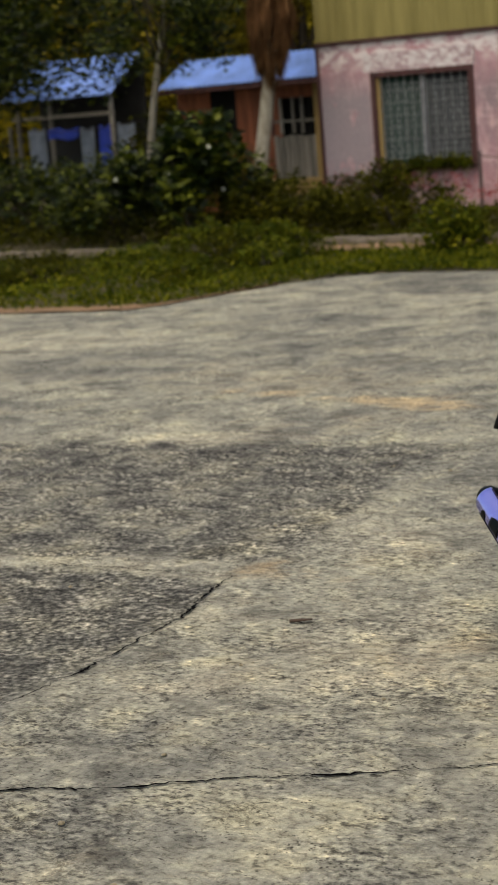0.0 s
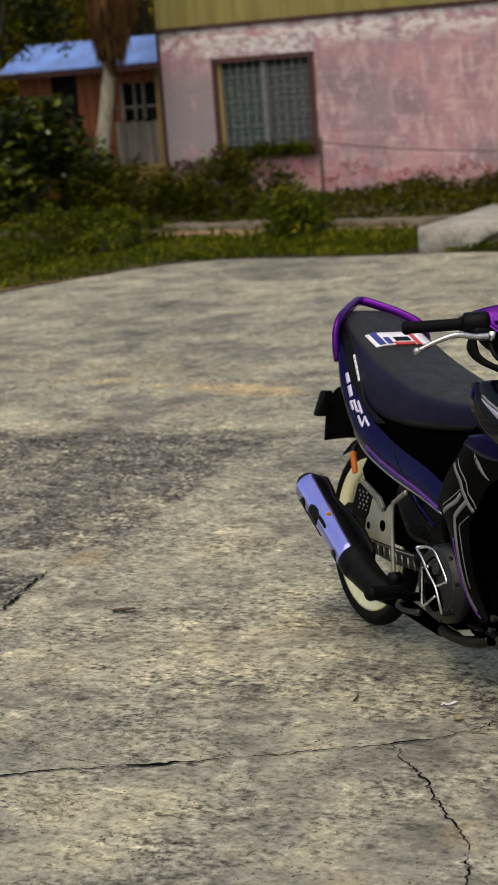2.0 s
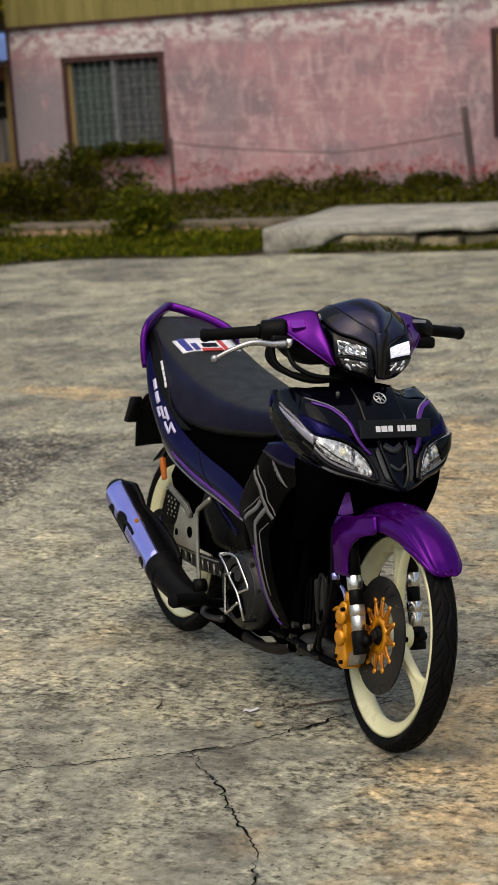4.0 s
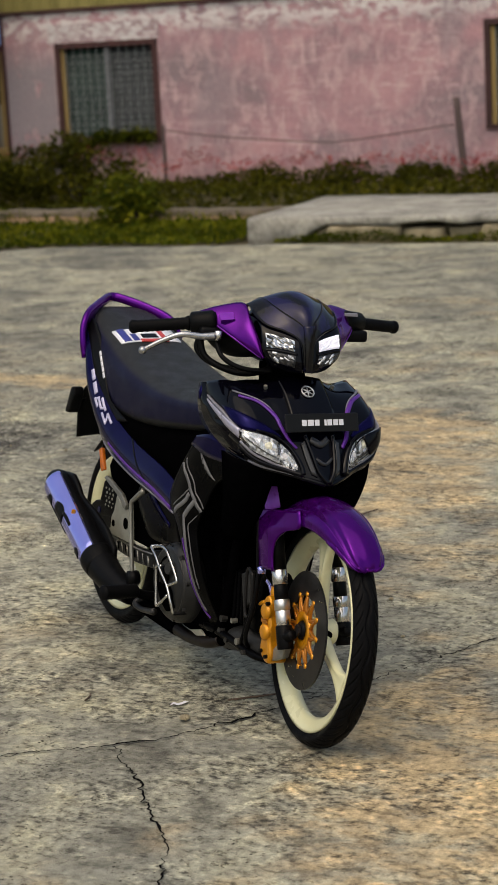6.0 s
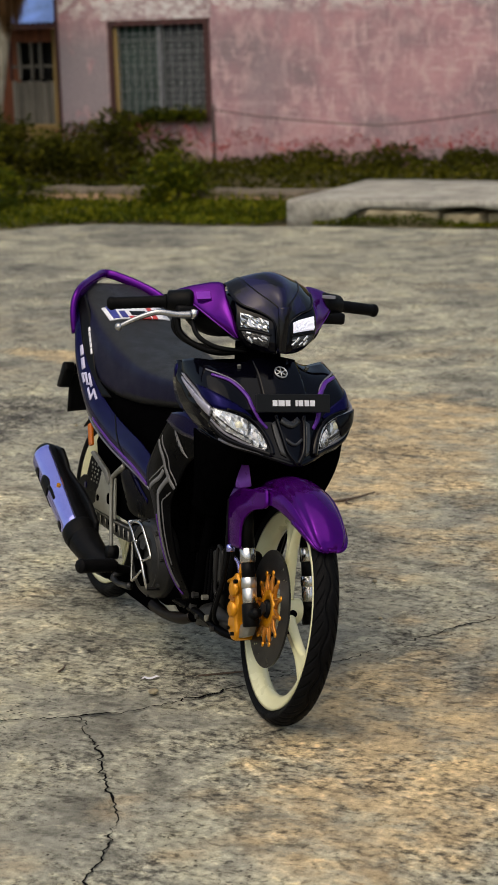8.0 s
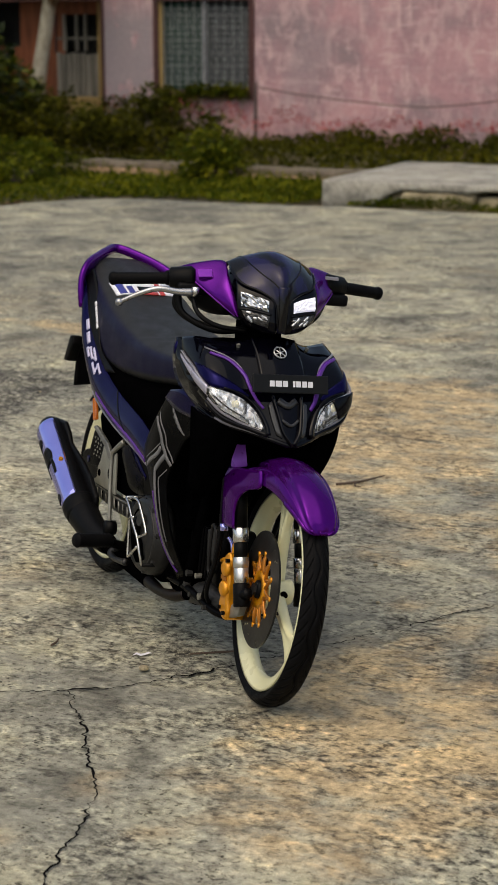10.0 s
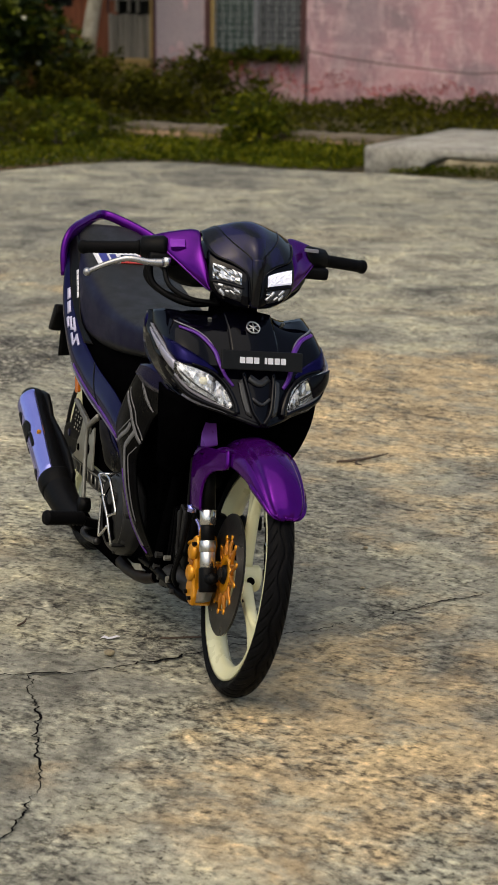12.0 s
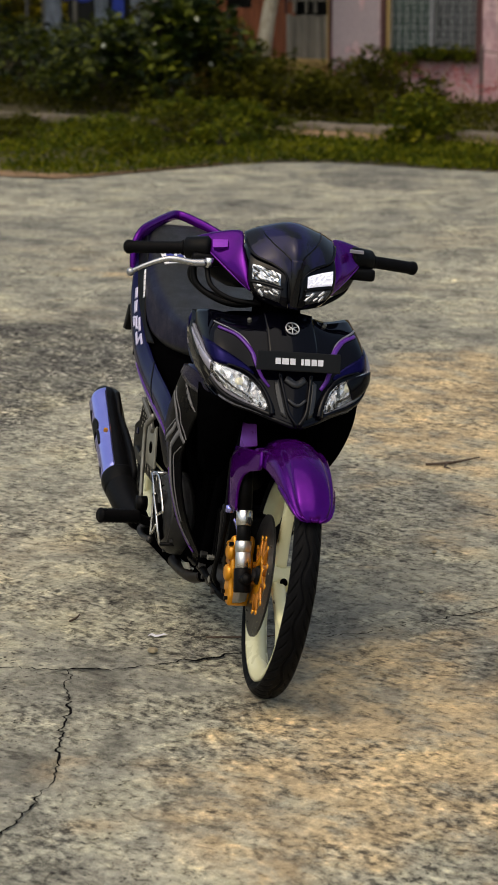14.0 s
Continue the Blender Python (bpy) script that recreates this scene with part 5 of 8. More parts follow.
def wheel(name, c, turn, tyre_r, tyre_w, rim_r, rim_w, front, label):
    """A cast wheel: rim with hub and three forked spokes, tyre, valve; and the brake disc in front."""
    m = Matrix.Translation(c) @ turn
    rows = []
    prof = [(-rim_w, rim_r), (-rim_w, rim_r - 0.008), (-rim_w * 0.72, rim_r - 0.016), (-rim_w * 0.55, rim_r - 0.030), (0, rim_r - 0.038), (rim_w * 0.55, rim_r - 0.030), (rim_w * 0.72, rim_r - 0.016), (rim_w, rim_r - 0.008), (rim_w, rim_r), (0, rim_r - 0.006), (-rim_w, rim_r)]
    n = 96
    for y, r in prof:
        rows.append([Vector((r * math.cos(2 * math.pi * k / n), y, r * math.sin(2 * math.pi * k / n))) for k in range(n)])
    bm = grid_bm(rows, True)
    bmesh.ops.remove_doubles(bm, verts=bm.verts, dist=1e-6)
    bmesh.ops.recalc_face_normals(bm, faces=bm.faces)
    rim = part(name, moved(bm, m), CREAM, bike, label)
    hub = tube([(0, -0.040, 0), (0, -0.034, 0), (0, -0.016, 0), (0, 0.012, 0), (0, 0.026, 0), (0, 0.032, 0)], [0.032, 0.036, 0.032, 0.030, 0.032, 0.028], 10, 28)
    hub_ = part("hub", moved(hub, m), CREAM, rim)
    part("hub_plug", moved(disc_bm((0.032, 0.004, 0), (1, 0, 0), 0.009, 0.006, 14), m), VOID, hub_, "black plug in the hub", False)
    for s in range(3):
        a0 = radians(-25 + 120 * s)
        rad_, side_ = Vector((math.cos(a0), 0, math.sin(a0))), Vector((-math.sin(a0), 0, math.cos(a0)))
        rows = []
        for i in range(17):
            q = i / 16
            p = rad_ * (0.026 + (rim_r - 0.030 - 0.026) * q) + Vector((0, -0.006, 0))
            w = 0.0150 - 0.006 * math.sin(math.pi * min(1, q * 1.25)) + 0.030 * max(0, q - 0.66) ** 2 / 0.1156
            h = 0.015 - 0.004 * q
            rows.append([p + side_ * w * cx + Vector((0, h * cy, 0)) for cx, cy in ((-1, -0.5), (-0.75, -1), (-0.4, -0.8), (0.4, -0.8), (0.75, -1), (1, -0.5), (1, 0.5), (0.75, 1), (-0.75, 1), (-1, 0.5))])
        sp_ = part("spoke", moved(grid_bm(rows, True, True), m), CREAM, rim)
        part("bolt", moved(disc_bm(rad_ * 0.085 + Vector((0, -0.0165, 0)), (0, 1, 0), 0.0045, 0.003, 8), m), BLACK, sp_, "", False)
    # tyre with slanting, curved grooves cut into the tread
    def groove(i, q):
        mid = abs(q - 1.5 * math.sin(2 * math.pi * i / 48))
        if mid < 1.0:
            return (1 - mid) ** 0.6
        w_ = abs(q)
        if not 2.6 <= w_ <= 10.6:
            return 0.0
        g = (i + 16 * ((w_ - 2.6) / 8) ** 0.6 * 1.6 + (8 if q > 0 else 0)) % 16.0
        edge = min(1, (w_ - 2.6) / 1.2, (10.6 - w_) / 2.5)
        return max(0.0, 1 - abs(g - 8) / (1.2 + 0.8 * edge)) ** 0.7 * edge
    n, k = 576, 102
    rows = []
    for i in range(n):
        a = 2 * math.pi * i / n
        r_ = []
        for j in range(k + 1):
            q = -1 + 2 * j / k
            b = q * radians(112)
            rr = tyre_r - (tyre_r - rim_r + 0.004) * ((1 - math.cos(b)) / (1 - math.cos(radians(112)))) ** 1.05
            y = tyre_w * math.sin(b) * (1.0 if abs(q) < 0.62 else 1 - 0.42 * ((abs(q) - 0.62) / 0.38) ** 1.2)
            rr -= 0.0045 * groove(i * 4 / 3, (j - k / 2) / 3)
            r_.append(Vector((rr * math.cos(a), y, rr * math.sin(a))))
        rows.append(r_)
    rows.append(rows[0])
    bm = grid_bm(rows)
    bmesh.ops.remove_doubles(bm, verts=bm.verts, dist=1e-6)
    bmesh.ops.recalc_face_normals(bm, faces=bm.faces)
    part("tyre", moved(bm, m), RUBBER, rim, "black rubber tyre with slanted grooves")
    av = radians(200)
    part("valve", moved(tube([(math.cos(av) * (rim_r - 0.03), 0.0, math.sin(av) * (rim_r - 0.03)), (math.cos(av) * (rim_r - 0.06), 0.012, math.sin(av) * (rim_r - 0.06))], 0.004, 2, 6), m), BLACK, rim)
    return rim, m


TURN_F = Matrix.Rotation(radians(-6.95), 4, "Z") @ Matrix.Rotation(radians(-4.1), 4, "X")
AXF = Vector((-0.0676, 0.0029, 0.2735))
front_wheel, MF = wheel("front_wheel", AXF, TURN_F, 0.280, 0.0335, 0.2445, 0.0262, True, "cream cast wheel with drilled brake disc")
rear_wheel, MR = wheel("rear_wheel", Vector((-1.280, -0.010, 0.272)), Matrix.Identity(4), 0.272, 0.028, 0.229, 0.022, False, "cream cast rear wheel")


def brake_disc():
    n, holes = 144, 30
    bm = bmesh.new()
    # drilled ring: radial bands with the holes left out
    bands = [0.085, 0.106, 0.111, 0.117, 0.123, 0.128, 0.133, 0.1427]
    for y in (-0.0025, 0.0025):
        vs = [[bm.verts.new((r * math.cos(2 * math.pi * k / n), y, r * math.sin(2 * math.pi * k / n))) for k in range(n)] for r in bands]
        for b in range(len(bands) - 1):
            for k in range(n):
                row = (1, 3, 5).index(b) if b in (1, 3, 5) else -1
                if row >= 0 and (k + 2 * row) % 7 == 0:
                    continue
                q = (k + 1) % n
                bm.faces.new((vs[b][k], vs[b][q], vs[b + 1][q], vs[b + 1][k]))
    bmesh.ops.recalc_face_normals(bm, faces=bm.faces)
    edges = ring_bm((0, 0, 0), (0, 1, 0), 0.1422, 0.1432, 0.0025, 96)
    me = bpy.data.meshes.new("t")
    edges.to_mesh(me)
    edges.free()
    bm.from_mesh(me)
    md = MF @ Matrix.Translation((0, -0.0465, 0))
    d = part("brake_disc", moved(bm, md), DISCSTEEL, front_wheel, "drilled dark steel brake disc", False)
    carrier = part("disc_carrier", moved(ring_bm((0, 0, 0), (0, 1, 0), 0.026, 0.046, 0.006, 36), md), GOLD, front_wheel, "gold anodised disc carrier")
    for s in range(12):
        a = 2 * math.pi * s / 12
        for d2 in (-0.16, 0.16):
            arm = tube([(math.cos(a + d2 * 1.5) * 0.042, 0, math.sin(a + d2 * 1.5) * 0.042), (math.cos(a + d2 * 0.4) * 0.066, -0.003, math.sin(a + d2 * 0.4) * 0.066), (math.cos(a) * 0.087, 0, math.sin(a) * 0.087)], [0.0062, 0.0042, 0.0045], 5, 6)
            part("carrier_arm", moved(arm, md), DARKGOLD, front_wheel)
        part("disc_rivet", moved(disc_bm((math.cos(a) * 0.089, 0, math.sin(a) * 0.089), (0, 1, 0), 0.0065, 0.005, 10), md), GOLD, front_wheel)
    part("axle_cap", moved(tube([(0, -0.060, 0), (0, -0.056, 0), (0, -0.040, 0)], [0.015, 0.022, 0.024], 6, 24), MF), BLACK, front_wheel, "black axle cap")
    part("axle_nut", moved(tube([(0, -0.066, 0), (0, -0.04, 0)], 0.015, 1, 6, None, False), MF), DISCSTEEL, front_wheel, "dull steel axle nut", False)


brake_disc()


def fork(side):
    y = -0.075 if side < 0 else 0.086
    a = Vector((-0.158 if side < 0 else -0.152, y, 0.405))
    b = Vector((-0.100, y, 0.225))
    d = (b - a)
    up = a - d * 0.72
    leg = part("fork_leg", tube([up, a - d * 0.02], 0.0185, 4, 16, None, False), BLACK, bike, "black fork leg with polished bands")
    for t0, t1, r, mt, nm in ((-0.02, 0.17, 0.0195, STEEL, "collar"), (0.17, 0.36, 0.0170, BLACK, "sleeve"), (0.36, 0.50, 0.0195, STEEL, "collar"), (0.50, 0.70, 0.0182, STEEL, "collar"), (0.70, 1.00, 0.0205, BLACK, "fork_foot")):
        q0, q1 = a + d * t0, a + d * t1
        bm = tube([q0, q0.lerp(q1, 0.04), q0.lerp(q1, 0.96), q1], [r * 0.93, r, r, r * 0.93], 12, 18, None, False)
        part(nm, bm, mt, leg)
    part("axle_clamp", tube([b + Vector((-0.006, 0, 0.030)), Vector((AXF.x - 0.020, y * 0.96, AXF.z - 0.012)), Vector((AXF.x - 0.008, y * 0.96, AXF.z - 0.006))], [0.018, 0.014, 0.012], 6, 12), BLACK, leg)
    return leg


fork_r, fork_l = fork(-1), fork(1)


def caliper():
    out = [(-0.190, 0.338), (-0.206, 0.322), (-0.202, 0.296), (-0.209, 0.268), (-0.203, 0.238), (-0.211, 0.208), (-0.206, 0.188), (-0.182, 0.172), (-0.160, 0.172), (-0.154, 0.196), (-0.164, 0.228), (-0.160, 0.262), (-0.168, 0.292), (-0.164, 0.322), (-0.178, 0.342)]
    c = part("brake_caliper", plate_bm(out, -0.090, -0.036, 0.006), GOLD, bike, "gold four-piston brake caliper", False)
    for x, z in ((-0.172, 0.322), (-0.168, 0.190), (-0.196, 0.198)):
        part("bolt", disc_bm((x, -0.093, z), (0, 1, 0), 0.005, 0.005, 8), BLACK, c, "", False)
    part("mount_bracket", plate_bm([(-0.165, 0.178), (-0.110, 0.200), (-0.098, 0.228), (-0.130, 0.232), (-0.155, 0.214)], -0.080, -0.060, 0.003), ALLOY, c, "bare alloy bracket", False)
    for z in (0.300, 0.248):
        part("piston_boss", tube([(-0.184, -0.086, z), (-0.184, -0.095, z), (-0.184, -0.099, z)], [0.022, 0.020, 0.013], 4, 18, None, True), GOLD, c, "round gold piston boss")
    part("bridge_slot", plate_bm([(-0.207, 0.279), (-0.172, 0.279), (-0.172, 0.269), (-0.207, 0.269)], -0.0925, -0.089, 0.001), DARKGOLD, c, "dark groove", False)
    part("banjo_boss", tube([(-0.190, -0.062, 0.336), (-0.192, -0.064, 0.350), (-0.193, -0.065, 0.360)], [0.015, 0.013, 0.009], 4, 12), GOLD, c, "gold hose boss")
    part("bleed_screw", tube([(-0.206, -0.080, 0.318), (-0.222, -0.084, 0.312), (-0.230, -0.086, 0.306)], [0.006, 0.0055, 0.004], 4, 8), GOLD, c, "gold bleed screw")
    part("hose_fitting", tube([(-0.196, -0.07, 0.33), (-0.205, -0.075, 0.36), (-0.213, -0.085, 0.375)], 0.005, 6, 8), CHROME, c, "purple-blue fitting")


caliper()
part("brake_hose", tube([(-0.212, -0.085, 0.37), (-0.222, -0.095, 0.43), (-0.235, -0.09, 0.52), (-0.29, -0.07, 0.66)], 0.006, 20, 7), BLACK, bike)
part("cable", tube([(-0.225, -0.09, 0.40), (-0.235, -0.10, 0.30), (-0.27, -0.10, 0.215), (-0.30, -0.07, 0.17)], 0.006, 20, 7), BLACK, bike)
part("cable_clip", tube([(-0.214, -0.094, 0.388), (-0.216, -0.094, 0.405)], 0.011, 2, 8), CHROME, bike)


def fender():
    """Front mudguard: an arched hood with a peaked nose and fork covers at its sides."""
    c = Vector((AXF.x - 0.003, 0.005, AXF.z))
    # by the angle round the axle: crown radius, then half width and radius of crease, valley, flute and lower edge
    spec = [(41.8, 0.2965, 0.008, 0.296, 0.010, 0.2955, 0.011, 0.295, 0.012, 0.2945),
            (42.3, 0.300, 0.016, 0.298, 0.019, 0.2965, 0.021, 0.295, 0.023, 0.292),
            (43.8, 0.305, 0.024, 0.301, 0.028, 0.298, 0.031, 0.296, 0.034, 0.290),
            (46.5, 0.311, 0.031, 0.305, 0.035, 0.299, 0.039, 0.2965, 0.042, 0.286),
            (51, 0.316, 0.036, 0.309, 0.040, 0.301, 0.046, 0.297, 0.049, 0.281),
            (61, 0.323, 0.038, 0.314, 0.044, 0.303, 0.054, 0.298, 0.060, 0.273),
            (74, 0.327, 0.037, 0.317, 0.045, 0.304, 0.060, 0.299, 0.068, 0.266),
            (88, 0.327, 0.035, 0.318, 0.045, 0.305, 0.065, 0.299, 0.075, 0.262),
            (102, 0.326, 0.034, 0.317, 0.045, 0.304, 0.068, 0.298, 0.080, 0.255),
            (116, 0.324, 0.034, 0.316, 0.045, 0.303, 0.070, 0.297, 0.083, 0.250),
            (134, 0.322, 0.034, 0.314, 0.045, 0.302, 0.070, 0.296, 0.083, 0.248)]
    rows = []
    for th, rc, wa, ra, wv, rv, wb, rb, we, re_ in spec:
        a = radians(th)
        half_ = [(we, re_), ((wb + we) / 2 + 0.002, (rb + re_) / 2 + 0.002), (wb, rb), (wb * 0.6 + wv * 0.4, (rb + rv) / 2 - 0.001), (wv, rv), (wa, ra), (wa * 0.55, rc - 0.003), (0, rc)]
        prof = [(-w, r) for w, r in half_] + [(w, r) for w, r in half_[-2::-1]]
        rows.append([(c.x + r * math.cos(a), c.y + w, c.z + r * math.sin(a)) for w, r in prof])
    s = Surface(rows)
    bm = s.sheet(72, 48, 0.004, (0, 0, 1), 0)
    turn = Matrix.Translation(AXF) @ Matrix.Rotation(radians(-2.0), 4, "Z") @ Matrix.Translation(-AXF)
    f = part("front_fender", moved(bm, turn), PURPLE, bike, "glossy purple front fender")
    for sd in (-1, 1):
        y = 0.078 if sd < 0 else 0.064
        back_ = [(-0.258, 0.092, 0.543), (-0.252, 0.097, 0.528), (-0.246, 0.100, 0.510), (-0.236, 0.101, 0.480), (-0.226, 0.101, 0.445), (-0.214, 0.101, 0.404)]
        fore_ = [(-0.076, 0.074, 0.570), (-0.066, 0.078, 0.531), (-0.118, 0.088, 0.512), (-0.148, 0.096, 0.486), (-0.154, 0.100, 0.452), (-0.148, 0.100, 0.410)]
        cov = Surface([[tuple(Vector(a_).lerp(Vector(b_), q) + Vector((0, 0.003 * math.sin(math.pi * q), 0))) for q in (0, 0.12, 0.4, 0.7, 1)] for a_, b_ in zip(back_, fore_)], sd)
        part("fork_cover", cov.sheet(20, 24, 0.006, (0, sd, 0)), PURPLE, f, "purple fork cover")
        if sd > 0:
            continue
        lug_f = [Vector((-0.262, -0.099, 0.596)), Vector((-0.262, -0.040, 0.600)), Vector((-0.240, -0.037, 0.546)), Vector((-0.240, -0.101, 0.536))]
        cap = shell([[lug_f[0], lug_f[1]], [lug_f[3], lug_f[2]]], [[p + Vector((-0.04, 0.0, -0.012)) for p in lug_f[:2]], [p + Vector((-0.04, 0.0, -0.012)) for p in (lug_f[3], lug_f[2])]])
        bmesh.ops.bevel(cap, geom=list(cap.edges), offset=0.003, segments=2, affect="EDGES", profile=0.5)
        part("cover_lug", cap, PALEPURPLE, f, "bright purple lug")


fender()

# ---- handlebar and its cowl
def pose_box(c, h, turn):
    """A small bevelled block about c, turned about z."""
    return moved(box((-h[0], -h[1], -h[2]), h, 0.001), Matrix.Translation(c) @ Matrix.Rotation(radians(turn), 4, "Z"))


ST = Matrix.Translation((-0.378, 0.016, 0)) @ Matrix.Rotation(radians(-6.3), 4, "Z") @ Matrix.Translation((0.37, 0, 0))
IST = ST.inverted()


def both(rows):
    """Full-width rows from half rows that run from y < 0 to 0."""
    return [r + [(x, -y, z) for x, y, z in r[-2::-1]] for r in rows]


def region_of(s0, s1):
    """A patch between two lines of u, v points."""
    def fn(s, t):
        a = catmull([(u, v, 0) for u, v in s0], 40)[min(40, int(s * 40))]
        b = catmull([(u, v, 0) for u, v in s1], 40)[min(40, int(s * 40))]
        q = a.lerp(b, t)
        return q.x, q.y
    return fn


cowl_rows = both([
    [(-0.405, -0.100, 1.018), (-0.420, -0.075, 1.036), (-0.432, 0.0, 1.044)],
    [(-0.362, -0.108, 1.036), (-0.350, -0.070, 1.054), (-0.338, 0.0, 1.073)],
    [(-0.306, -0.106, 1.014), (-0.288, -0.062, 1.036), (-0.268, 0.0, 1.055)],
    [(-0.263, -0.089, 0.993), (-0.246, -0.044, 1.006), (-0.226, 0.0, 1.024)],
    [(-0.234, -0.048, 0.979), (-0.222, -0.023, 0.980), (-0.208, 0.0, 0.985)],
    [(-0.214, -0.018, 0.955), (-0.207, -0.009, 0.948), (-0.200, 0.0, 0.944)],
    [(-0.204, -0.010, 0.888), (-0.200, -0.005, 0.886), (-0.196, 0.0, 0.885)]])
VIS = Surface(cowl_rows)
visor = part("headlight_cowl", moved(VIS.sheet(32, 36, 0.005, (0.6, 0, 1)), ST), VISOR, bike, "smoked dark visor over twin headlights")
core = hull_rings([(-0.47, 0, 0.05, 0.915, 0.995), (-0.43, 0, 0.104, 0.895, 1.024), (-0.37, 0, 0.105, 0.885, 1.026), (-0.31, 0, 0.094, 0.886, 0.998), (-0.268, 0, 0.084, 0.892, 0.972), (-0.238, 0, 0.068, 0.898, 0.950), (-0.224, 0, 0.03, 0.905, 0.94)], 32, 24, 2.8)
part("cowl_body", moved(core, ST), GLOSS, visor, "gloss black lower cowl")
part("visor_ridge", moved(VIS.ribbon([(0.5, 0.62), (0.5, 0.8), (0.5, 1.0)], lambda q: 0.016 + 0.010 * (1 - q), (1, 0, 0.6), 0.006, 16, 0.006), ST), VISOR, visor)
for sd in (-1, 1):
    # seam beading along the visor's edge
    part("visor_trim", moved(VIS.ribbon([(0.5 + sd * 0.5, 0.26), (0.5 + sd * 0.5, 0.42), (0.5 + sd * 0.5, 0.58), (0.5 + sd * 0.5, 0.72), (0.5 + sd * 0.5, 0.84), (0.5 + sd * 0.5, 0.98)], 0.005, (1, 0, 0.5), 0.002, 26, 0.005), ST), GLOSS, visor)
    part("visor_seam", moved(VIS.ribbon([(0.5 + sd * 0.27, 0.03), (0.5 + sd * 0.27, 0.22), (0.5 + sd * 0.23, 0.40), (0.5 + sd * 0.13, 0.58), (0.5 + sd * 0.04, 0.70)], 0.003, (1, 0, 0.9), 0.0012, 26, 0.002), ST), GLOSS, visor)


HOUSE = [[(-0.302, 0.120, 1.008), (-0.264, 0.088, 0.990), (-0.236, 0.048, 0.977), (-0.214, 0.016, 0.960)],
         [(-0.276, 0.122, 0.980), (-0.248, 0.090, 0.968), (-0.227, 0.050, 0.956), (-0.209, 0.016, 0.942)],
         [(-0.264, 0.121, 0.950), (-0.240, 0.090, 0.942), (-0.221, 0.050, 0.932), (-0.205, 0.015, 0.922)],
         [(-0.260, 0.112, 0.922), (-0.236, 0.084, 0.912), (-0.216, 0.046, 0.905), (-0.202, 0.013, 0.902)],
         [(-0.285, 0.092, 0.895), (-0.252, 0.070, 0.887), (-0.226, 0.040, 0.883), (-0.206, 0.012, 0.882)]]


HOUSE = [[tuple(0.45 * p + 0.55 * q for p, q in zip(r[0], r[1]))] + r[1:] for r in HOUSE]


def headlamp(sd):
    """Two stacked reflectors set in a black housing on each side of the ridge."""
    hs_ = Surface(HOUSE, sd)
    out = (1, 0.3 * sd, 0)
    h = part("headlight", moved(hs_.sheet(14, 14, 0.006, out, 0.0), ST), GLOSS, visor, "black headlight housing with a lit white lamp" if sd > 0 else "black headlight housing with silver reflectors")
    rng = random.Random(5 + sd)
    lit = LAMPLIT if sd > 0 else REFLECT
    for quad, su, sv, mt, nm in ((((0.237, 0.21), (0.84, 0.12), (0.84, 0.42), (0.26, 0.52)), 14, 8, lit, "upper_lamp"), (((0.25, 0.60), (0.86, 0.53), (0.80, 0.84), (0.38, 0.78)), 12, 6, LAMPDARK, "lower_lamp")):
        top, low = [], []
        for i in range(sv + 1):
            a, b = [], []
            for j in range(su + 1):
                s_, t_ = j / su, i / sv
                u, v = ((quad[0][k] * (1 - s_) + quad[1][k] * s_) * (1 - t_) + (quad[3][k] * (1 - s_) + quad[2][k] * s_) * t_ for k in (0, 1))
                n_ = hs_.normal(u, v, Vector(out))
                q = hs_.at(u, v)
                inner = 0 < i < sv and 0 < j < su
                a.append(q + n_ * (0.0015 + (rng.uniform(0, 0.004) if inner else 0)))
                b.append(q - n_ * 0.001)
            top.append(a)
            low.append(b)
        lp = part(nm, moved(shell(top, low), ST), mt, h, "", False)
        # dark ribs between the facets
        for k in range(9 if nm == "lower_lamp" else 4):
            s_, t_ = rng.uniform(0.05, 0.8), rng.uniform(0.1, 0.7)
            u, v = (quad[0][k2] + (quad[1][k2] - quad[0][k2]) * s_ + (quad[3][k2] - quad[0][k2]) * t_ for k2 in (0, 1))
            if nm == "lower_lamp" or sd < 0:
                part("rib", moved(hs_.ribbon([(u, v), (u + rng.uniform(0.03, 0.10), v + rng.uniform(-0.01, 0.09))], rng.uniform(0.003, 0.006), out, 0.006, 5, 0.006), ST), BOWL if nm == "lower_lamp" else LAMPDARK, lp)
    part("bezel", moved(hs_.ribbon([(0.20, 0.585), (0.5, 0.53), (0.90, 0.48)], 0.005, out, 0.004, 16, 0.005), ST), GLOSS, h)
    return h


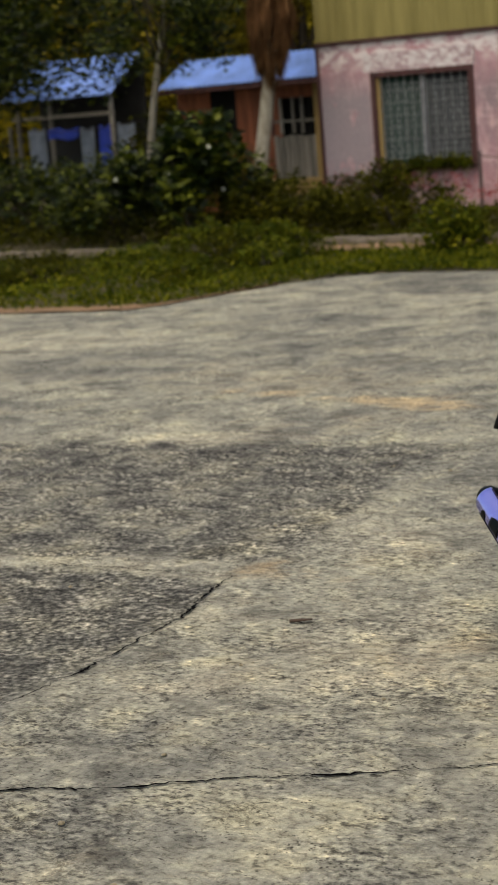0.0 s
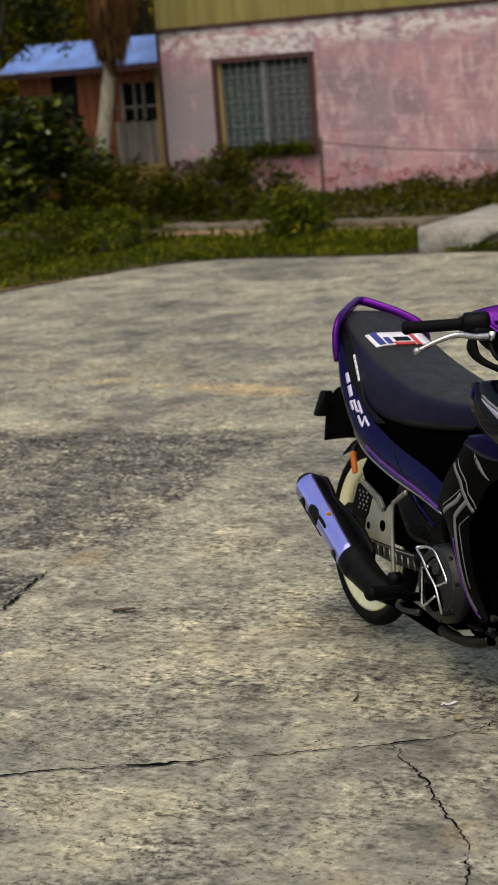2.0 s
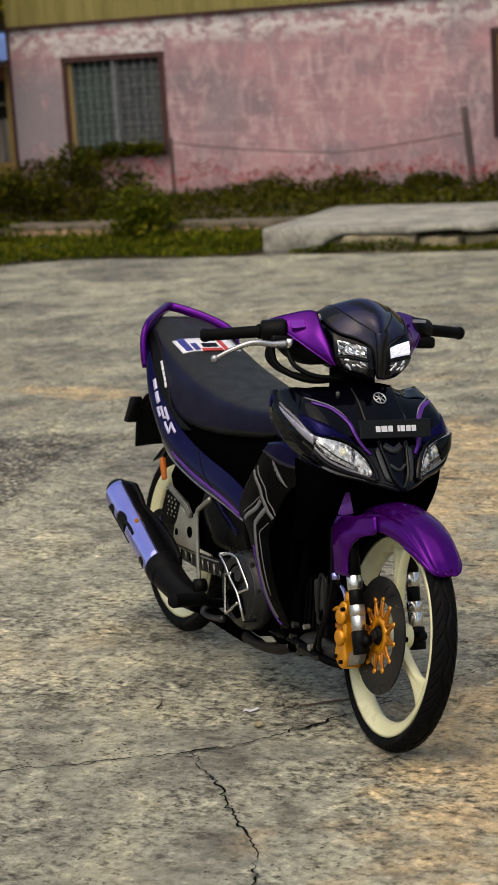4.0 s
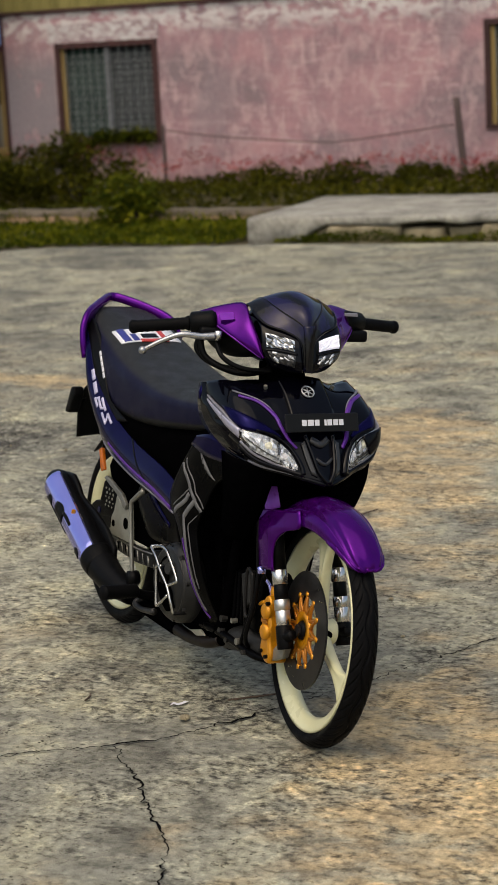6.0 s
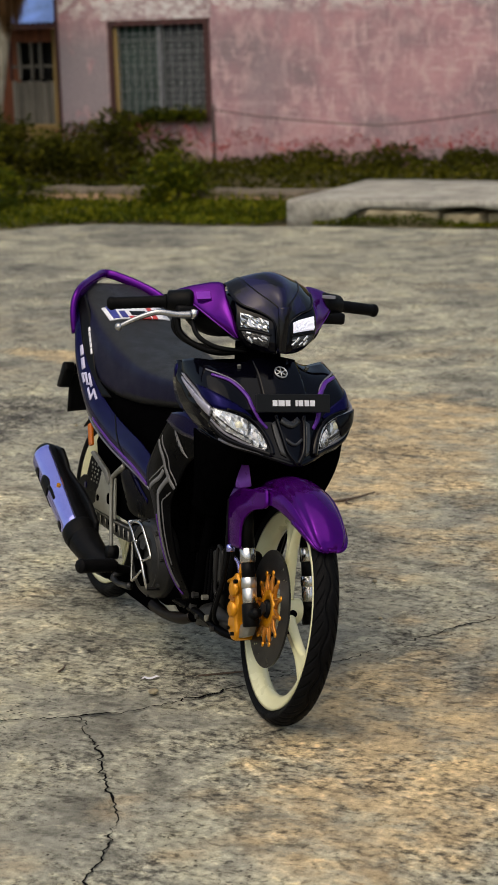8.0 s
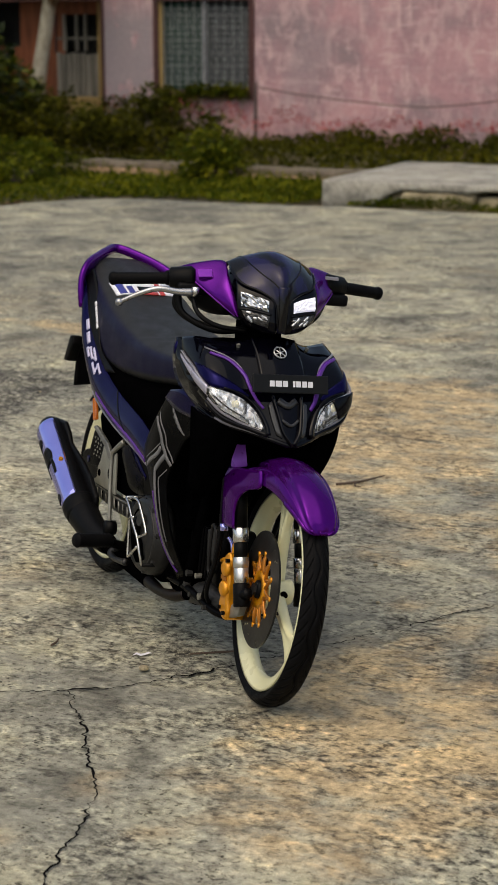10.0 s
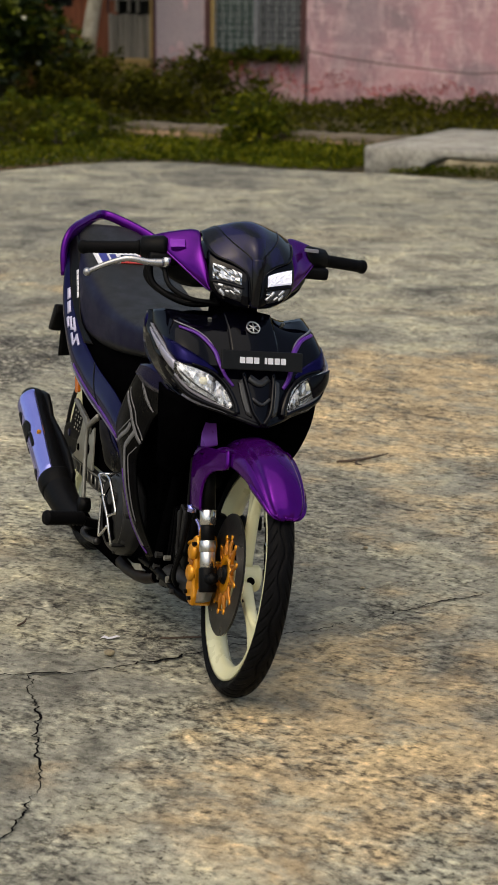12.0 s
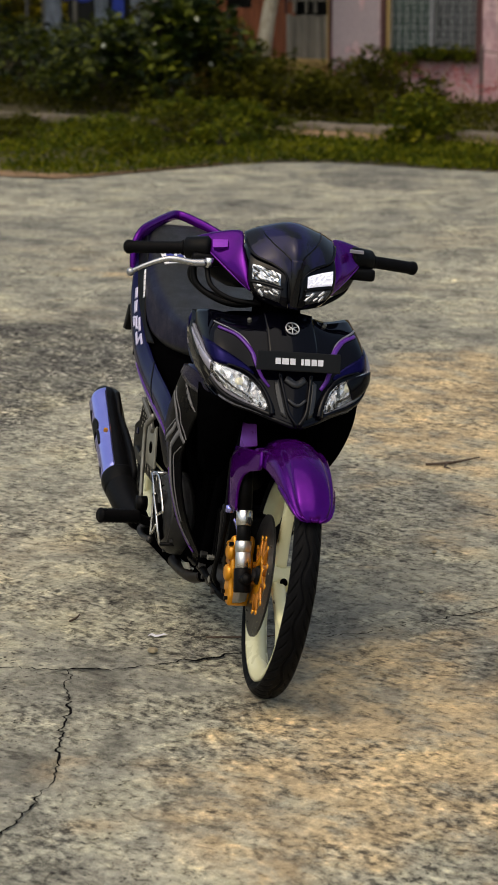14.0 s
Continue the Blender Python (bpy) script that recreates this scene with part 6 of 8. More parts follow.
for sd in (-1, 1):
    headlamp(sd)
    # a three-cornered cowl from the switch gear to the lamp's outer edge, given on the right side and mirrored about the bar
    up_ = [(-0.455, -0.187, 1.010), (-0.425, -0.150, 1.026), (-0.394, -0.096, 1.037), (-0.350, -0.097, 1.006), (-0.308, -0.090, 0.955), (-0.285, -0.083, 0.911)]
    dn_ = [(-0.453, -0.190, 1.003), (-0.412, -0.172, 0.985), (-0.372, -0.150, 0.962), (-0.338, -0.126, 0.940), (-0.308, -0.103, 0.920), (-0.288, -0.086, 0.907)]
    wrows = []
    for q, lift in ((0.0, 0.0), (0.12, 0.006), (0.5, 0.011), (0.88, 0.007), (1.0, 0.0)):
        wrows.append([IST @ (Vector(a_).lerp(Vector(b_), q) + Vector((0.75, -0.6, 0.25)) * lift * min(1, 0.35 + k_ * 0.4)) for k_, (a_, b_) in enumerate(zip(up_, dn_))])
    wing = Surface([[(p.x, -p.y, p.z) for p in r] for r in wrows], sd)
    w = part("bar_cowl", moved(wing.sheet(24, 14, 0.005, (1, sd * 0.6, 0.3)), ST), PURPLE, visor, "purple handlebar side cowl")
    # lighter purple ribbon paints the gloss highlight on the lower edge
    part("cowl_highlight", moved(wing.ribbon([(0.06, 0.97), (0.35, 0.965), (0.65, 0.965), (0.95, 0.965)], 0.004, (1, sd * 0.6, 0.3), 0.0015, 30, 0.003), ST), LUGPURPLE, w, "painted gloss highlight along the lower edge")
    pc = [IST @ Vector(p) for p in ((-0.392, -0.168, 1.013), (-0.380, -0.127, 1.017), (-0.362, -0.130, 0.997), (-0.374, -0.170, 0.992))]
    pc = [Vector((p.x, -p.y * sd, p.z)) for p in pc]
    pn = Vector((0.75, 0.35 * sd, 0.55)).normalized()
    pm_ = (pc[0] + pc[1] + pc[2] + pc[3]) / 4
    pc = [pm_ + (p - pm_) * 0.82 - pn * 0.003 for p in pc]
    if sd < 0:
        part("switch_pad", moved(shell([[pc[0] + pn * 0.002, pc[1] + pn * 0.002], [pc[3] + pn * 0.002, pc[2] + pn * 0.002]], [[pc[0] - pn * 0.02, pc[1] - pn * 0.02], [pc[3] - pn * 0.02, pc[2] - pn * 0.02]]), ST), LUGPURPLE, w, "raised purple pad", False)
    bk = hull_rings([(-0.47, 0.150 * sd, 0.032, 0.945, 1.006), (-0.425, 0.142 * sd, 0.046, 0.915, 1.010), (-0.385, 0.120 * sd, 0.038, 0.900, 0.995), (-0.340, 0.098 * sd, 0.020, 0.905, 0.965)], 20, 10, 2.8)
    part("cowl_back", moved(bk, ST), BLACK, w, "black back of the cowl")
    # bar end, grip and switch gear
    g0 = IST @ (Vector((-0.515, -0.350, 0.961)) if sd < 0 else Vector((-0.433, 0.370, 0.977)))
    g1 = IST @ (Vector((-0.446, -0.215, 0.979)) if sd < 0 else Vector((-0.392, 0.235, 0.990)))
    ax = (g1 - g0).normalized()
    prof, line = [], []
    for i in range(25):
        q = i / 24
        line.append(g0.lerp(g1, q))
        prof.append(0.0158 if i % 2 else 0.0148)
    prof[0], prof[1], prof[2] = 0.011, 0.0172, 0.0176
    prof[-2] = prof[-1] = 0.0190
    part("grip", moved(tube(line, prof, 24, 16, None, False), ST), RUBBER, bike, "ribbed black rubber grip")
    s0, s1 = g1, g1 + ax * 0.062
    sw = tube([s0, s0 + ax * 0.004, s1 - ax * 0.006, s1 + ax * 0.004], [0.022, 0.028, 0.029, 0.024], 8, 14, None, False)
    part("switch_housing", moved(sw, ST), BLACK, bike, "black switch housing")
    part("bar_tube", moved(tube([s1 - ax * 0.01, Vector((-0.42, 0.05 * sd, 0.955))], 0.012, 4, 10), ST), BLACK, bike)
    part("master_cylinder" if sd < 0 else "lever_clamp", moved(box((-0.405, 0.19 * sd - 0.035, 0.945), (-0.362, 0.19 * sd + 0.035, 0.975), 0.008), ST), BLACK, bike)
part("switch_mark", pose_box((-0.342, 0.182, 1.016), (0.005, 0.017, 0.004), -18), SILVERFILM, bike, "small silver switch mark", False)
# brake lever
lv = [Vector((-0.375, -0.180, 0.954)), Vector((-0.380, -0.215, 0.953)), Vector((-0.392, -0.262, 0.956)), Vector((-0.412, -0.305, 0.938)), Vector((-0.433, -0.346, 0.912))]
lever = part("brake_lever", tube(lv, [0.011, 0.0085, 0.0075, 0.0065, 0.006], 24, 10), LEVER, bike, "dull polished alloy brake lever")
ball = bmesh.new()
bmesh.ops.create_icosphere(ball, subdivisions=2, radius=0.0105, matrix=Matrix.Translation(lv[-1]))
part("lever_ball", ball, LEVER, lever)
part("lever_pivot", tube([(-0.372, -0.172, 0.945), (-0.372, -0.172, 0.968)], 0.010, 2, 10), STEEL, lever)
# throttle and brake lines looping under the bar
part("cable", tube([(-0.42, -0.20, 0.955), (-0.40, -0.19, 0.90), (-0.36, -0.13, 0.868), (-0.33, -0.07, 0.872), (-0.32, -0.02, 0.90)], 0.0085, 26, 8), BLACK, bike)
part("cable", tube([(-0.43, -0.19, 0.965), (-0.43, -0.20, 0.915), (-0.40, -0.16, 0.880), (-0.36, -0.08, 0.870), (-0.33, -0.02, 0.88)], 0.0075, 26, 8), BLACK, bike, "black throttle cable")
part("cable", tube([(-0.385, -0.175, 0.95), (-0.355, -0.165, 0.905), (-0.33, -0.12, 0.880), (-0.31, -0.05, 0.875)], 0.0065, 26, 8), BLACK, bike, "black brake line")
part("cable", tube([(-0.42, 0.20, 0.965), (-0.40, 0.18, 0.91), (-0.36, 0.10, 0.875), (-0.34, 0.05, 0.89)], 0.006, 22, 7), BLACK, bike)
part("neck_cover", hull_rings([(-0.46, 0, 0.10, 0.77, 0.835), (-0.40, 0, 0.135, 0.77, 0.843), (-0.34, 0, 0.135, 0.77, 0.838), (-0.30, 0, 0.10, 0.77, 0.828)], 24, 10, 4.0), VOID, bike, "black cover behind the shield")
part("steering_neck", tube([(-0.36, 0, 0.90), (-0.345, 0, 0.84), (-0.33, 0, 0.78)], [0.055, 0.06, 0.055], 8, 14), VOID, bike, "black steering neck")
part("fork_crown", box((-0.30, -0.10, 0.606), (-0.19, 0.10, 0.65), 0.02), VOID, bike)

# ---- front shield
SH = [[(x, y + 0.007, z) for x, y, z in r] for r in both([
    [(-0.432, -0.190, 0.830), (-0.385, -0.190, 0.842), (-0.335, -0.166, 0.851), (-0.302, -0.105, 0.846), (-0.275, -0.055, 0.858), (-0.268, 0.0, 0.866)],
    [(-0.420, -0.197, 0.788), (-0.330, -0.198, 0.803), (-0.264, -0.176, 0.818), (-0.247, -0.106, 0.825), (-0.238, -0.053, 0.830), (-0.232, 0.0, 0.832)],
    [(-0.400, -0.196, 0.747), (-0.272, -0.199, 0.764), (-0.206, -0.177, 0.776), (-0.201, -0.104, 0.784), (-0.195, -0.052, 0.786), (-0.190, 0.0, 0.787)],
    [(-0.360, -0.189, 0.715), (-0.232, -0.190, 0.722), (-0.180, -0.168, 0.730), (-0.166, -0.100, 0.734), (-0.159, -0.050, 0.736), (-0.156, 0.0, 0.736)],
    [(-0.310, -0.179, 0.694), (-0.214, -0.178, 0.692), (-0.170, -0.154, 0.688), (-0.146, -0.093, 0.687), (-0.128, -0.046, 0.686), (-0.119, 0.0, 0.685)],
    [(-0.290, -0.168, 0.680), (-0.206, -0.165, 0.673), (-0.168, -0.141, 0.662), (-0.138, -0.087, 0.648), (-0.104, -0.042, 0.634), (-0.088, 0.0, 0.626)]])]
SHS = Surface(SH)
OUTS = (1, 0, 0.4)
shield = part("front_shield", SHS.sheet(48, 30, 0.006, OUTS), GLOSS, bike, "gloss black front shield with purple stripes")




for sd in (-1, 1):
    U = lambda u: 0.5 + sd * u
    UV = lambda q: [(U(u), v) for u, v in q]
    # outer blade along the shield's edge, ending in a small upright horn
    part("edge_blade", SHS.sheet(24, 4, 0.010, OUTS, 0.006, region_of(UV([(0.49, 0.02), (0.497, 0.30), (0.48, 0.55), (0.40, 0.78), (0.29, 0.88)]), UV([(0.43, 0.16), (0.385, 0.32), (0.36, 0.46), (0.335, 0.60), (0.28, 0.82)]))), GLOSS, shield, "gloss black edge blade")
    part("blade_ridge", SHS.ribbon(UV([(0.425, 0.15), (0.385, 0.31), (0.36, 0.44), (0.32, 0.545)]), lambda q: 0.002 + 0.003 * math.sin(math.pi * min(1, q * 1.1)), OUTS, 0.0075, 26, 0.003), SILVERFILM, shield, "silver ridge line")
    horn = SHS.at(U(0.455), 0.03) - Vector((0.014 if sd > 0 else 0.0, 0, 0.012 if sd > 0 else 0.0))
    part("horn_tip", tube([horn + Vector((-0.006, 0, -0.036)), horn + Vector((-0.004, 0, -0.018)), horn + Vector((-0.006, 0, -0.006)), horn + Vector((-0.010, 0, -0.002))], [0.012, 0.014, 0.010, 0.004], 12, 10), NAVY, shield, "navy horn at the blade's top")
    part("wing_panel", SHS.sheet(14, 4, 0.004, OUTS, 0.003, region_of(UV([(0.375, 0.26), (0.31, 0.34), (0.25, 0.46), (0.19, 0.60)]), UV([(0.365, 0.40), (0.325, 0.50), (0.27, 0.535), (0.20, 0.62)]))), NAVY, shield, "navy wing panel")
    part("stripe", SHS.ribbon(UV([(0.285, 0.19), (0.24, 0.255), (0.215, 0.33), (0.19, 0.43), (0.18, 0.52), (0.16, 0.63), (0.13, 0.71)]), lambda q: (0.0055 + 0.003 * math.sin(math.pi * q)) * (1 if sd < 0 else 1.45), OUTS, 0.0035, 44), STRIPE, shield, "purple stripe")
    # grey highlight beside the stripe, painted as a silver ribbon
    part("stripe_edge", SHS.ribbon(UV([(0.30, 0.13), (0.26, 0.19), (0.228, 0.255), (0.20, 0.35), (0.18, 0.48)]), 0.0022 if sd < 0 else 0.0045, OUTS, 0.0032, 34), SILVERFILM, shield, "silver line painted as a highlight beside the stripe")
    part("shield_bolt", disc_bm(SHS.at(U(0.175), 0.10) + SHS.normal(U(0.175), 0.10, Vector(OUTS)) * 0.004, SHS.normal(U(0.175), 0.10, Vector(OUTS)), 0.005, 0.004, 10), ALLOY, shield, "", False)
    # turn lamp: silver bowls, bulb, dark bars and lens
    up_edge = UV([(0.328, 0.502), (0.277, 0.556), (0.234, 0.617), (0.197, 0.692), (0.166, 0.784), (0.147, 0.890)])
    low_edge = UV([(0.348, 0.591), (0.312, 0.706), (0.272, 0.794), (0.228, 0.878), (0.184, 0.915), (0.148, 0.913)])
    tl = region_of(up_edge, low_edge)
    rng = random.Random(31 + sd)
    top, low = [], []
    for i in range(7):
        a, b = [], []
        for j in range(25):
            u, v = tl(j / 24, i / 6)
            q, n_ = SHS.at(u, v), SHS.normal(u, v, Vector(OUTS))
            a.append(q + n_ * (0.002 + (rng.uniform(0, 0.005) if 0 < i < 6 and 0 < j < 24 else 0)))
            b.append(q - n_ * 0.002)
        top.append(a)
        low.append(b)
    lamp = part("turn_lamp", shell(top, low), BOWL, shield, "clear-lensed turn lamp with bright silver bowls", False)
    for s_, t_, r_ in ((0.40, 0.35, 0.012), (0.66, 0.40, 0.011)):
        u, v = tl(s_, t_)
        bb = bmesh.new()
        bmesh.ops.create_icosphere(bb, subdivisions=2, radius=r_, matrix=Matrix.Translation(SHS.at(u, v) - SHS.normal(u, v, Vector(OUTS)) * 0.002))
        part("bulb", bb, WHITEFILM if s_ > 0.5 else CREAMFILM, lamp)
    for s_, t0, t1 in ((0.52, 0.02, 0.55), (0.62, 0.74, 0.96), (0.78, 0.66, 0.92)):
        part("lamp_bar", SHS.ribbon([tl(s_, t0), tl(s_ + 0.03, (t0 + t1) / 2), tl(s_ + 0.05, t1)], 0.005, OUTS, 0.010, 6, 0.006), LAMPDARK, lamp)
    part("lamp_bar", SHS.ribbon([tl(0.10, 0.55), tl(0.35, 0.72), tl(0.58, 0.74)], 0.003, OUTS, 0.012, 12, 0.006), LAMPDARK, lamp)
    part("lamp_lens", SHS.sheet(24, 8, 0.002, OUTS, 0.0125, tl), LENS, lamp, "clear plastic lens").visible_shadow = False
    # added black sheet: paints the far lamp's outer end as turned from light
    if sd > 0:
        part("far_lamp_dimmer", SHS.sheet(12, 8, 0.004, OUTS, 0.0155, lambda a_, b_: tl(a_ * 0.42, b_)), GLOSS, lamp, "added black sheet that darkens the far lamp's outer end")
    # the far brow takes a duller silver as its shaded copy
    part("lamp_brow", SHS.sheet(16, 3, 0.006, OUTS, 0.0105, region_of(UV([(0.425, 0.185), (0.396, 0.303), (0.367, 0.416), (0.329, 0.500)]), UV([(0.427, 0.205), (0.410, 0.335), (0.388, 0.470), (0.349, 0.588)]))), BROW if sd < 0 else SILVERFILM, lamp, "pointed silver-lilac brow of the lamp" if sd < 0 else "brow of the lamp in a duller silver for shade")
    part("lamp_rim", SHS.ribbon(UV([(0.352, 0.62), (0.320, 0.73), (0.280, 0.82), (0.233, 0.895), (0.16, 0.935)]), 0.005, OUTS, 0.010, 36, 0.010), SILVERFILM, lamp, "silver lower rim")
    part("lamp_rim", SHS.ribbon(UV([(0.368, 0.66), (0.335, 0.78), (0.288, 0.88), (0.23, 0.94), (0.13, 0.96)]), 0.010, OUTS, 0.012, 36, 0.010), GLOSS, lamp, "black lamp rim")
    part("lamp_rim", SHS.ribbon(UV([(0.275, 0.53), (0.225, 0.59), (0.183, 0.67), (0.150, 0.77), (0.128, 0.88), (0.125, 0.95)]), lambda q: 0.004 + 0.008 * q, OUTS, 0.012, 30, 0.012), GLOSS, lamp, "black lamp rim")
    # lower lip
    part("shield_lip", SHS.ribbon(UV([(0.49, 0.90), (0.38, 0.975), (0.24, 0.99), (0.11, 0.985), (0.02, 0.99)]), 0.010, OUTS, 0.005, 36, 0.010), GLOSS, shield)
    # silver ribbon painting the white highlight on the lip
    part("lip_highlight", SHS.ribbon(UV([(0.40, 0.93), (0.32, 0.955), (0.25, 0.975), (0.17, 0.990)]), lambda q: 0.007 * math.sin(math.pi * min(1, 0.08 + q * 0.9)), OUTS, 0.0062, 16, 0.002), SILVERFILM, shield)
    # skirt running down behind the shield beside the wheel
    sk = Surface([[(-0.285, 0.188, 0.684), (-0.205, 0.186, 0.676), (-0.150, 0.10, 0.655)],
                  [(-0.275, 0.186, 0.620), (-0.205, 0.178, 0.610), (-0.185, 0.10, 0.600)],
                  [(-0.290, 0.174, 0.550), (-0.235, 0.164, 0.535), (-0.230, 0.10, 0.525)],
                  [(-0.335, 0.155, 0.475), (-0.300, 0.145, 0.460), (-0.290, 0.11, 0.455)]], sd)
    part("shield_skirt", sk.sheet(8, 14, 0.005, (1, sd, 0)), VOID, shield, "matt black lower skirt")

# centre: raised panel, nose trim, intake, badge, plate
part("centre_panel", SHS.sheet(20, 10, 0.008, OUTS, 0.006, region_of([(0.395, 0.0), (0.46, 0.0), (0.54, 0.0), (0.605, 0.0)], [(0.385, 0.46), (0.46, 0.46), (0.54, 0.46), (0.615, 0.46)])), GLOSS, shield, "raised gloss black centre panel")
for sd in (-1, 1):
    part("nose_trim", SHS.ribbon([(0.5 + sd * 0.075, 0.60), (0.5 + sd * 0.062, 0.76), (0.5 + sd * 0.045, 0.90), (0.5 + sd * 0.004, 0.985)], lambda q: 0.005 + 0.003 * q, OUTS, 0.010, 30, 0.012), GLOSS, shield, "raised black nose trim")
    part("nose_cheek", SHS.sheet(8, 4, 0.005, OUTS, 0.006, region_of([(0.5 + sd * 0.103, 0.67), (0.5 + sd * 0.10, 0.80), (0.5 + sd * 0.085, 0.93)], [(0.5 + sd * 0.082, 0.645), (0.5 + sd * 0.072, 0.80), (0.5 + sd * 0.055, 0.945)])), LAMPDARK, shield, "dark grey nose cheek")
for v0, d_, w_ in ((0.63, 0.045, 0.016), (0.80, 0.04, 0.007)):
    part("chevron", SHS.ribbon([(0.452, v0), (0.5, v0 + d_), (0.548, v0)], w_, OUTS, 0.006, 12, 0.006), LAMPDARK, shield, "ribbed black chevron")
nb = SHS.at(0.502, 0.21)
nn_ = SHS.normal(0.502, 0.21, Vector(OUTS))
badge = ring_bm(nb + nn_ * 0.009, nn_, 0.0145, 0.0175, 0.002, 40)
for k in range(3):
    a = k * math.pi / 3 + math.pi / 2
    u_ = nn_.orthogonal().normalized()
    w_ = nn_.cross(u_)
    dd = u_ * math.cos(a) + w_ * math.sin(a)
    tube([nb + nn_ * 0.009 - dd * 0.014, nb + nn_ * 0.009, nb + nn_ * 0.009 + dd * 0.014], [0.0015, 0.0022, 0.0015], 4, 6, badge, False)
part("badge", badge, BADGE, shield, "round silver badge")

pm = Matrix.Translation((-0.142, 0.008, 0.772)) @ Matrix.Rotation(radians(4), 4, "Z") @ Matrix.Rotation(radians(-14), 4, "Y")
plate = part("number_plate", moved(box((-0.003, -0.104, -0.0225), (0.003, 0.104, 0.0225), 0.002), pm), PLATE, bike, "black number plate with white characters", False)
for y, w in ((-0.052, 0.013), (-0.034, 0.017), (-0.016, 0.013), (0.008, 0.006), (0.020, 0.013), (0.037, 0.013), (0.053, 0.013)):
    part("plate_bar", moved(box((0.0032, y - w / 2, -0.0072), (0.0040, y + w / 2, 0.0072)), pm), WHITEFILM, plate, "", False)
for y in (-0.07, 0.07):
    part("plate_bracket", moved(box((-0.05, y - 0.006, -0.006), (-0.003, y + 0.006, 0.006)), pm), BLACK, plate, "", False)


# ---- leg shields, one at each side
LEG = [
    [(-0.425, -0.188, 0.700), (-0.335, -0.182, 0.712), (-0.195, -0.150, 0.688)],
    [(-0.492, -0.192, 0.626), (-0.420, -0.190, 0.636), (-0.262, -0.160, 0.628)],
    [(-0.560, -0.190, 0.545), (-0.470, -0.192, 0.552), (-0.345, -0.167, 0.588)],
    [(-0.572, -0.187, 0.502), (-0.482, -0.192, 0.502), (-0.395, -0.172, 0.520)],
    [(-0.518, -0.188, 0.450), (-0.474, -0.190, 0.455), (-0.432, -0.172, 0.460)],
    [(-0.492, -0.181, 0.390), (-0.458, -0.182, 0.390), (-0.424, -0.166, 0.385)],
    [(-0.476, -0.156, 0.300), (-0.447, -0.152, 0.300), (-0.420, -0.142, 0.300)],
    [(-0.465, -0.102, 0.195), (-0.450, -0.096, 0.197), (-0.430, -0.090, 0.200)]]
for sd in (-1, 1):
    s = Surface(LEG, -sd)
    o = (0.3, sd, 0.1)
    leg = part("leg_shield", s.sheet(16, 40, 0.005, o), SATIN, bike, "gloss black leg shield with grey and purple stripes")
    part("shoulder", s.sheet(20, 4, 0.008, o, 0.005, region_of([(0.02, 0.0), (0.35, 0.0), (0.7, 0.0), (1.0, 0.0)], [(0.0, 0.050), (0.35, 0.082), (0.66, 0.105), (1.0, 0.085)])), NAVY, leg, "navy blue shoulder panel")
    # parallel grey bands with two cross bars, the purple one following the edge
    for q, w_, mt, lb in (
            ([(0.069, 0.159), (0.464, 0.225), (0.631, 0.305), (0.80, 0.403), (0.97, 0.461)], 0.0105, GREYFILM, "grey stripe"),
            ([(0.138, 0.134), (0.561, 0.223), (0.75, 0.334), (0.991, 0.438)], 0.003, GREYFILM, ""),
            ([(0.60, 0.315), (0.515, 0.375), (0.12, 0.485)], 0.0115, GREYFILM, "grey cross bar"),
            ([(0.565, 0.282), (0.45, 0.328), (0.16, 0.432)], 0.0028, GREYFILM, ""),
            ([(0.745, 0.378), (0.664, 0.423), (0.545, 0.489)], 0.0125, GREYFILM, "grey cross bar"),
            ([(0.545, 0.482), (0.514, 0.584), (0.461, 0.695), (0.336, 0.784), (0.24, 0.853), (0.20, 0.906), (0.306, 0.947)], 0.009, GREYFILM, "grey stripe"),
            ([(0.903, 0.487), (0.808, 0.522), (0.69, 0.560), (0.698, 0.658), (0.655, 0.753), (0.595, 0.813), (0.564, 0.858)], 0.0024, GREYFILM, ""),
            ([(0.30, 0.640), (0.24, 0.72), (0.14, 0.80), (0.07, 0.867), (0.10, 0.938), (0.378, 0.972)], 0.006, STRIPE, "purple stripe")):
        part("stripe", s.ribbon(q, w_, o, 0.002, 40), mt, leg, lb)
    bd = part("side_badge", s.ribbon([(0.49, 0.095), (0.66, 0.152), (0.903, 0.236)], lambda q: 0.0015 + 0.010 * math.sin(math.pi * min(1, q * 1.05)) ** 1.3, o, 0.003, 24), GREYFILM, leg, "slim grey hatched side badge")
    for k in range(4):
        part("badge_line", s.ribbon([(0.575 + 0.065 * k, 0.118 + 0.026 * k), (0.60 + 0.065 * k, 0.142 + 0.024 * k)], 0.0018, o, 0.0042, 4), BLACK, bd)
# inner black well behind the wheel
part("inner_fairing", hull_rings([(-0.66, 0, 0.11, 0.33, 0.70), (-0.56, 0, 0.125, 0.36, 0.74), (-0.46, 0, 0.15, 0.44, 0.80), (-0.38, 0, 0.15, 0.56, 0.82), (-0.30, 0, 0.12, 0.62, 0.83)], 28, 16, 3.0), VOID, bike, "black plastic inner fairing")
# added black blocks stand in for the shade beneath the shield
part("shade_block", box((-0.42, 0.09, 0.49), (-0.285, 0.165, 0.67), 0.02), VOID, bike)
part("shade_block", box((-0.35, -0.06, 0.43), (-0.285, 0.10, 0.62), 0.02), VOID, bike)
part("shade_block", box((-0.285, 0.07, 0.575), (-0.19, 0.135, 0.66), 0.015), VOID, bike)
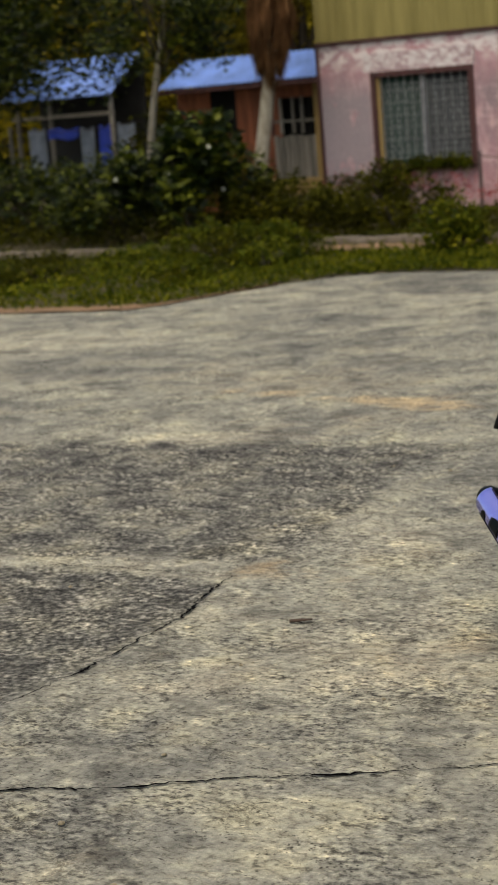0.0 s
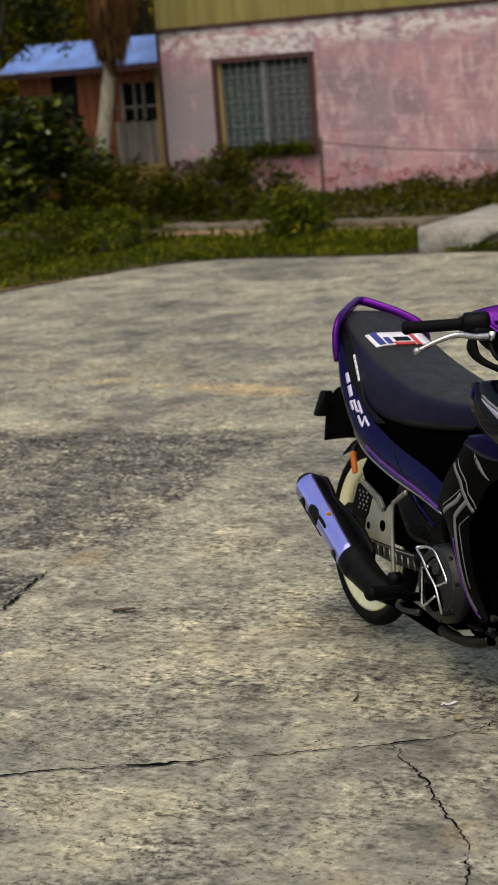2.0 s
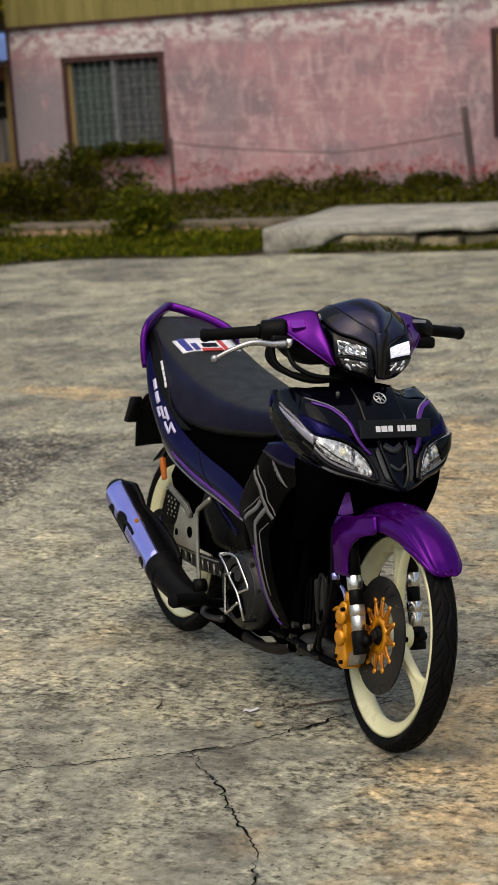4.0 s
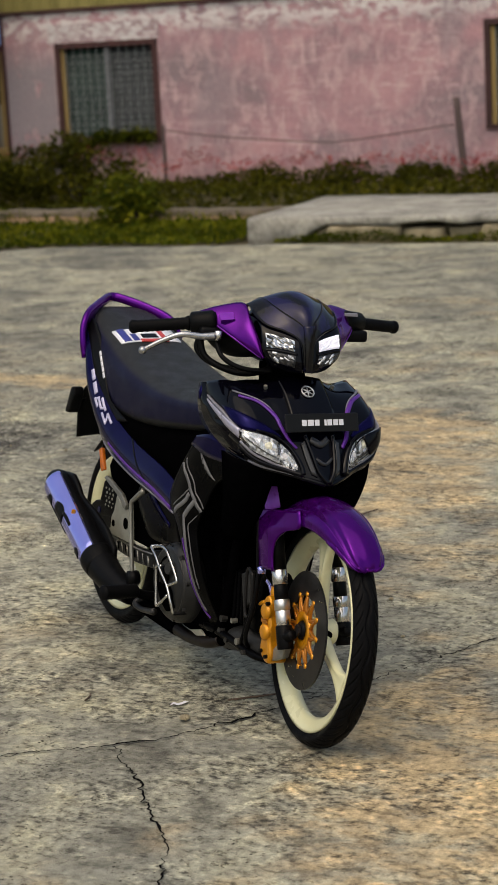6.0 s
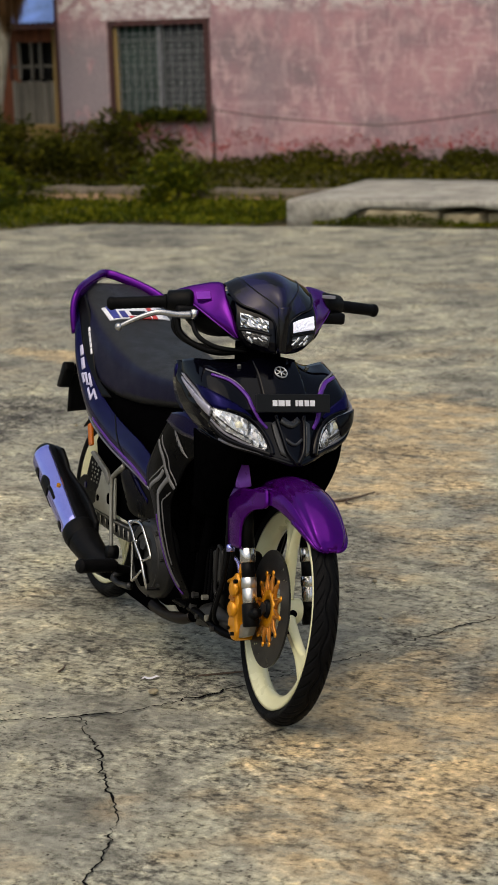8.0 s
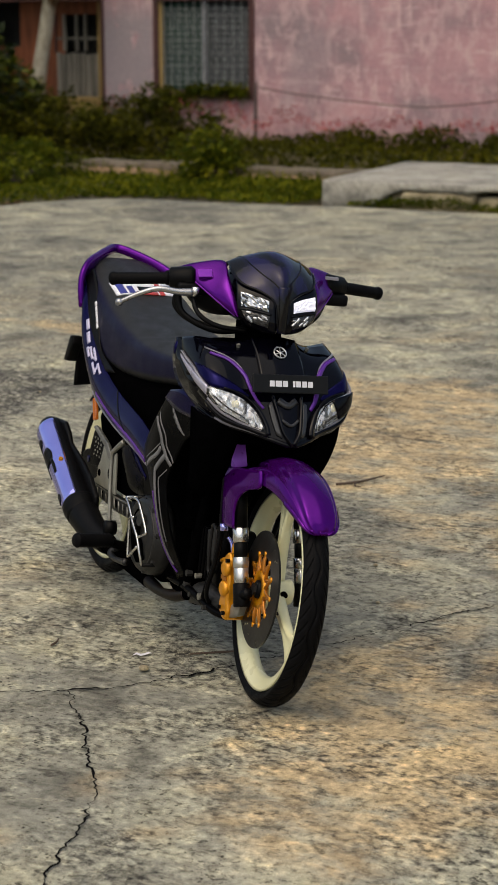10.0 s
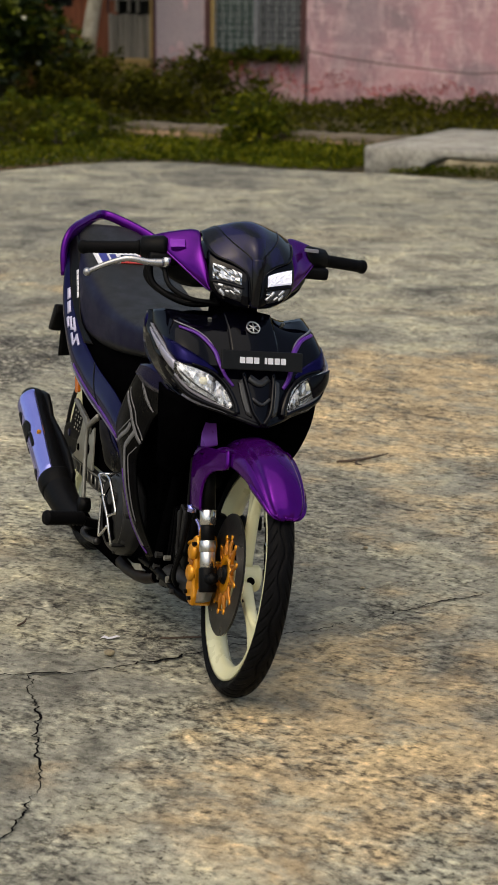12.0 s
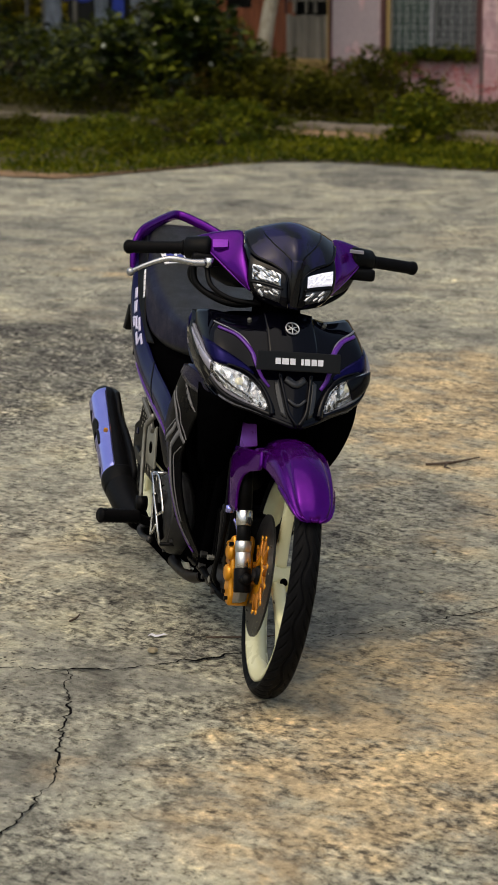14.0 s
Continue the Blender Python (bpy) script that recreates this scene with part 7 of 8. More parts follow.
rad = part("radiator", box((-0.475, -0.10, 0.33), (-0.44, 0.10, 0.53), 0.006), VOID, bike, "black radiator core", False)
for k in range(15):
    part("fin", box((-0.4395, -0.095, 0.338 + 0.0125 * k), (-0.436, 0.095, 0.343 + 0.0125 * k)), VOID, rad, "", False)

# ---- body, seat and tail
part("frame_cover", hull_rings([(-0.47, 0, 0.08, 0.55, 0.745), (-0.62, 0, 0.115, 0.47, 0.705), (-0.85, 0, 0.14, 0.50, 0.685), (-1.08, 0, 0.145, 0.57, 0.70), (-1.25, 0, 0.13, 0.68, 0.80), (-1.38, 0, 0.10, 0.77, 0.865), (-1.45, 0, 0.06, 0.83, 0.89)], 28, 24, 3.0), VOID, bike, "black centre cover under the seat")
SEAT = [(-1.472, 0, 0.045, 0.885, 0.922), (-1.42, 0, 0.092, 0.850, 0.930), (-1.33, 0, 0.122, 0.785, 0.908), (-1.22, 0, 0.137, 0.705, 0.872), (-1.10, 0, 0.147, 0.648, 0.833), (-0.97, 0, 0.148, 0.640, 0.802), (-0.82, 0, 0.144, 0.650, 0.776), (-0.67, 0, 0.128, 0.668, 0.766), (-0.55, 0, 0.105, 0.685, 0.768), (-0.47, 0, 0.075, 0.715, 0.772)]
seat = part("seat", hull_rings(SEAT, 56, 48, 3.8), SEATHIDE, bike, "dark grey vinyl seat with navy sheen painted on its sides")
# mask for the painted navy sheen: grows as the surface turns sideways
at_ = seat.data.attributes.new("side", "FLOAT", "POINT")
for v_, a_ in zip(seat.data.vertices, at_.data):
    q_ = min(1.0, max(0.0, (abs(v_.normal.y) - 0.45) / 0.40))
    a_.value = q_ * q_ * (3 - 2 * q_) * (1 if v_.normal.z > -0.4 else 0)


def seat_top(x, y):
    xs = [r[0] for r in SEAT]
    hw, z0, z1 = (float(np.interp(x, xs, [r[i] for r in SEAT])) for i in (2, 3, 4))
    q = min(0.98, abs(y) / hw)
    return (z0 + z1) / 2 + (z1 - z0) / 2 * (1 - q ** 3.8) ** (1 / 3.8)


def on_seat(x0, x1, y0, y1, skew, mt, lift, nm, label=""):
    top, low = [], []
    for i in range(7):
        a, b = [], []
        for j in range(9):
            y = y0 + (y1 - y0) * j / 8
            x = x0 + (x1 - x0) * i / 6 + skew * j / 8
            z = seat_top(x, y) + lift
            a.append(Vector((x, y, z)))
            b.append(Vector((x, y, z - 0.004)))
        top.append(a)
        low.append(b)
    return part(nm, shell(top, low), mt, seat, label)


SX, SY = -1.195, -0.098
on_seat(SX - 0.045, SX + 0.035, SY, SY + 0.19, -0.01, WHITEFILM, 0.003, "seat_sticker", "white seat sticker with blue and red blocks")
on_seat(SX - 0.045, SX + 0.032, SY + 0.012, SY + 0.034, -0.002, BLUEFILM, 0.0045, "sticker_block", "blue block")
on_seat(SX - 0.012, SX + 0.030, SY + 0.042, SY + 0.060, -0.002, BLUEFILM, 0.0045, "sticker_block")
on_seat(SX - 0.012, SX + 0.012, SY + 0.075, SY + 0.125, -0.003, BLACK, 0.0045, "sticker_block", "dark lettering bar")
on_seat(SX - 0.045, SX + 0.033, SY + 0.135, SY + 0.150, -0.002, REDFILM, 0.0045, "sticker_block", "red block")
on_seat(SX + 0.020, SX + 0.034, SY + 0.064, SY + 0.13, -0.002, REDFILM, 0.0045, "sticker_block")

SIDE = [
    [(-1.345, -0.132, 0.885), (-1.350, -0.140, 0.876), (-1.348, -0.138, 0.866)],
    [(-1.275, -0.146, 0.830), (-1.290, -0.157, 0.812), (-1.302, -0.148, 0.790)],
    [(-1.225, -0.152, 0.770), (-1.242, -0.167, 0.735), (-1.254, -0.155, 0.702)],
    [(-1.150, -0.154, 0.715), (-1.166, -0.173, 0.665), (-1.178, -0.158, 0.618)],
    [(-1.050, -0.154, 0.655), (-1.062, -0.177, 0.605), (-1.076, -0.162, 0.556)],
    [(-0.900, -0.154, 0.607), (-0.900, -0.178, 0.560), (-0.900, -0.166, 0.514)],
    [(-0.700, -0.155, 0.570), (-0.700, -0.180, 0.530), (-0.700, -0.171, 0.487)],
    [(-0.570, -0.160, 0.535), (-0.570, -0.182, 0.500), (-0.565, -0.174, 0.466)]]
for sd in (-1, 1):
    s = Surface(SIDE, -sd)
    o = (0, sd, 0.2)
    sp = part("side_panel", s.sheet(12, 44, 0.006, o), NAVY, bike, "navy blue side panel with purple stripe")
    part("stripe", s.ribbon([(0.64, 0.60), (0.68, 0.70), (0.74, 0.80), (0.80, 0.88), (0.88, 0.97)], lambda q: 0.009 + 0.013 * q, o, 0.002, 40), STRIPE, sp, "purple stripe")
    part("stripe", s.ribbon([(0.93, 0.54), (0.94, 0.68), (0.94, 0.82), (0.94, 0.99)], 0.006, o, 0.002, 40), SILVERFILM, sp, "grey pinstripe")
    part("panel_seam", s.ribbon([(0.0, 0.70), (0.5, 0.78), (1.0, 0.86)], 0.004, o, 0.001, 20), BLACK, sp)
    # lettering: two upright strokes, an angular curl and a slanted one
    for u0, v0, u1, v1, w in ((0.085, 0.284, 0.140, 0.338, 0.0125), (0.160, 0.350, 0.218, 0.404, 0.0135),
                              (0.310, 0.412, 0.336, 0.458, 0.0080), (0.205, 0.430, 0.252, 0.484, 0.0075), (0.106, 0.452, 0.155, 0.513, 0.0085), (0.332, 0.418, 0.169, 0.438, 0.0075),
                              (0.270, 0.478, 0.122, 0.505, 0.0075), (0.279, 0.500, 0.327, 0.553, 0.0075), (0.140, 0.530, 0.178, 0.578, 0.0075), (0.325, 0.550, 0.150, 0.535, 0.0065)):
        part("letter_bar", s.ribbon([(u0, v0), ((u0 + u1) / 2, (v0 + v1) / 2), (u1, v1)], w, o, 0.002, 8), LILACFILM, sp)
    # inner matt strip between panel and seat with a small line of print
    ins = Surface([[(-1.335, -0.118, 0.905), (-1.345, -0.134, 0.884)], [(-1.252, -0.128, 0.858), (-1.275, -0.148, 0.828)], [(-1.180, -0.139, 0.785), (-1.222, -0.154, 0.766)], [(-1.110, -0.148, 0.700), (-1.140, -0.156, 0.705)], [(-0.98, -0.146, 0.650), (-1.03, -0.156, 0.645)]], -sd)
    st = part("seat_side_strip", ins.sheet(4, 30, 0.005, o), BLACK, bike, "matt black strip beside the seat")
    for k in range(5):
        part("print_bar", ins.ribbon([(0.22, 0.375 + 0.046 * k), (0.22, 0.416 + 0.046 * k)], 0.008, o, 0.002, 4), WHITEFILM, st)

# tail ring
half = [(-1.298, -0.154, 0.792), (-1.318, -0.154, 0.830), (-1.332, -0.149, 0.872), (-1.344, -0.134, 0.902), (-1.385, -0.096, 0.928), (-1.435, -0.050, 0.945), (-1.482, 0.0, 0.955)]
line = catmull(half + [(x, -y * 0.97, z - 0.008 * abs(y) / 0.15) for x, y, z in half[-2::-1]], 60)
rows = []
for i, p in enumerate(line):
    t = (line[min(i + 1, 60)] - line[max(i - 1, 0)]).normalized()
    outw = Vector((p.x + 1.25, p.y * 1.1, 0.0))
    outw = (outw - t * outw.dot(t)).normalized()
    upw = t.cross(outw).normalized()
    q = abs(i - 30) / 30
    w = 0.0135 - 0.007 * max(0, q - 0.86) / 0.14 + (0.012 if i < 30 else 0.005) * math.sin(math.pi * min(1, max(0, q - 0.3) * 1.4))
    th = 0.0095
    rows.append([p + outw * th * a + upw * w * b for a, b in ((1, -0.7), (1, 0.7), (0.5, 1), (-0.5, 1), (-1, 0.7), (-1, -0.7), (-0.5, -1), (0.5, -1))])
bm = grid_bm(rows, True, True)
bmesh.ops.recalc_face_normals(bm, faces=bm.faces)
ring = part("grab_rail", bm, PURPLE, bike, "purple peaked grab rail round the tail")
for sd in (-1, 1):
    part("rail_stay", tube([(-1.33, 0.12 * sd, 0.84), (-1.325, 0.14 * sd, 0.835), (-1.322, 0.150 * sd, 0.834)], 0.010, 8, 8), BLACK, ring)
part("tail_lamp", hull_rings([(-1.43, 0, 0.10, 0.79, 0.86), (-1.47, 0, 0.085, 0.80, 0.865), (-1.50, 0, 0.05, 0.82, 0.86)], 20, 8, 2.6), LAMPDARK, bike, "dark smoked tail lamp")

# rear mudguard, plate carrier, rear signal
g = Surface([[(-1.30, -0.085, 0.700), (-1.31, 0, 0.730), (-1.30, 0.085, 0.700)], [(-1.42, -0.09, 0.70), (-1.43, 0, 0.725), (-1.42, 0.09, 0.70)], [(-1.495, -0.09, 0.63), (-1.505, 0, 0.645), (-1.495, 0.09, 0.63)], [(-1.510, -0.088, 0.525), (-1.522, 0, 0.530), (-1.510, 0.088, 0.525)]])
mud = part("rear_mudguard", g.sheet(12, 20, 0.006, (-1, 0, 0.5)), BLACK, bike, "black plastic rear mudguard")
part("mudguard_stay", tube([(-1.36, -0.05, 0.72), (-1.35, -0.05, 0.80)], 0.02, 2, 8), BLACK, mud)
for sd in (-1, 1):
    sig = plate_bm([(-1.532, 0.598), (-1.494, 0.600), (-1.455, 0.658), (-1.462, 0.684), (-1.486, 0.682)], 0.088 * sd, 0.122 * sd, 0.006)
    part("rear_signal", sig, BLACK, mud, "black rear signal pod")
    part("signal_stalk", tube([(-1.48, 0.075 * sd, 0.655), (-1.49, 0.11 * sd, 0.648)], 0.009, 2, 7), BLACK, mud)
hug = Surface([[(-1.20, -0.055, 0.570), (-1.20, 0, 0.585), (-1.20, 0.055, 0.570)], [(-1.35, -0.055, 0.550), (-1.36, 0, 0.565), (-1.35, 0.055, 0.550)], [(-1.45, -0.052, 0.49), (-1.46, 0, 0.505), (-1.45, 0.052, 0.49)]])
part("wheel_hugger", hug.sheet(8, 12, 0.005, (-0.4, 0, 1)), BLACK, bike)
part("hugger_stay", tube([(-1.26, 0, 0.57), (-1.25, 0, 0.66)], 0.02, 2, 8), BLACK, bike)
part("side_reflector", moved(box((-0.012, -0.006, -0.034), (0.012, 0.006, 0.034), 0.004), Matrix.Translation((-1.316, -0.076, 0.486)) @ Matrix.Rotation(radians(-20), 4, "Y")), AMBER, bike, "amber side reflector", False)
part("reflector_arm", tube([(-1.325, -0.070, 0.518), (-1.315, -0.06, 0.56)], 0.007, 2, 6), BLACK, bike)

# ---- swing arm, shock, chain side
for sd in (-1, 1):
    arm = part("swing_arm", plate_bm([(-1.285, 0.298), (-1.205, 0.290), (-0.986, 0.292), (-0.790, 0.304), (-0.790, 0.262), (-0.980, 0.249), (-1.139, 0.256), (-1.285, 0.262)], 0.080 * sd, 0.102 * sd, 0.004), CASING, bike, "dark swing arm with pale ribs", False)
    part("arm_lip", tube([(-1.200, 0.1035 * sd, 0.290), (-0.986, 0.1035 * sd, 0.291), (-0.815, 0.1035 * sd, 0.301)], 0.0028, 10, 6), ALLOY, arm, "bare alloy lip")
    for k in range(9):
        x = -0.850 - 0.038 * k
        part("rib", tube([(x, 0.103 * sd, 0.286), (x + 0.010, 0.103 * sd, 0.258)], 0.0024 + 0.0012 * (k % 3 == 1), 2, 6, None, False), ALLOY, arm, "bare alloy rib")
    for k in range(4):
        x = -0.930 - 0.062 * k
        # flat black plate painting the shade in a pocket
        part("arm_pocket", plate_bm([(x, 0.283), (x + 0.011, 0.283), (x + 0.016, 0.263), (x + 0.005, 0.263)], 0.1025 * sd, 0.1032 * sd), VOID, arm, "", False)
    part("axle_plate", plate_bm([(-1.345, 0.348), (-1.312, 0.366), (-1.250, 0.374), (-1.214, 0.360), (-1.160, 0.354), (-1.134, 0.342), (-1.140, 0.318), (-1.200, 0.290), (-1.262, 0.270), (-1.340, 0.268)], 0.070 * sd, 0.094 * sd, 0.004), BLACK, arm, "black axle and stay plate", False)
    part("axle_bolt", disc_bm((-1.262, 0.096 * sd, 0.345), (0, 1, 0), 0.010, 0.008, 6), BLUEBOLT, arm, "blue anodised bolt", False)
    part("axle_bolt", disc_bm((-1.160, 0.096 * sd, 0.330), (0, 1, 0), 0.012, 0.008, 12), SATIN, arm, "", False)
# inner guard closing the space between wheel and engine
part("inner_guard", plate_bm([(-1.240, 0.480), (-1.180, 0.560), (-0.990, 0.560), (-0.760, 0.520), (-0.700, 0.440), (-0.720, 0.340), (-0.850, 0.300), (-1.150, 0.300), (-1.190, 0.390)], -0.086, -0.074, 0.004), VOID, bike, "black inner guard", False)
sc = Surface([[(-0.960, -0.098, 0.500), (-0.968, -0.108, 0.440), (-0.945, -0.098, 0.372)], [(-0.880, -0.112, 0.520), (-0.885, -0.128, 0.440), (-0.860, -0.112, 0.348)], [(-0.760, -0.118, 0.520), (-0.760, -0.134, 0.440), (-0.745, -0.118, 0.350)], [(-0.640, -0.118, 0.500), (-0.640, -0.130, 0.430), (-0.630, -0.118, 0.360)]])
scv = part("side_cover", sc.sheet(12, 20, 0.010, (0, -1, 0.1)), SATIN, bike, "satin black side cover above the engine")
# navy ribbon paints the sheen that runs along the cover's crease
part("cover_sheen", sc.ribbon([(0.05, 0.25), (0.35, 0.55), (0.65, 0.85)], lambda q: 0.030 - 0.016 * q, (0, -1, 0.1), 0.002, 16), NAVY, scv, "navy sheen painted along the crease")
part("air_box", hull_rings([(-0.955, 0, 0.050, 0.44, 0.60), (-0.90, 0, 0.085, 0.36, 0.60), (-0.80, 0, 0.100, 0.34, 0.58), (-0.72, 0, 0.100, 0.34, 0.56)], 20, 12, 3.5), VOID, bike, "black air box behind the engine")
part("swing_pivot", tube([(-0.80, -0.12, 0.30), (-0.80, 0.12, 0.30)], 0.022, 2, 12), BLACK, bike)
shk = part("rear_shock", tube([(-0.95, 0, 0.40), (-0.90, 0, 0.60)], 0.02, 4, 12), BLACK, bike, "black rear shock with coil")
part("coil_spring", tube([(-0.95 + 0.05 * q / 60 + 0.03 * math.cos(q * 0.9), 0.03 * math.sin(q * 0.9), 0.41 + 0.17 * q / 60) for q in range(61)], 0.005, 240, 5), BLACK, shk)
# drilled heel plate, right side
hp = part("heel_plate", plate_bm([(-1.115, 0.416), (-1.090, 0.403), (-1.053, 0.386), (-1.026, 0.392), (-1.020, 0.404), (-1.004, 0.416), (-0.985, 0.298), (-1.190, 0.296), (-1.152, 0.316), (-1.150, 0.346), (-1.132, 0.368)], -0.110, -0.103, 0.002), HEEL, bike, "bare alloy heel plate with a hole", False)
part("plate_arm", plate_bm([(-1.204, 0.452), (-1.190, 0.460), (-1.172, 0.459), (-1.062, 0.428), (-1.032, 0.404), (-1.040, 0.388), (-1.056, 0.392), (-1.078, 0.412), (-1.112, 0.424)], -0.116, -0.106, 0.002), ALLOY, hp, "bare alloy arm", False)
for x, z, r in ((-1.039, 0.348, 0.0165), (-1.130, 0.332, 0.010)):
    # flat black disc painting the shade of an open hole
    part("hole", disc_bm((x, -0.1105, z), (0, 1, 0), r, 0.001, 18), VOID, hp, "", False)
ch = plate_bm([(-1.232, 0.436), (-1.205, 0.450), (-1.150, 0.438), (-1.106, 0.418), (-1.120, 0.372), (-1.152, 0.345), (-1.250, 0.330), (-1.260, 0.372)], -0.102, -0.096, 0.002)
cg = part("sprocket_guard", ch, BLACK, bike, "perforated black guard", False)
rng_ = random.Random(5)
for k in range(15):
    x_, z_ = -1.214 + 0.024 * (k % 3) + 0.007 * (k // 3 % 2), 0.420 - 0.0125 * (k // 3)
    part("hole", disc_bm((x_, -0.1025, z_), (0, 1, 0), rng_.uniform(0.0020, 0.0042), 0.001, 10), HEEL, cg, "", False)

# foot rest bracket and pegs
br = part("footrest_bracket", tube([(-0.790, -0.168, 0.490), (-0.845, -0.170, 0.458), (-0.865, -0.171, 0.435), (-0.855, -0.171, 0.35), (-0.834, -0.171, 0.248)], [0.0085, 0.007, 0.0062, 0.0058, 0.0058], 24, 9), ALLOY, bike, "bare alloy footrest bracket")
part("bracket_boss", disc_bm((-0.834, -0.168, 0.240), (0, 1, 0), 0.020, 0.014, 14), BLACK, br)
part("bracket_stay", tube([(-0.79, -0.165, 0.49), (-0.78, -0.10, 0.50)], 0.009, 3, 8), BLACK, br)


def peg(a, b, label):
    a, b = Vector(a), Vector(b)
    line, prof = [], []
    for i in range(21):
        line.append(a.lerp(b, i / 20))
        prof.append(0.0200 if i % 2 else 0.0160)
    prof[0] = 0.018
    prof[1] = 0.021
    return part("foot_peg", tube(line, prof, 20, 14, None, False), RUBBER, bike, label)


peg((-0.722, -0.302, 0.231), (-0.760, -0.190, 0.222), "ribbed black rubber foot peg")
peg((-0.722, 0.302, 0.231), (-0.760, 0.190, 0.222), "ribbed black rubber foot peg")
part("peg_bar", tube([(-0.765, -0.20, 0.220), (-0.78, -0.12, 0.20), (-0.78, 0.12, 0.20), (-0.765, 0.20, 0.220)], 0.013, 16, 8), BLACK, bike)
part("brake_pedal", tube([(-0.78, -0.14, 0.205), (-0.800, -0.170, 0.180), (-0.770, -0.172, 0.171), (-0.720, -0.172, 0.176), (-0.672, -0.172, 0.184)], [0.010, 0.010, 0.008, 0.008, 0.010], 24, 8), CASING, bike, "dark steel brake pedal")

# ---- engine
eng = part("engine", hull_rings([(-0.86, 0, 0.06, 0.20, 0.36), (-0.79, 0, 0.105, 0.16, 0.39), (-0.66, 0, 0.125, 0.13, 0.40), (-0.54, 0, 0.115, 0.14, 0.37), (-0.47, 0, 0.075, 0.18, 0.34)], 30, 20, 3.2), VOID, bike, "dark cast engine block")
part("clutch_cover", tube([(-0.615, -0.11, 0.275), (-0.612, -0.140, 0.275), (-0.61, -0.158, 0.275), (-0.61, -0.165, 0.275)], [0.108, 0.106, 0.092, 0.05], 10, 36), CASING, eng, "round dark clutch cover")
part("cover_rib", ring_bm((-0.613, -0.152, 0.275), (0, 1, 0), 0.084, 0.090, 0.006, 36), ENGINE, eng)
part("cover_rib", ring_bm((-0.613, -0.156, 0.275), (0, 1, 0), 0.066, 0.072, 0.006, 36), VOID, eng)
part("cover_cap", disc_bm((-0.628, -0.166, 0.296), (0, 1, 0), 0.024, 0.008, 20), SATIN, eng)
part("cover_plate", plate_bm([(-0.660, 0.268), (-0.618, 0.285), (-0.575, 0.262), (-0.560, 0.222), (-0.600, 0.202), (-0.640, 0.222)], -0.172, -0.158, 0.004), VOID, eng, "black raised plate on the clutch cover", False)
part("oil_cap", tube([(-0.590, -0.158, 0.320), (-0.588, -0.178, 0.322)], [0.020, 0.016], 3, 12, None, False), ENGINE, eng, "dull cast oil cap", False)
for k in range(5):
    a = math.pi * (0.30 + 0.22 * k)
    part("cover_web", tube([(-0.613 + 0.056 * math.cos(a), -0.161, 0.275 + 0.056 * math.sin(a)), (-0.613 + 0.100 * math.cos(a), -0.149, 0.275 + 0.100 * math.sin(a))], 0.004, 2, 6), VOID if k % 2 else ENGINE, eng, "", False)
for k in range(8):
    a = k * math.pi / 4 + 0.2
    part("cover_bolt", disc_bm((-0.613 + 0.096 * math.cos(a), -0.150, 0.275 + 0.096 * math.sin(a)), (0, 1, 0), 0.006, 0.004, 6), ENGINE, eng, "", False)
part("left_cover", tube([(-0.615, 0.11, 0.275), (-0.612, 0.145, 0.275), (-0.61, 0.155, 0.275)], [0.10, 0.095, 0.06], 8, 30), ENGINE, eng)
part("head_cover", plate_bm([(-0.356, 0.356), (-0.306, 0.376), (-0.298, 0.290), (-0.336, 0.268)], -0.080, -0.060, 0.006), ENGINE, eng, "grey cast head cover", False)
part("case_tab", plate_bm([(-0.588, 0.153), (-0.526, 0.169), (-0.498, 0.159), (-0.548, 0.146)], -0.104, -0.098, 0.001), HEEL, eng, "bare alloy tab", False)
for k_, (x_, z_) in enumerate(((-0.500, 0.178), (-0.430, 0.190), (-0.385, 0.176), (-0.330, 0.186), (-0.290, 0.168), (-0.415, 0.225), (-0.362, 0.232))):
    part("case_bolt", disc_bm((x_, -0.088 - 0.002 * (k_ % 3), z_), (0, 1, 0), 0.007 + 0.002 * (k_ % 2), 0.008, 8), ALLOY if k_ % 3 == 0 else ENGINE, eng, "", False)
part("frame_rail", tube([(-0.655, -0.098, 0.172), (-0.506, -0.092, 0.182), (-0.380, -0.086, 0.180), (-0.273, -0.078, 0.168), (-0.215, -0.060, 0.165)], [0.010, 0.010, 0.011, 0.011, 0.009], 26, 9), SATIN, bike, "black lower frame rail")
part("sump", hull_rings([(-0.46, -0.02, 0.05, 0.125, 0.17), (-0.40, -0.02, 0.066, 0.140, 0.21), (-0.32, -0.02, 0.064, 0.148, 0.22), (-0.25, -0.02, 0.048, 0.155, 0.21), (-0.205, -0.02, 0.03, 0.160, 0.20)], 20, 14, 3.0), ENGINE, eng, "dark cast sump")
part("cable", tube([(-0.240, -0.098, 0.520), (-0.233, -0.100, 0.486), (-0.222, -0.102, 0.410), (-0.219, -0.102, 0.361), (-0.236, -0.101, 0.307), (-0.266, -0.100, 0.256), (-0.296, -0.098, 0.198), (-0.330, -0.080, 0.180)], 0.0045, 40, 7), RUBBER, bike, "black cable looping below the fork")
part("cylinder", box((-0.47, -0.055, 0.24), (-0.30, 0.055, 0.34), 0.01), VOID, eng, "finned dark cylinder", False)
for k in range(7):
    part("cooling_fin", box((-0.47 + 0.022 * k, -0.075, 0.225), (-0.460 + 0.022 * k, 0.075, 0.355), 0.003), SATIN, eng, "", False)
part("cylinder_head", box((-0.325, -0.075, 0.22), (-0.262, 0.075, 0.37), 0.016), SATIN, eng)
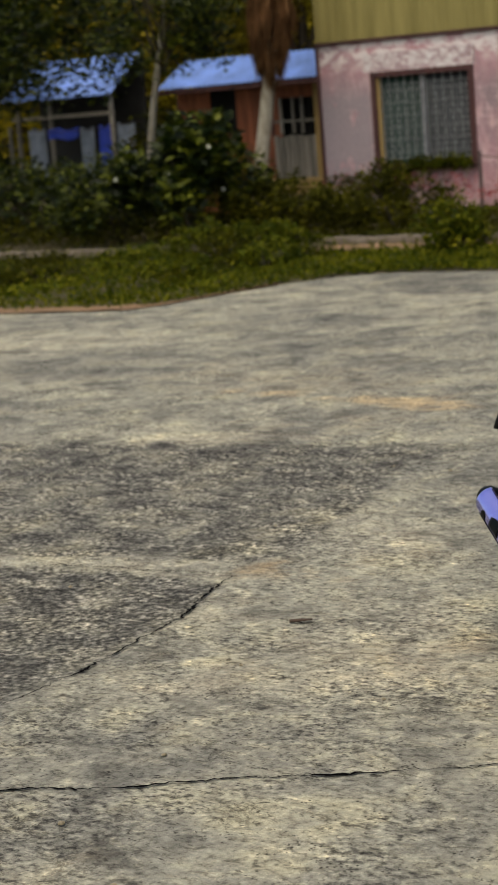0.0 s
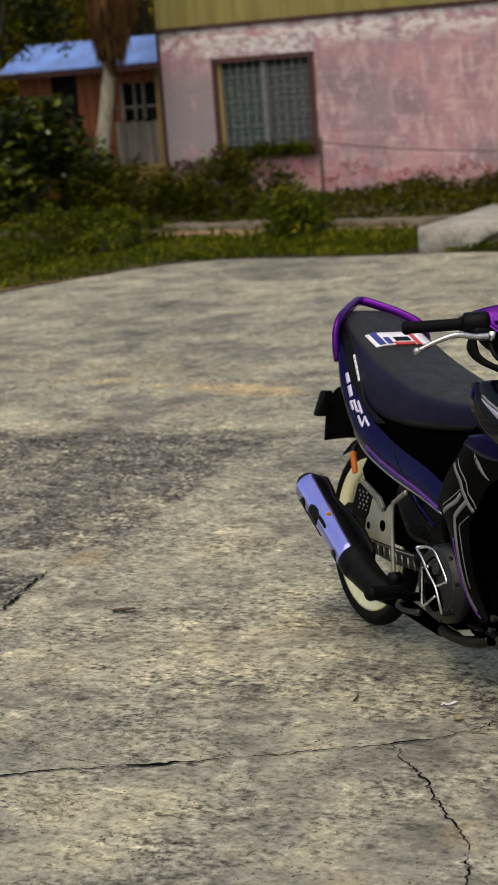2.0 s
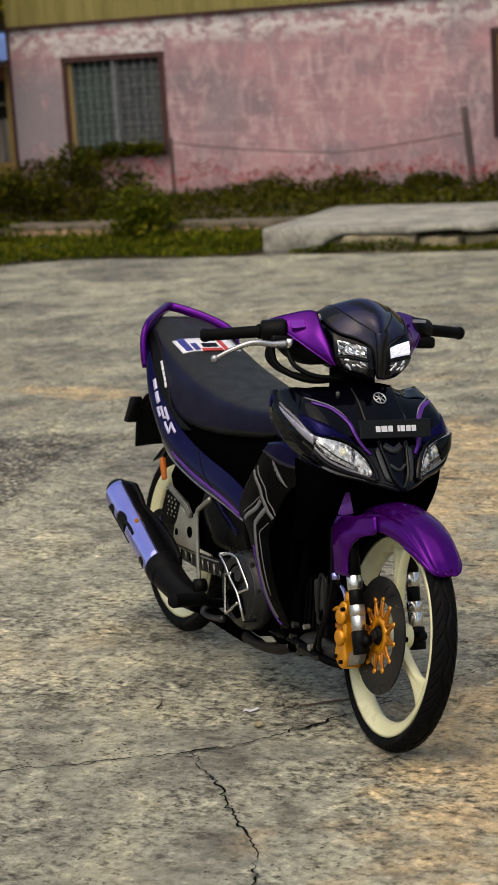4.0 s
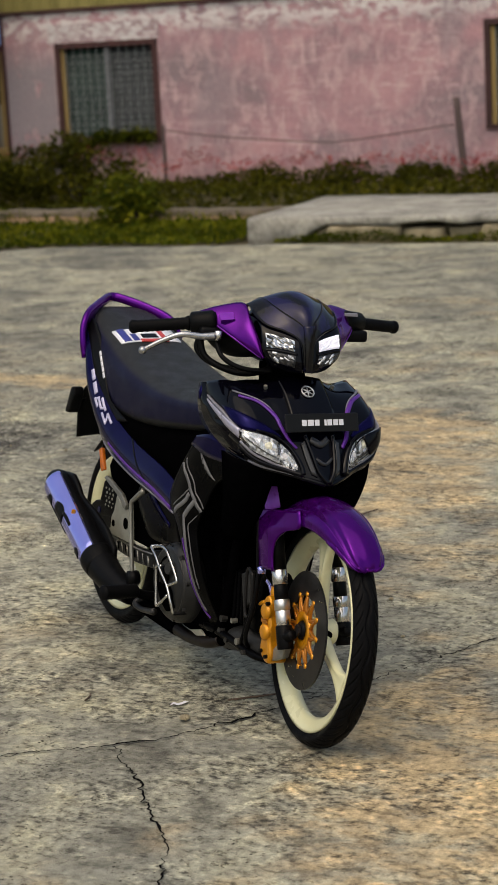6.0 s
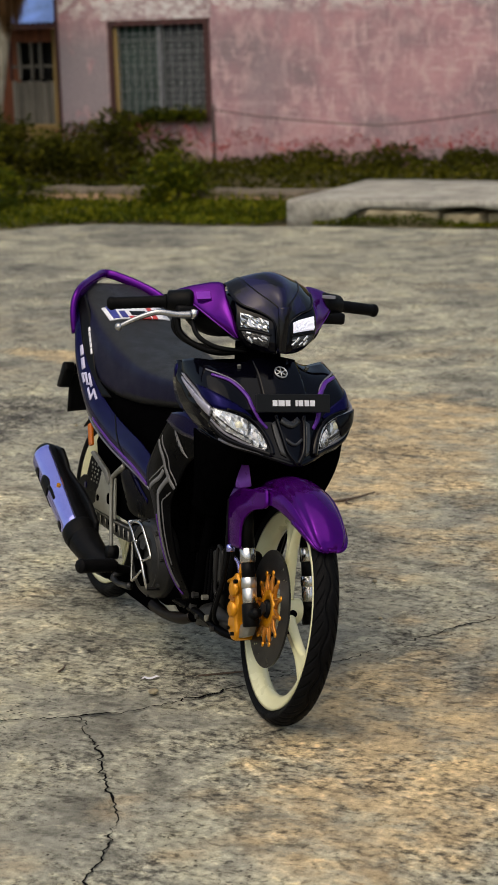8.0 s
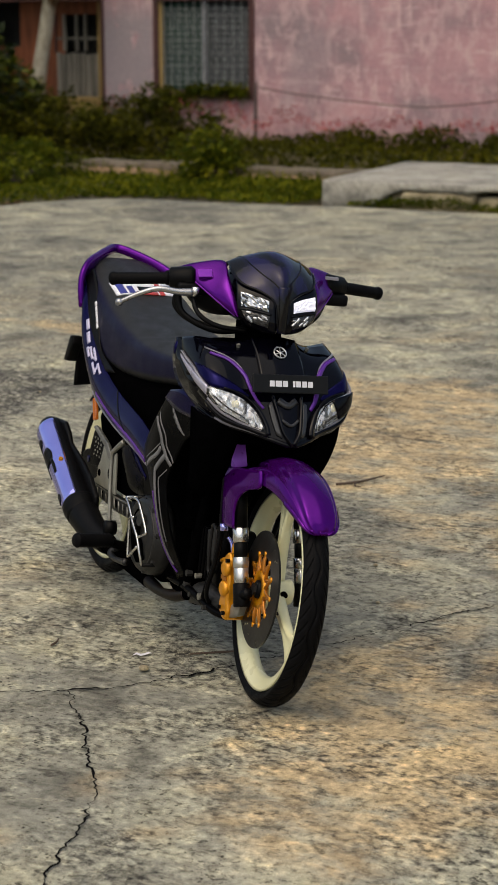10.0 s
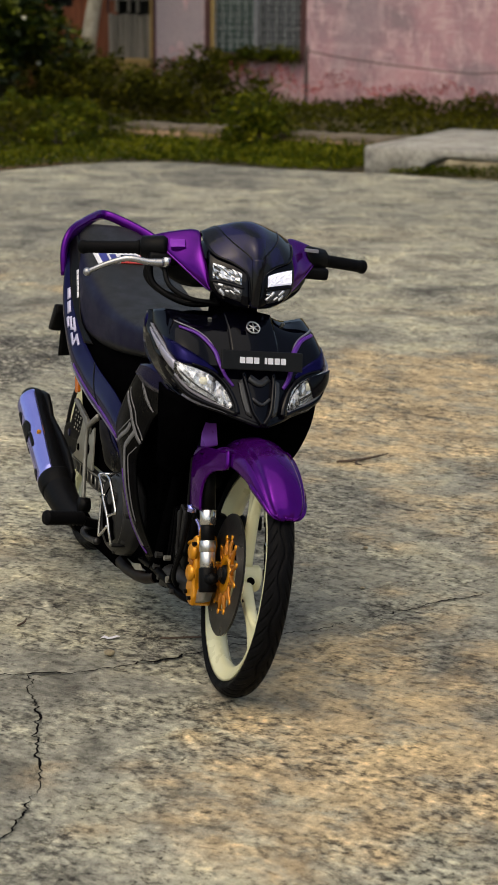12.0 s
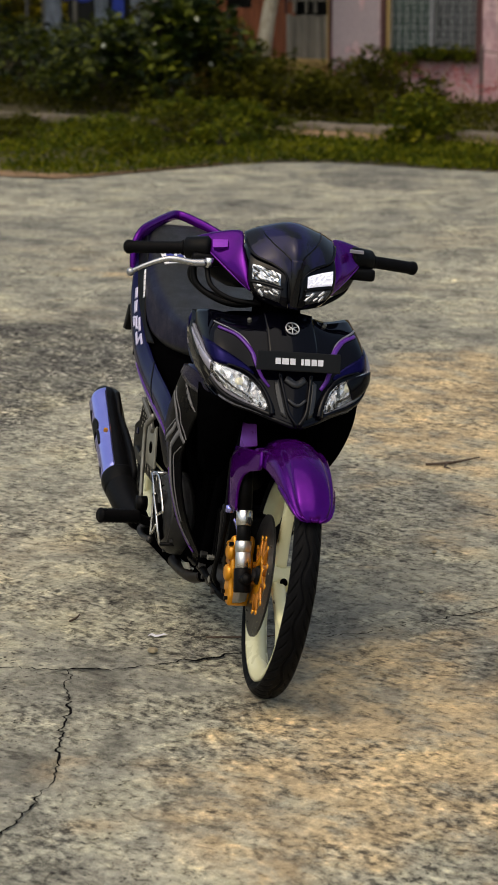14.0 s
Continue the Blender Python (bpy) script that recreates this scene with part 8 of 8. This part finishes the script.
part("head_loop", tube([(-0.29, -0.082, 0.26), (-0.275, -0.086, 0.27), (-0.27, -0.088, 0.36), (-0.285, -0.086, 0.375), (-0.315, -0.082, 0.37), (-0.315, -0.082, 0.265), (-0.29, -0.082, 0.26)], 0.005, 40, 7), DISCSTEEL, eng, "dull alloy loop on the cylinder head")
# bright wire guard over the clutch cover
W = 0.176
gd = part("cover_guard", tube([(-0.704, -W, 0.355), (-0.660, -W - 0.004, 0.337), (-0.616, -W - 0.008, 0.308), (-0.569, -W - 0.010, 0.280), (-0.548, -W - 0.008, 0.247), (-0.541, -W, 0.211)], 0.0040, 36, 7), STEEL, bike, "bright bent-wire engine guard")
part("guard_wire", tube([(-0.686, -W, 0.358), (-0.640, -W - 0.004, 0.370), (-0.601, -W - 0.006, 0.372), (-0.573, -W - 0.008, 0.362), (-0.514, -W - 0.008, 0.310), (-0.526, -W - 0.009, 0.297), (-0.561, -W - 0.010, 0.282)], 0.0040, 40, 7), STEEL, gd)
part("guard_wire", tube([(-0.614, -W - 0.008, 0.323), (-0.657, -W - 0.003, 0.310), (-0.662, -W, 0.290), (-0.654, -W, 0.215), (-0.643, -W, 0.210), (-0.566, -W - 0.009, 0.254)], 0.0040, 40, 7), STEEL, gd)
part("guard_stay", tube([(-0.704, -W, 0.355), (-0.70, -0.11, 0.36)], 0.005, 2, 6), STEEL, gd)
part("guard_stay", tube([(-0.541, -W, 0.211), (-0.54, -0.09, 0.21)], 0.005, 2, 6), BLACK, gd)
hdr = part("header_pipe", tube([(-0.449, -0.080, 0.158), (-0.501, -0.092, 0.140), (-0.593, -0.100, 0.131), (-0.668, -0.106, 0.136)], [0.016, 0.016, 0.016, 0.017], 28, 12), HEADER, bike, "heat-browned header pipe")
part("pipe_sleeve", tube([(-0.660, -0.105, 0.135), (-0.696, -0.108, 0.138), (-0.784, -0.140, 0.165), (-0.840, -0.168, 0.192)], [0.019, 0.019, 0.021, 0.026], 24, 12), VOID, hdr, "black sleeve on the header pipe")
part("header_elbow", tube([(-0.285, 0.0, 0.245), (-0.285, -0.012, 0.215), (-0.35, -0.040, 0.185), (-0.455, -0.080, 0.158)], 0.016, 24, 12), VOID, bike, "black header elbow")
part("belly_bracket", box((-0.60, -0.07, 0.135), (-0.42, 0.09, 0.160), 0.01), VOID, bike)
part("lower_frame", tube([(-0.35, -0.06, 0.60), (-0.40, -0.07, 0.42), (-0.43, -0.085, 0.22), (-0.50, -0.08, 0.14)], 0.016, 20, 8), VOID, bike)
part("lower_frame", tube([(-0.35, 0.06, 0.60), (-0.40, 0.07, 0.42), (-0.43, 0.085, 0.22), (-0.50, 0.08, 0.14)], 0.016, 20, 8), VOID, bike)
part("horn", tube([(-0.30, -0.035, 0.46), (-0.275, -0.035, 0.46), (-0.262, -0.035, 0.46)], [0.02, 0.034, 0.030], 6, 18), BLACK, bike, "small round black horn")

# ---- exhaust
ex = [Vector((-1.400, -0.176, 0.402)), Vector((-1.390, -0.177, 0.398)), Vector((-1.20, -0.184, 0.318)), Vector((-1.05, -0.188, 0.252)), Vector((-1.00, -0.188, 0.232)), Vector((-0.92, -0.182, 0.206)), Vector((-0.835, -0.170, 0.192))]
muf = part("muffler", tube(ex, [0.034, 0.044, 0.046, 0.047, 0.046, 0.040, 0.029], 40, 22), BLACK, bike, "black muffler with lilac chrome heat shield")
axd = (ex[3] - ex[1]).normalized()
part("muffler_tip", tube([ex[0] - axd * 0.012, ex[0] + axd * 0.01], [0.024, 0.026], 2, 16), DISCSTEEL, muf)
part("end_cap", ring_bm(ex[0] - axd * 0.002, axd, 0.024, 0.040, 0.006, 28), BLACK, muf)
side_v = Vector((0, -1, 0))
side_v = (side_v - axd * side_v.dot(axd)).normalized()
up_v = side_v.cross(axd).normalized()
if up_v.z < 0:
    up_v = -up_v
top, low = [], []
L0, L1 = ex[1] - axd * 0.008, ex[1] + axd * 0.375
for i in range(31):
    a, b = [], []
    q = i / 30
    c = L0.lerp(L1, q)
    lo_a, hi_a = -24 + 2 * q, 80 - 14 * q
    for j in range(13):
        th = radians(lo_a + (hi_a - lo_a) * j / 12)
        d = side_v * math.cos(th) + up_v * math.sin(th)
        a.append(c + d * (0.051 - 0.004 * (i in (0, 30))))
        b.append(c + d * 0.047)
    top.append(a)
    low.append(b)
hs = part("heat_shield", shell(top, low), CHROME, muf, "lilac-tinted chrome heat shield")
for q0, q1, th0, th1 in ((0.15, 0.23, -24, 10), (0.32, 0.50, -10, 34), (0.47, 0.64, 18, 30), (0.10, 0.60, -25, -20), (0.85, 0.93, -24, 6)):
    t2, l2 = [], []
    for i in range(7):
        q = q0 + (q1 - q0) * i / 6
        c = L0.lerp(L1, q)
        ra, rb = [], []
        for j in range(7):
            th = radians(th0 + (th1 - th0) * j / 6 * (0.75 + 0.25 * math.sin(math.pi * i / 6)))
            d = side_v * math.cos(th) + up_v * math.sin(th)
            ra.append(c + d * 0.0528)
            rb.append(c + d * 0.049)
        t2.append(ra)
        l2.append(rb)
    part("shield_slot", shell(t2, l2), BLACK, hs, "dark slot")
part("muffler_bracket", plate_bm([(-1.388, 0.440), (-1.330, 0.442), (-1.290, 0.418), (-1.262, 0.392), (-1.225, 0.382), (-1.140, 0.362), (-1.058, 0.334), (-0.990, 0.290), (-0.990, 0.240), (-1.050, 0.250), (-1.220, 0.320), (-1.380, 0.390)], -0.166, -0.150, 0.006), BLACK, muf, "black muffler bracket")
part("end_clamp", tube([L1 - axd * 0.004, L1 + axd * 0.014, L1 + axd * 0.050], [0.0515, 0.0515, 0.045], 6, 26), BLACK, muf, "black clamp below the heat shield")
part("shield_bolt", disc_bm(L0.lerp(L1, 0.55) + (side_v * math.cos(0.95) + up_v * math.sin(0.95)) * 0.050, up_v, 0.006, 0.006, 8), GOLD, muf, "brass bolt", False)

# side stand on the far side
foot_y = 0.26
part("side_stand", tube([(-0.70, 0.10, 0.16), (-0.69, 0.17, 0.10), (-0.68, foot_y, foot_y * math.tan(radians(LEAN)) + 0.012)], 0.012, 12, 9), BLACK, bike, "black steel side stand")
part("stand_foot", moved(box((-0.715, foot_y - 0.02, foot_y * math.tan(radians(LEAN)) + 0.001), (-0.655, foot_y + 0.025, foot_y * math.tan(radians(LEAN)) + 0.010), 0.003), Matrix.Identity(4)), BLACK, bike)
